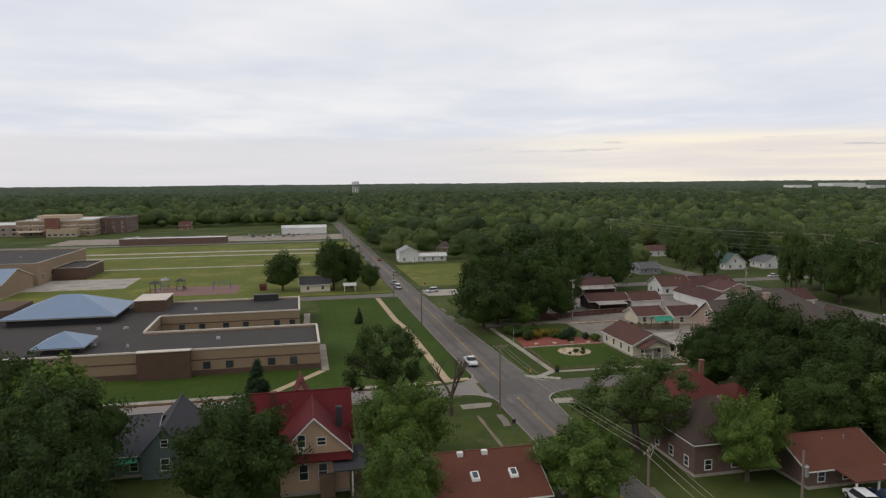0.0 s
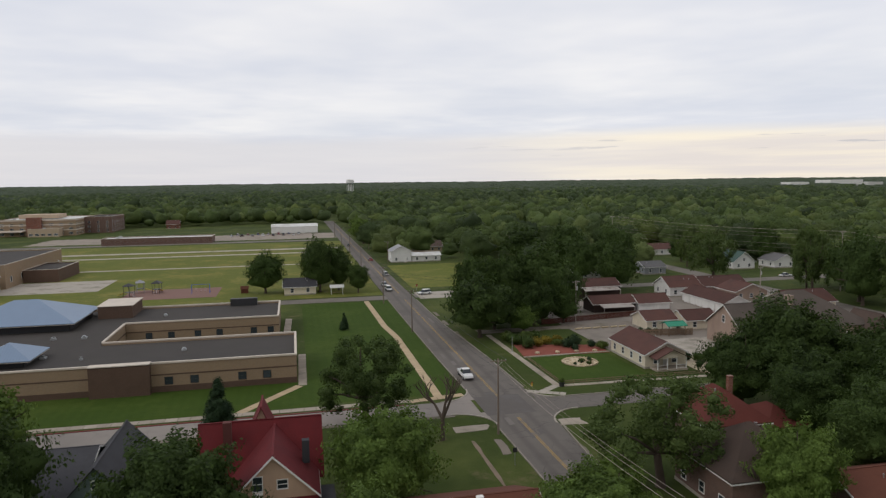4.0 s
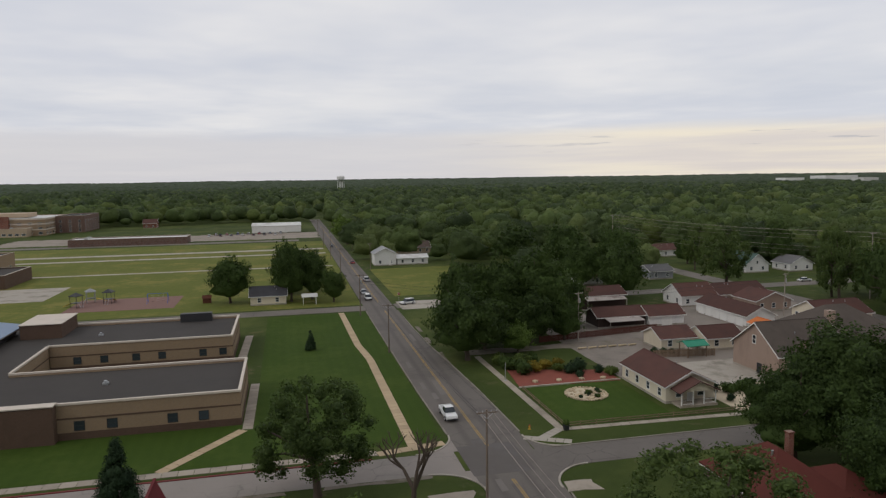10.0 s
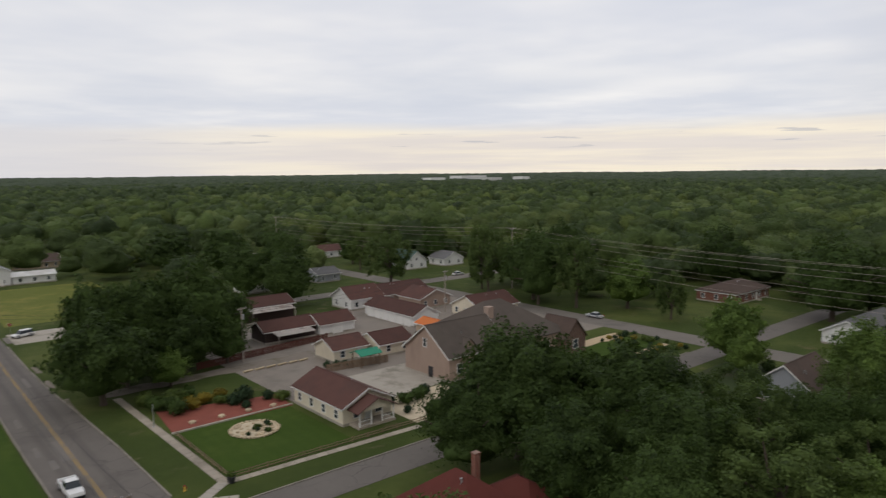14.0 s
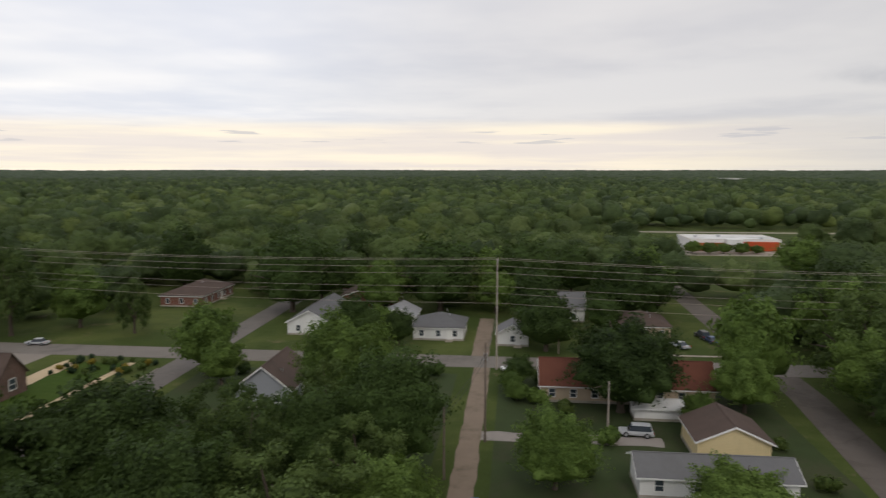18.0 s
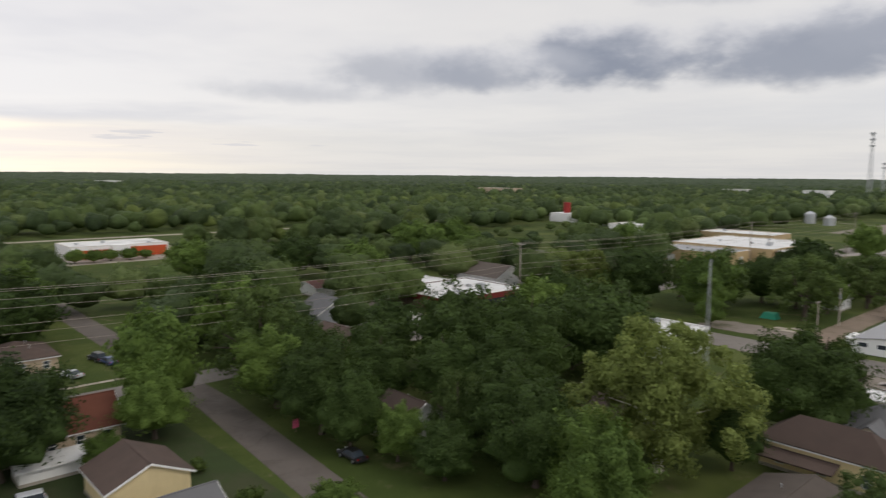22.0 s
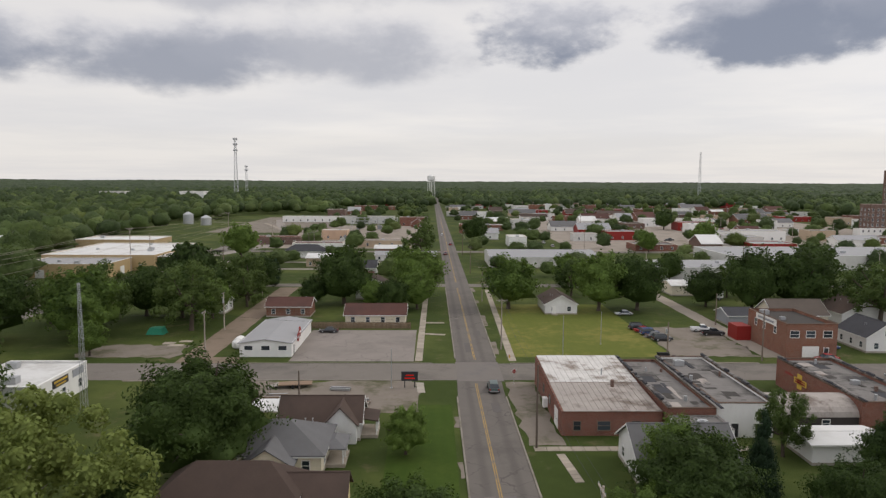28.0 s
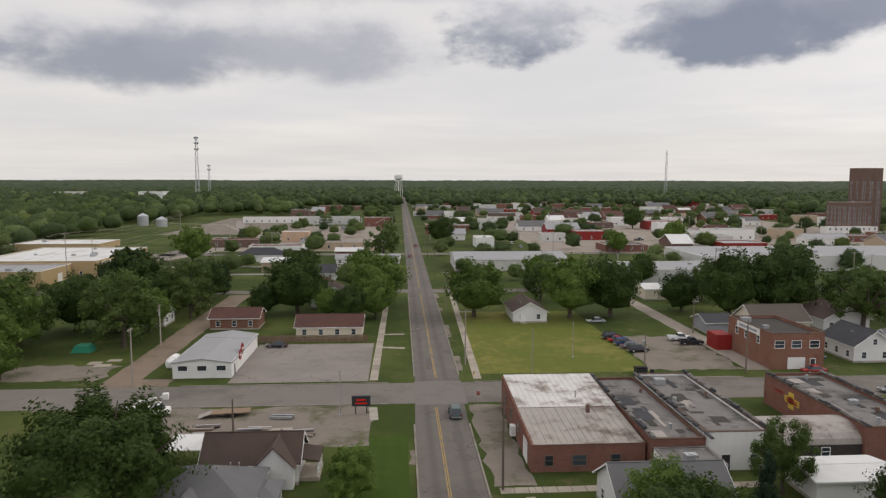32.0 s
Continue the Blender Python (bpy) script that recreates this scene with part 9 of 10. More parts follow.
pole(-44.0, -101.6, 6.8, "short wooden pole with lamp on the gravel", 0, 0, None, True)
pole(-66.5, -130, 8.5, "dark wooden pole beside the alley", 0)
pole(55.1, -93.9, 10.6, "wooden pole with crossarm beside the white shop", 1, 90, POLEGREY)
pole(60.0, -123.5, 9.6, "wooden pole with transformers in the alley", 2, 90, POLEGREY, True)
pole(61.5, -168.6, 7.4, "wooden pole in the alley", 0, 0, POLEGREY, True)
pole(31.0, -69.0, 5.0, "short wooden post in the gravel yard", 0)
pole(131, -254, 14, "tall wooden pole beside the factory", 0, 0, POLEGREY)
pole(92, -230, 11, "wooden pole beyond the trees", 1)
pole(70, -300, 11, "wooden pole beyond the trees", 1)
pole(-120, -232, 11, "wooden pole beside the long warehouse", 0)
pole(-160, -236, 11, "wooden pole beside the long warehouse", 0)
wires("south_wires", [(-6.6, -10.6, 11.0), (-6.6, -47.2, 11.5), (-7.4, -104, 11.1), (-7.6, -165, 10.8), (-7.6, -230, 10.8), (-7.6, -300, 10.8)], ((0.5, 0, 0), (-0.5, 0, 0)), 0.9, "two thin cables along the main street", 0.014)
wires("lot_wires", [(115.8, -66, 12.0), (85.9, -100, 10), (55.1, -93.9, 10.2), (15, -93.5, 9.0), (-7.4, -104, 9.8)], ((0, 0, 0),), 1.1, "single thin cable across the parking lot", 0.014)


def metal_pole(x, y, h, label, lamp=False):
    ob = thing("metal_pole", label, "pole", pose(x, y, 0), "metal poles")
    part("shaft", Mesh().tube((0, 0, -0.2), (0, 0, h), 0.09, 0.06, 10), STEEL, ob)
    part("base_plate", Mesh().box(-0.22, 0.22, -0.22, 0.22, 0, 0.06), STEEL, ob)
    if lamp:
        part("arm", Mesh().tube((0, 0, h - 0.1), (1.6, 0, h + 0.2), 0.04, 0.04, 6), STEEL, ob)
        part("lamp_head", Mesh().box(1.4, 2.1, -0.12, 0.12, h + 0.12, h + 0.28), STEEL, ob)
    else:
        part("ball_cap", Mesh().ball((0, 0, h + 0.05), 0.09), STEEL, ob)


metal_pole(-19.6, -95.6, 9.2, "pale metal flagpole on the lawn")
metal_pole(-31.0, -109, 7.5, "thin metal pole on the lawn")
metal_pole(15.5, -75.4, 7.2, "pale metal flagpole beside the red sign")
metal_pole(11.6, 165, 3.4, "short metal lamp post beside the garden")


def lattice_mast(x, y, h, w, label, platforms=()):
    ob = thing("lattice_mast", label, "mast", pose(x, y, 0))
    for sx, sy in ((-1, -1), (1, -1), (1, 1), (-1, 1)):
        part("leg", Mesh().tube((sx * w, sy * w, 0), (sx * w * 0.35, sy * w * 0.35, h), 0.11 * w, 0.07 * w, 5), STEEL, ob)
    b = Mesh()
    n = max(6, int(h / (3.2 * w)))
    for i in range(n):
        z0, z1 = h * i / n, h * (i + 1) / n
        k0, k1 = w * (1 - 0.65 * i / n), w * (1 - 0.65 * (i + 1) / n)
        for p, q in (((-1, -1), (1, -1)), ((1, -1), (1, 1)), ((1, 1), (-1, 1)), ((-1, 1), (-1, -1))):
            b.tube((p[0] * k0, p[1] * k0, z0), (q[0] * k1, q[1] * k1, z1), 0.045 * w, 0.045 * w, 4)
            b.tube((p[0] * k1, p[1] * k1, z1), (q[0] * k1, q[1] * k1, z1), 0.045 * w, 0.045 * w, 4)
    part("bracing", b, STEEL, ob)
    for z in platforms:
        c = Mesh()
        for i in range(9):
            t = i * 2 * math.pi / 9
            c.box(3.2 * math.cos(t) - 0.5, 3.2 * math.cos(t) + 0.5, 3.2 * math.sin(t) - 0.5, 3.2 * math.sin(t) + 0.5, z - 1.4, z + 1.4)
        c.box(-3, 3, -0.3, 0.3, z - 0.3, z + 0.3).box(-0.3, 0.3, -3, 3, z - 0.3, z + 0.3)
        part("antenna_ring", c, STEEL, ob)


lattice_mast(345, -1150, 108, 3.2, "tall far telecom lattice mast with antenna platforms", (106, 97, 87))
lattice_mast(420, -1500, 68, 2.6, "small far telecom mast", (66, 58))
lattice_mast(-500, -1250, 92, 2.4, "thin far lattice mast over the town", ())
lattice_mast(64.6, -63.0, 21.0, 0.42, "narrow green grey lattice antenna mast", ())


def water_tower(x, y, h, r, label):
    ob = thing("water_tower", label, "water tower", pose(x, y, 0))
    for i in range(6):
        t = i * math.pi / 3
        part("leg", Mesh().tube((r * 0.95 * math.cos(t), r * 0.95 * math.sin(t), 0), (r * 0.8 * math.cos(t), r * 0.8 * math.sin(t), h * 0.72), 0.55, 0.5, 8), WHITE, ob)
    part("riser", Mesh().tube((0, 0, 0), (0, 0, h * 0.72), 1.2, 1.2, 12), WHITE, ob)
    b = Mesh()
    prof = [(0.25, 0.72), (0.8, 0.75), (1.0, 0.80), (1.0, 0.93), (0.75, 0.98), (0.1, 1.0)]
    for (ra, za), (rb, zb) in zip(prof, prof[1:]):
        b.tube((0, 0, za * h), (0, 0, zb * h), ra * r, rb * r, 24)
    part("tank", b, WHITE, ob)
    part("walkway", Mesh().tube((0, 0, 0.765 * h), (0, 0, 0.775 * h), r * 1.12, r * 1.12, 24), STEEL, ob)


water_tower(109, 1780, 45, 9.5, "white far water tower on legs above the trees")
water_tower(8, -1420, 49, 8.5, "white far water tower at the end of the street")
ob = thing("red_tank", "red cylindrical roof tank on a white plant", "tank", pose(345, -386, 0))
part("tank", Mesh().tube((0, 0, 7), (0, 0, 15.5), 2.9, 2.9, 18), RED, ob)
part("plant", Mesh().box(-10, 10, -9, 9, 0, 7), WHITE, ob)
flat_building("white plant with long low roof", 300, 334, -420, -372, 5, METALWALL, R_WHITE, units=4, name="plant", category="factory")
flat_building("white long plant building", 215, 262, -352, -322, 6, WHITE, R_WHITE, units=3, name="plant", category="factory")
flat_building("tan far store building", 520, 570, -420, -380, 7, STUCCO_TAN, R_WHITE, units=2, name="store", category="store")

# ---------------------------------------------------------------- signs and street furniture
ob = thing("message_board", "black message board with glowing red text on two posts", "sign", pose(12.2, -75.6, 0))
for x in (-0.9, 0.9):
    part("post", Mesh().box(x - 0.08, x + 0.08, -0.08, 0.08, 0, 1.3), DARKMETAL, ob)
part("case", Mesh().box(-1.5, 1.5, -0.2, 0.2, 1.3, 2.9), DARKMETAL, ob)
DISPLAY = lamp_mat("red display", (1.0, 0.03, 0.02), 0.3)
part("display_row", Mesh().box(-0.95, 0.95, 0.2, 0.225, 1.7, 1.92), DISPLAY, ob, "glowing red display row")
part("display_row", Mesh().box(-0.75, 0.75, 0.2, 0.225, 2.25, 2.47), DISPLAY, ob, "glowing red display row")
part("trim", Mesh().box(-1.55, 1.55, -0.22, 0.22, 2.9, 3.0), DARKMETAL, ob)


def stop_sign(x, y, rz):
    ob = thing("stop_sign", "red octagonal stop sign on a steel post", "road sign", pose(x, y, 0, 0, 0, rz), "stop signs")
    part("post", Mesh().box(-0.03, 0.03, -0.03, 0.03, -0.1, 2.9), STEEL, ob)
    ring = lambda r, y: [(r * math.cos(math.pi / 8 + i * math.pi / 4), y, 2.6 + r * math.sin(math.pi / 8 + i * math.pi / 4)) for i in range(8)]  # noqa: E731
    part("rim", Mesh().hull(ring(0.42, -0.05), ring(0.42, -0.032)), WHITE, ob)
    part("plate", Mesh().hull(ring(0.385, -0.062), ring(0.385, -0.05)), RED, ob)
    cu = bpy.data.curves.new("stop_text", "FONT")
    cu.body, cu.size, cu.align_x, cu.align_y, cu.extrude = "STOP", 0.26, "CENTER", "CENTER", 0.003
    tmp = bpy.data.objects.new("stop_text", cu)
    me = bpy.data.meshes.new_from_object(tmp)
    bpy.data.objects.remove(tmp)
    me.materials.append(WHITE)
    t = part("lettering", me, None, ob)
    t.matrix_basis = pose(0, -0.066, 2.6, 90)


stop_sign(-7.0, -77.2, 180)
stop_sign(5.6, 251.0, 0)
ob = thing("street_sign", "small dark sign board on a thin post", "road sign", pose(-6.8, 107.5, 0))
part("post", Mesh().box(-0.04, 0.04, -0.04, 0.04, -0.1, 2.3), STEEL, ob)
part("plate", Mesh().box(-0.3, 0.3, -0.06, -0.04, 1.75, 2.4), DARKMETAL, ob)


def hydrant(x, y):
    ob = thing("fire_hydrant", "small yellow and red fire hydrant on the grass", "fire hydrant", pose(x, y, 0))
    part("barrel", Mesh().tube((0, 0, -0.1), (0, 0, 0.62), 0.13, 0.12, 10).tube((0, 0, 0.0), (0, 0, 0.06), 0.2, 0.2, 10), SIGNYEL, ob)
    part("bonnet", Mesh().ball((0, 0, 0.64), 0.14), RED, ob)
    part("nozzle", Mesh().tube((-0.24, 0, 0.42), (0.24, 0, 0.42), 0.06, 0.06, 8), RED, ob)


hydrant(7.4, 140.5)
hydrant(-8.4, -96.5)
for x, y, lab in ((12.6, 138.9, "dark round planter at the garden corner"),):
    ob = thing("planter", lab, "planter", pose(x, y, 0))
    part("pot", Mesh().tube((0, 0, 0), (0, 0, 0.8), 0.42, 0.55, 12), DARKMETAL, ob)
    part("plant", crown_mesh("plant", nprng, [(0, 0, 1.0)], [0.5], 90, 0.16, L_SHRUB), None, ob)
ob = thing("waste_container", "black steel waste container beside the brick wall", "waste container", pose(-41.0, -95.5, 0, 0, 0, 5))
part("bin", Mesh().hull([(-1.0, -0.7, 0.15), (1.0, -0.7, 0.15), (1.0, 0.7, 0.15), (-1.0, 0.7, 0.15)], [(-1.1, -0.85, 1.3), (1.1, -0.85, 1.3), (1.1, 0.85, 1.3), (-1.1, 0.85, 1.3)]), DARKMETAL, ob)
part("lid", Mesh().slab([(-1.15, -0.9, 1.35), (1.15, -0.9, 1.35), (1.15, 0.9, 1.55), (-1.15, 0.9, 1.55)], 0.06), RUBBER, ob)
for x, y in ((-43.0, -94.8),):
    ob = thing("waste_bin", "dark wheeled waste bin", "waste bin", pose(x, y, 0))
    part("body", Mesh().hull([(-0.25, -0.25, 0.05), (0.25, -0.25, 0.05), (0.25, 0.25, 0.05), (-0.25, 0.25, 0.05)], [(-0.32, -0.35, 1.0), (0.32, -0.35, 1.0), (0.32, 0.35, 1.0), (-0.32, 0.35, 1.0)]), DARKMETAL, ob)
    part("lid", Mesh().slab([(-0.34, -0.37, 1.03), (0.34, -0.37, 1.03), (0.34, 0.37, 1.1), (-0.34, 0.37, 1.1)], 0.04), RUBBER, ob)
ob = thing("pink_cloth", "bright pink cloth hung on a short post", "cloth", pose(86.6, 24.6 - 9.0, 0))
part("post", Mesh().box(-0.04, 0.04, -0.04, 0.04, -0.1, 1.9), WOOD, ob)
part("cloth", Mesh().hull([(-0.1, -0.5, 0.7), (0.1, -0.5, 0.75), (0.12, 0.5, 0.7), (-0.12, 0.5, 0.6)], [(-0.05, -0.45, 1.9), (0.05, -0.45, 1.9), (0.05, 0.45, 1.9), (-0.05, 0.45, 1.9)]), PINK, ob)

# ---------------------------------------------------------------- garden with stone ring, beds and shrubs
ob = thing("stone_ring", "round bed of tan stones with small shrubs", "flower bed", pose(22.6, 153.6, 0))
part("gravel_bed", Mesh().tube((0, 0, -0.05), (0, 0, 0.12), 3.6, 3.4, 28), surface("pale garden gravel", (0.50, 0.42, 0.30), 0.95, 0.3, 0.8, 6, 0.4), ob)
rng = random.Random(77)
stone = [Mesh().ball((0, 0, 0), 0.32, 0.7, 0.25, random.Random(s)).data("stone", ROCK) for s in range(4)]
for i in range(34):
    a = i * 2 * math.pi / 34
    part("stone", stone[i % 4], None, ob, at=pose(3.5 * math.cos(a), 3.5 * math.sin(a), 0.15, 0, 0, rng.uniform(0, 360)))
for i in range(46):
    a, d = rng.uniform(0, 6.28), 3.0 * math.sqrt(rng.random())
    part("stone", stone[i % 4], None, ob, at=pose(d * math.cos(a), d * math.sin(a), 0.16, 0, 0, rng.uniform(0, 360)))
SHRUBS = [crown_mesh("shrub", nprng, [(nprng.uniform(-0.35, 0.35), nprng.uniform(-0.35, 0.35), nprng.uniform(0.35, 0.7)) for _ in range(5)], [0.45] * 5, 420, 0.11, m) for m in (L_SHRUB, L_CEDAR, L_OAK, L_MAPLE)]
YELLOWSHRUB = crown_mesh("shrub", nprng, [(0, 0, 0.5), (0.3, 0.2, 0.6), (-0.3, 0.1, 0.5)], [0.5, 0.4, 0.4], 380, 0.11, foliage("yellow shrub leaves", (0.07, 0.06, 0.01), (0.24, 0.19, 0.03)))
for i in range(9):
    a, d = rng.uniform(0, 6.28), 2.6 * math.sqrt(rng.random())
    part("shrub", SHRUBS[i % 3], None, ob, at=pose(d * math.cos(a), d * math.sin(a), 0.05) @ Matrix.Scale(rng.uniform(0.45, 0.8), 4))
solid("mulch_bed", Mesh().hull([(12.8, 160.2, -0.05), (32.2, 159.6, -0.05), (32.4, 166.6, -0.05), (14.0, 171.5, -0.05)], [(12.8, 160.2, 0.07), (32.2, 159.6, 0.07), (32.4, 166.6, 0.07), (14.0, 171.5, 0.07)]), MULCH, "bed of red brown mulch behind the lawn", "flower bed", kind="structure")
solid("bed_edging", Mesh().box(12.6, 32.4, 159.9, 160.3, -0.05, 0.2), KERB, "pale edging along the mulch bed", "edging", kind="structure")
solid("stone_border", Mesh().box(42.5, 58, 139.5, 151.6, -0.05, 0.05), surface("pale garden gravel", (0.50, 0.42, 0.30)), "tan gravel bed beside the patio", "flower bed", kind="structure")


def shrub(x, y, s, kind=0, label="rounded green garden shrub"):
    me = YELLOWSHRUB if kind == 9 else SHRUBS[kind]
    ob = new("shrub", me)
    ob.matrix_basis = pose(x, y, 0, 0, 0, random.uniform(0, 360)) @ Matrix.Diagonal((s, s, s * 0.95, 1))
    return tagged(ob, label, "shrub", "garden shrubs")


for x, y, s, k in ((16, 168, 2.6, 2), (19, 169, 2.2, 9), (14.5, 172, 2.4, 2), (17.5, 173, 2.6, 0), (21.5, 170.5, 2.0, 9), (23.5, 168, 1.6, 0), (25.0, 166.4, 1.8, 1), (27.2, 167.2, 2.4, 1), (30.5, 165.2, 1.5, 1), (32.0, 163.2, 1.7, 0), (24.6, 171.5, 1.8, 9), (28.6, 170, 1.4, 0), (20.3, 174.5, 2.2, 2),
                   (13.8, 176, 2.2, 0), (25.8, 163.6, 1.2, 1), (44.5, 149.5, 1.6, 1), (46.5, 147.5, 1.9, 2), (49.5, 148.2, 2.0, 2), (52, 149.6, 1.6, 1), (44.2, 144, 1.2, 1), (48, 175, 1.3, 1), (49.6, 174.2, 1.3, 1), (51.2, 173.5, 1.2, 1)):
    shrub(x, y, s, k, "yellow flowering garden shrub" if k == 9 else "rounded green garden shrub")
rng = random.Random(5)
for i in range(30):
    x, y = rng.uniform(104, 115.5), rng.uniform(133.8, 152)
    shrub(x, y, rng.uniform(0.7, 1.3), rng.choice((0, 1, 9)), "small shrub in the stone border")
for i in range(26):
    x, y = rng.choice((rng.uniform(60, 112), rng.uniform(16, 60))), rng.uniform(76, 122)
    if free(x, y, 2):
        shrub(x, y, rng.uniform(1.2, 2.4), rng.choice((0, 2, 3)), "wild green shrub between the houses")
for i in range(60):
    x, y = rng.uniform(56, 114), rng.uniform(-76, 66)
    if free(x, y, 2):
        shrub(x, y, rng.uniform(1.2, 2.6), rng.choice((0, 2, 3)), "wild green shrub between the houses")
for i, (x, y) in enumerate(((16.5, 162.5), (21, 162.2), (25.4, 161.8), (29.5, 161.4))):
    ob = thing("garden_boulder", "pale boulder in the mulch bed", "boulder", pose(x, y, 0.2), "garden boulders")
    part("stone", Mesh().ball((0, 0, 0), 0.6, 0.6, 0.2, random.Random(i)), ROCK, ob)
ob = thing("stacked_logs", "row of pale logs beside the lane", "logs", pose(41, 182.6, 0))
for i in range(6):
    part("log", Mesh().tube((i * 2.4 - 7, 0, 0.25), (i * 2.4 - 5, 0.3, 0.25), 0.22, 0.2, 8), ROCK, ob)

# ---------------------------------------------------------------- playground
def play_frame(x, y, rz, colour, label):
    ob = thing("climbing_frame", label, "playground equipment", pose(x, y, 0.05, 0, 0, rz))
    for sx in (-1.2, 1.2):
        for sy in (-1.2, 1.2):
            part("post", Mesh().tube((sx, sy, 0), (sx, sy, 3.6), 0.07, 0.07, 8), colour, ob)
    part("deck", Mesh().box(-1.25, 1.25, -1.25, 1.25, 1.4, 1.5), DARKMETAL, ob)
    part("roof", hip_roof(-1.4, 1.4, -1.4, 1.4, 3.5, 4.6, 0.1), colour, ob)
    part("slide", Mesh().slab([(1.25, -0.5, 1.5), (4.6, -0.5, 0.25), (4.6, 0.5, 0.25), (1.25, 0.5, 1.5)], 0.08), SIGNYEL, ob)
    part("ladder", Mesh().tube((-1.25, -0.4, 1.5), (-2.2, -0.4, 0), 0.05, 0.05, 6).tube((-1.25, 0.4, 1.5), (-2.2, 0.4, 0), 0.05, 0.05, 6), STEEL, ob)


play_frame(-88, 279, 20, SIDING_GREY, "grey climbing frame with slide on the playground")
play_frame(-82, 276, 80, DARKMETAL, "dark climbing frame with slide on the playground")
play_frame(-90, 271, 150, DARKMETAL, "dark climbing frame with slide on the playground")
ob = thing("swing_set", "blue steel swing set on the playground", "playground equipment", pose(-67, 272, 0.05))
for x in (-3, 3):
    part("frame_leg", Mesh().tube((x, -1.4, 0), (x, 0, 3), 0.06, 0.06, 8).tube((x, 1.4, 0), (x, 0, 3), 0.06, 0.06, 8), BLUE, ob)
part("top_bar", Mesh().tube((-3, 0, 3), (3, 0, 3), 0.06, 0.06, 8), BLUE, ob)
for x in (-1.5, 0, 1.5):
    s = part("swing_seat", Mesh().box(x - 0.25, x + 0.25, -0.1, 0.1, 0.55, 0.6), RUBBER, ob)
    part("chain", Mesh().tube((x - 0.22, 0, 0.6), (x - 0.22, 0, 3), 0.015, 0.015, 4).tube((x + 0.22, 0, 0.6), (x + 0.22, 0, 3), 0.015, 0.015, 4), STEEL, s)
ob = thing("play_house", "small orange brown timber play house", "playground equipment", pose(-52, 268, 0))
part("wall", gable_body(-1.2, 1.2, -1, 1, 1.6, 2.3, "x"), R_ORANGE, ob)
part("roof", gable_roof(-1.2, 1.2, -1, 1, 1.6, 2.3, "x", 0.2, 0.08), R_ORANGE, ob)

# ---------------------------------------------------------------- stored goods in the gravel yard
rng = random.Random(13)
for i in range(9):
    x, y = 20 + rng.uniform(-1, 18), -70 + rng.uniform(-6, 5)
    ob = thing("lumber_stack", rng.choice(("stack of weathered planks on the gravel", "stack of pale boards on the gravel")), "lumber", pose(x, y, 0.02, 0, 0, rng.uniform(-15, 15)), "stored goods")
    for j in range(4):
        part("plank", Mesh().box(-1.8, 1.8, -0.6 + j * 0.3, -0.34 + j * 0.3, 0.1, 0.3 + 0.1 * (i % 3)), rng.choice((WOOD, POLEGREY, DARKMETAL, STEEL)), ob)
    part("bearer", Mesh().box(-1.2, -1.0, -0.6, 0.6, 0, 0.1).box(1.0, 1.2, -0.6, 0.6, 0, 0.1), WOOD, ob)
ob = thing("flatbed_trailer", "flatbed trailer with rusty ramps on the gravel", "trailer", pose(33, -76, 0.02, 0, 0, 8))
part("bed", Mesh().box(-3, 3, -1.1, 1.1, 0.6, 0.75), WOOD, ob)
part("ramp", Mesh().slab([(3, -1.0, 0.75), (5, -1.0, 0.1), (5, 1.0, 0.1), (3, 1.0, 0.75)], 0.06), R_RUSTMETAL, ob)
for sy in (-1.15, 1.15):
    part("tyre", Mesh().tube((-0.6, sy - 0.1, 0.35), (-0.6, sy + 0.1, 0.35), 0.35, 0.35, 12), RUBBER, ob)
    part("tyre", Mesh().tube((0.4, sy - 0.1, 0.35), (0.4, sy + 0.1, 0.35), 0.35, 0.35, 12), RUBBER, ob)
solid("blue_tarpaulin", Mesh().hull([(44.5, -71, 0), (46.5, -71.4, 0), (46.2, -69.6, 0), (44.6, -69.4, 0)], [(44.8, -70.8, 0.7), (46.1, -71, 0.8), (45.9, -69.9, 0.6), (44.9, -69.7, 0.7)]), BLUE, "crumpled blue tarpaulin over stored goods", "tarpaulin")
solid("blue_tarpaulin", Mesh().hull([(62.5, 70.6, 0), (64.3, 70.4, 0), (64.5, 72, 0), (62.6, 72.2, 0)], [(62.8, 70.9, 0.6), (64, 70.8, 0.7), (64.2, 71.7, 0.5), (62.9, 71.9, 0.6)]), BLUE, "crumpled blue tarpaulin beside the alley", "tarpaulin")
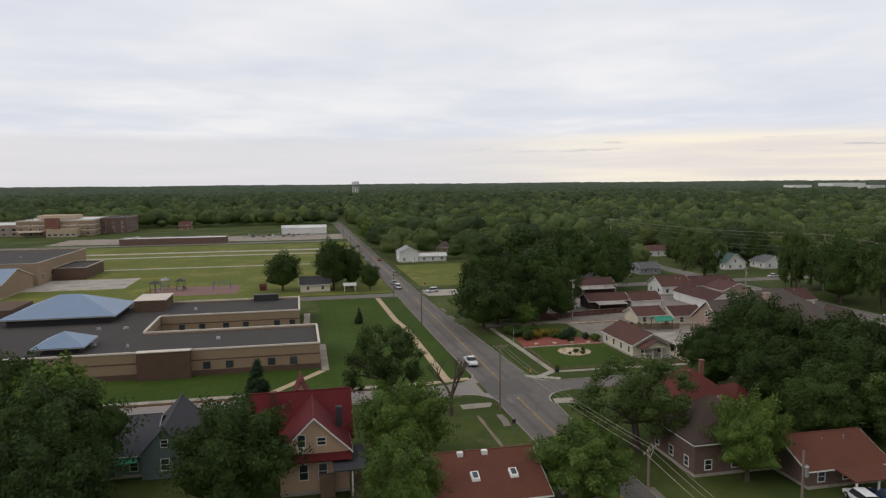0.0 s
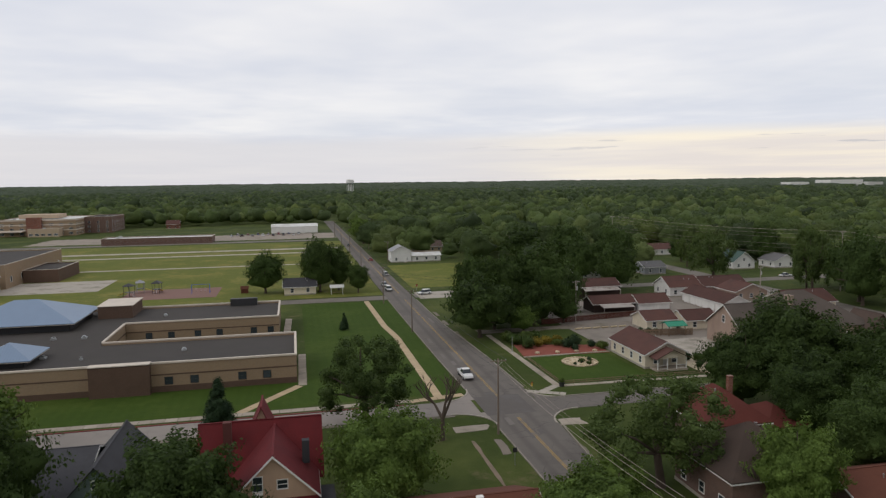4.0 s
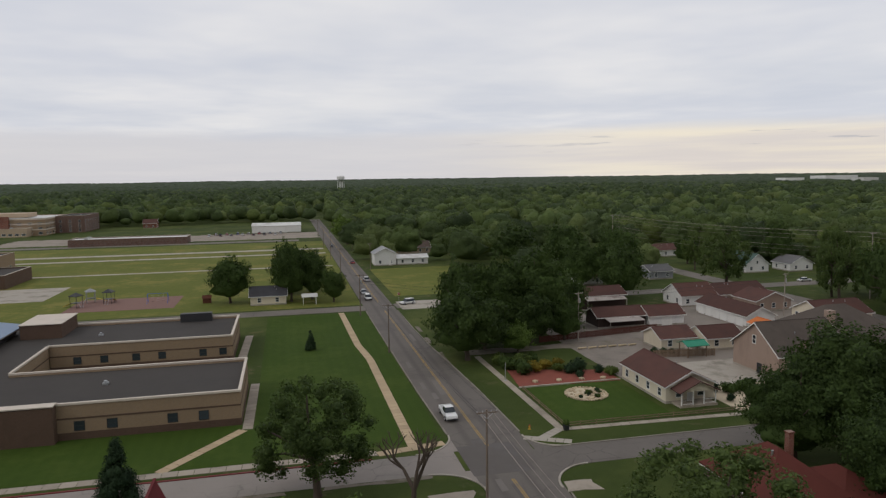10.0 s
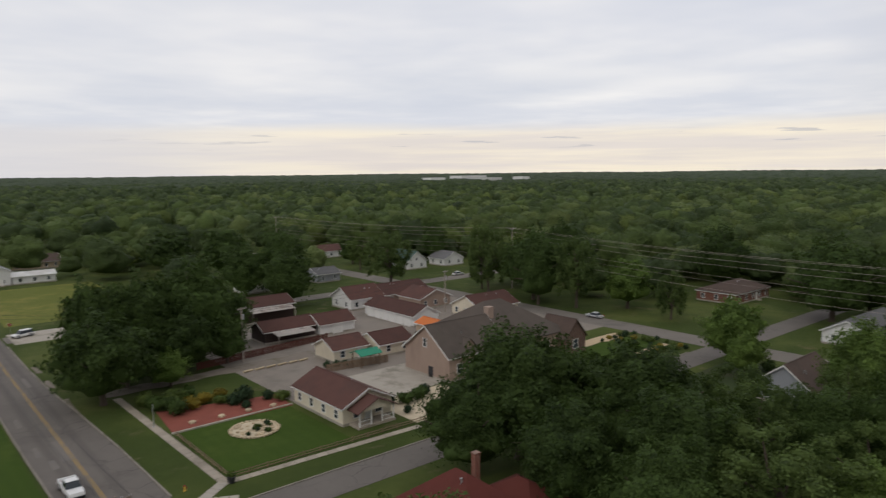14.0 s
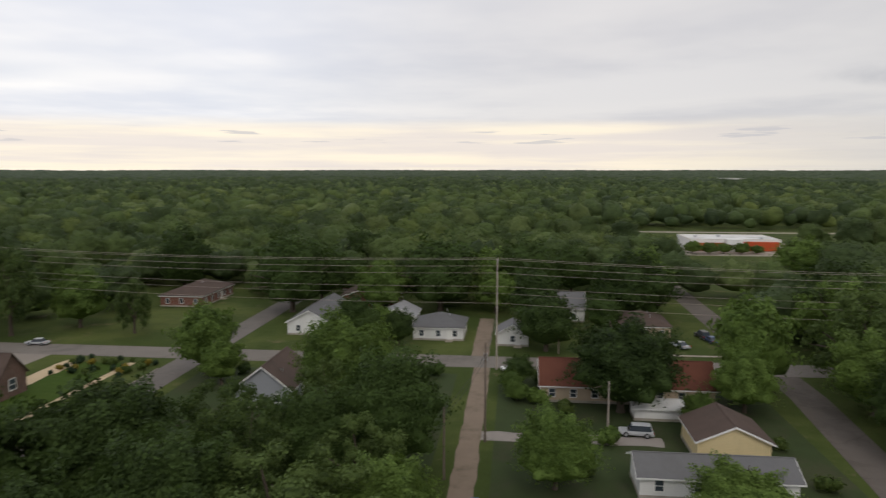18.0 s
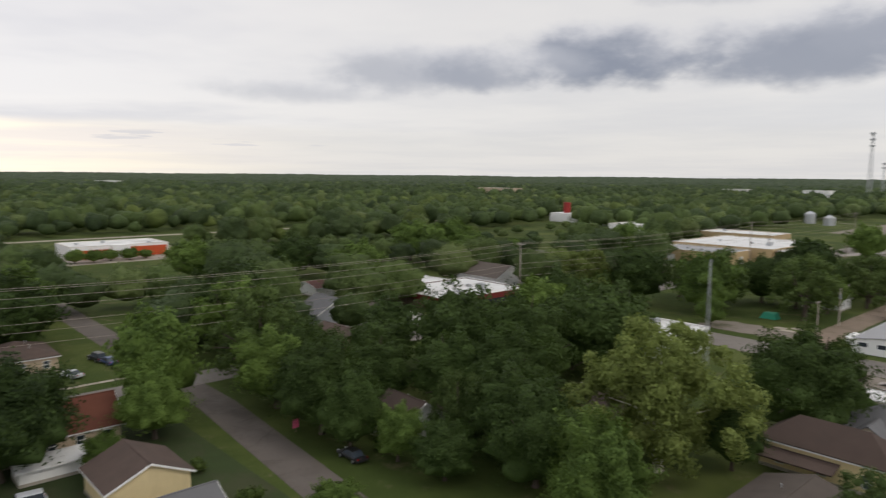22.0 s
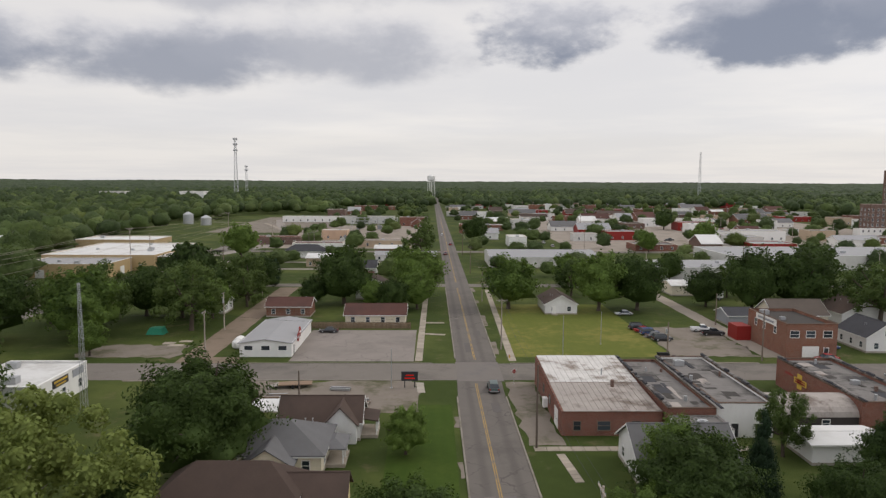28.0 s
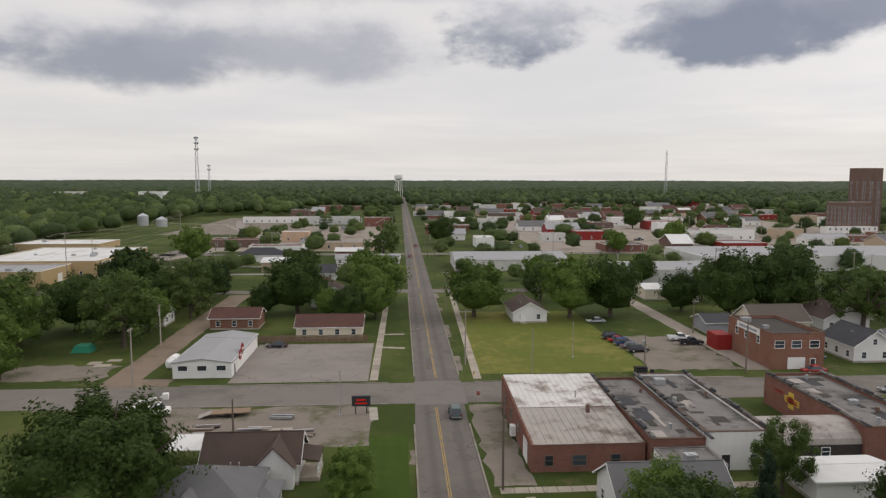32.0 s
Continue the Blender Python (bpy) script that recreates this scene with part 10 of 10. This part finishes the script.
solid("green_tarpaulin", Mesh().hull([(73, -121, 0), (77, -121.5, 0), (77.4, -118, 0), (73.2, -118, 0)], [(73.6, -120.4, 1.7), (76.4, -120.8, 1.5), (76.6, -118.6, 1.6), (73.8, -118.6, 1.4)]), GREENROOF, "green tarpaulin over a boat in the yard", "tarpaulin")

# ---------------------------------------------------------------- large sheds on the horizon
for x, y, w, d, z, wall, lab in ((1359, 1720, 60, 40, 20, WHITE, "white"), (1429, 1534, 45, 40, 20, METALWALL, "grey"), (1500, 1480, 30, 40, 22, WHITE, "white"), (1542, 1761, 110, 60, 24, WHITE, "white"),
                                 (770, -765, 70, 30, 16, STUCCO_TAN, "tan"), (410, -1130, 40, 30, 17, WHITE, "white"), (551, -1147, 40, 30, 16, METALWALL, "grey"), (1718, -450, 60, 50, 15, METALWALL, "grey")):
    flat_building(f"{lab} far industrial shed above the trees", x - w / 2, x + w / 2, y - d / 2, y + d / 2, z + ground_height(math.hypot(x, y)), wall, R_WHITE, sides="", units=2, name="industrial_shed", category="shed", group="far industrial sheds")

# parked cars and poles among the town's lots
rng = random.Random(404)
made = 0
while made < 15:
    x, y = rng.uniform(-250, 110), rng.uniform(-560, -322)
    if abs(x) < 14 or any(abs(x - a) < b / 2 + 4 and abs(y - c) < e / 2 + 4 for a, b, c, e in taken) or x > 15:
        continue
    vehicle(rng.choice(("sedan", "suv", "pickup", "hatch")), rng.choice(("white", "silver", "black", "red", "grey", "blue")), x, y, rng.choice((0, 90, 180, 270)) + rng.uniform(-6, 6), "parked car in a far town lot", "cars in the town lots")
    made += 1
made = 0
while made < 22:
    x, y = rng.uniform(-260, 120), rng.choice((-208, -320, -400, -470)) + rng.uniform(-4, 4)
    if abs(x) < 10 or any(abs(x - a) < b / 2 + 2 and abs(y - c) < e / 2 + 2 for a, b, c, e in taken) or any(x0 - 1 < x < x1 + 1 and y0 - 1 < y < y1 + 1 for x0, x1, y0, y1 in FOOT):
        continue
    pole(x, y, rng.uniform(9.5, 12), "wooden pole with crossarm among town buildings", 1, rng.choice((0, 90)), POLEGREY)
    made += 1
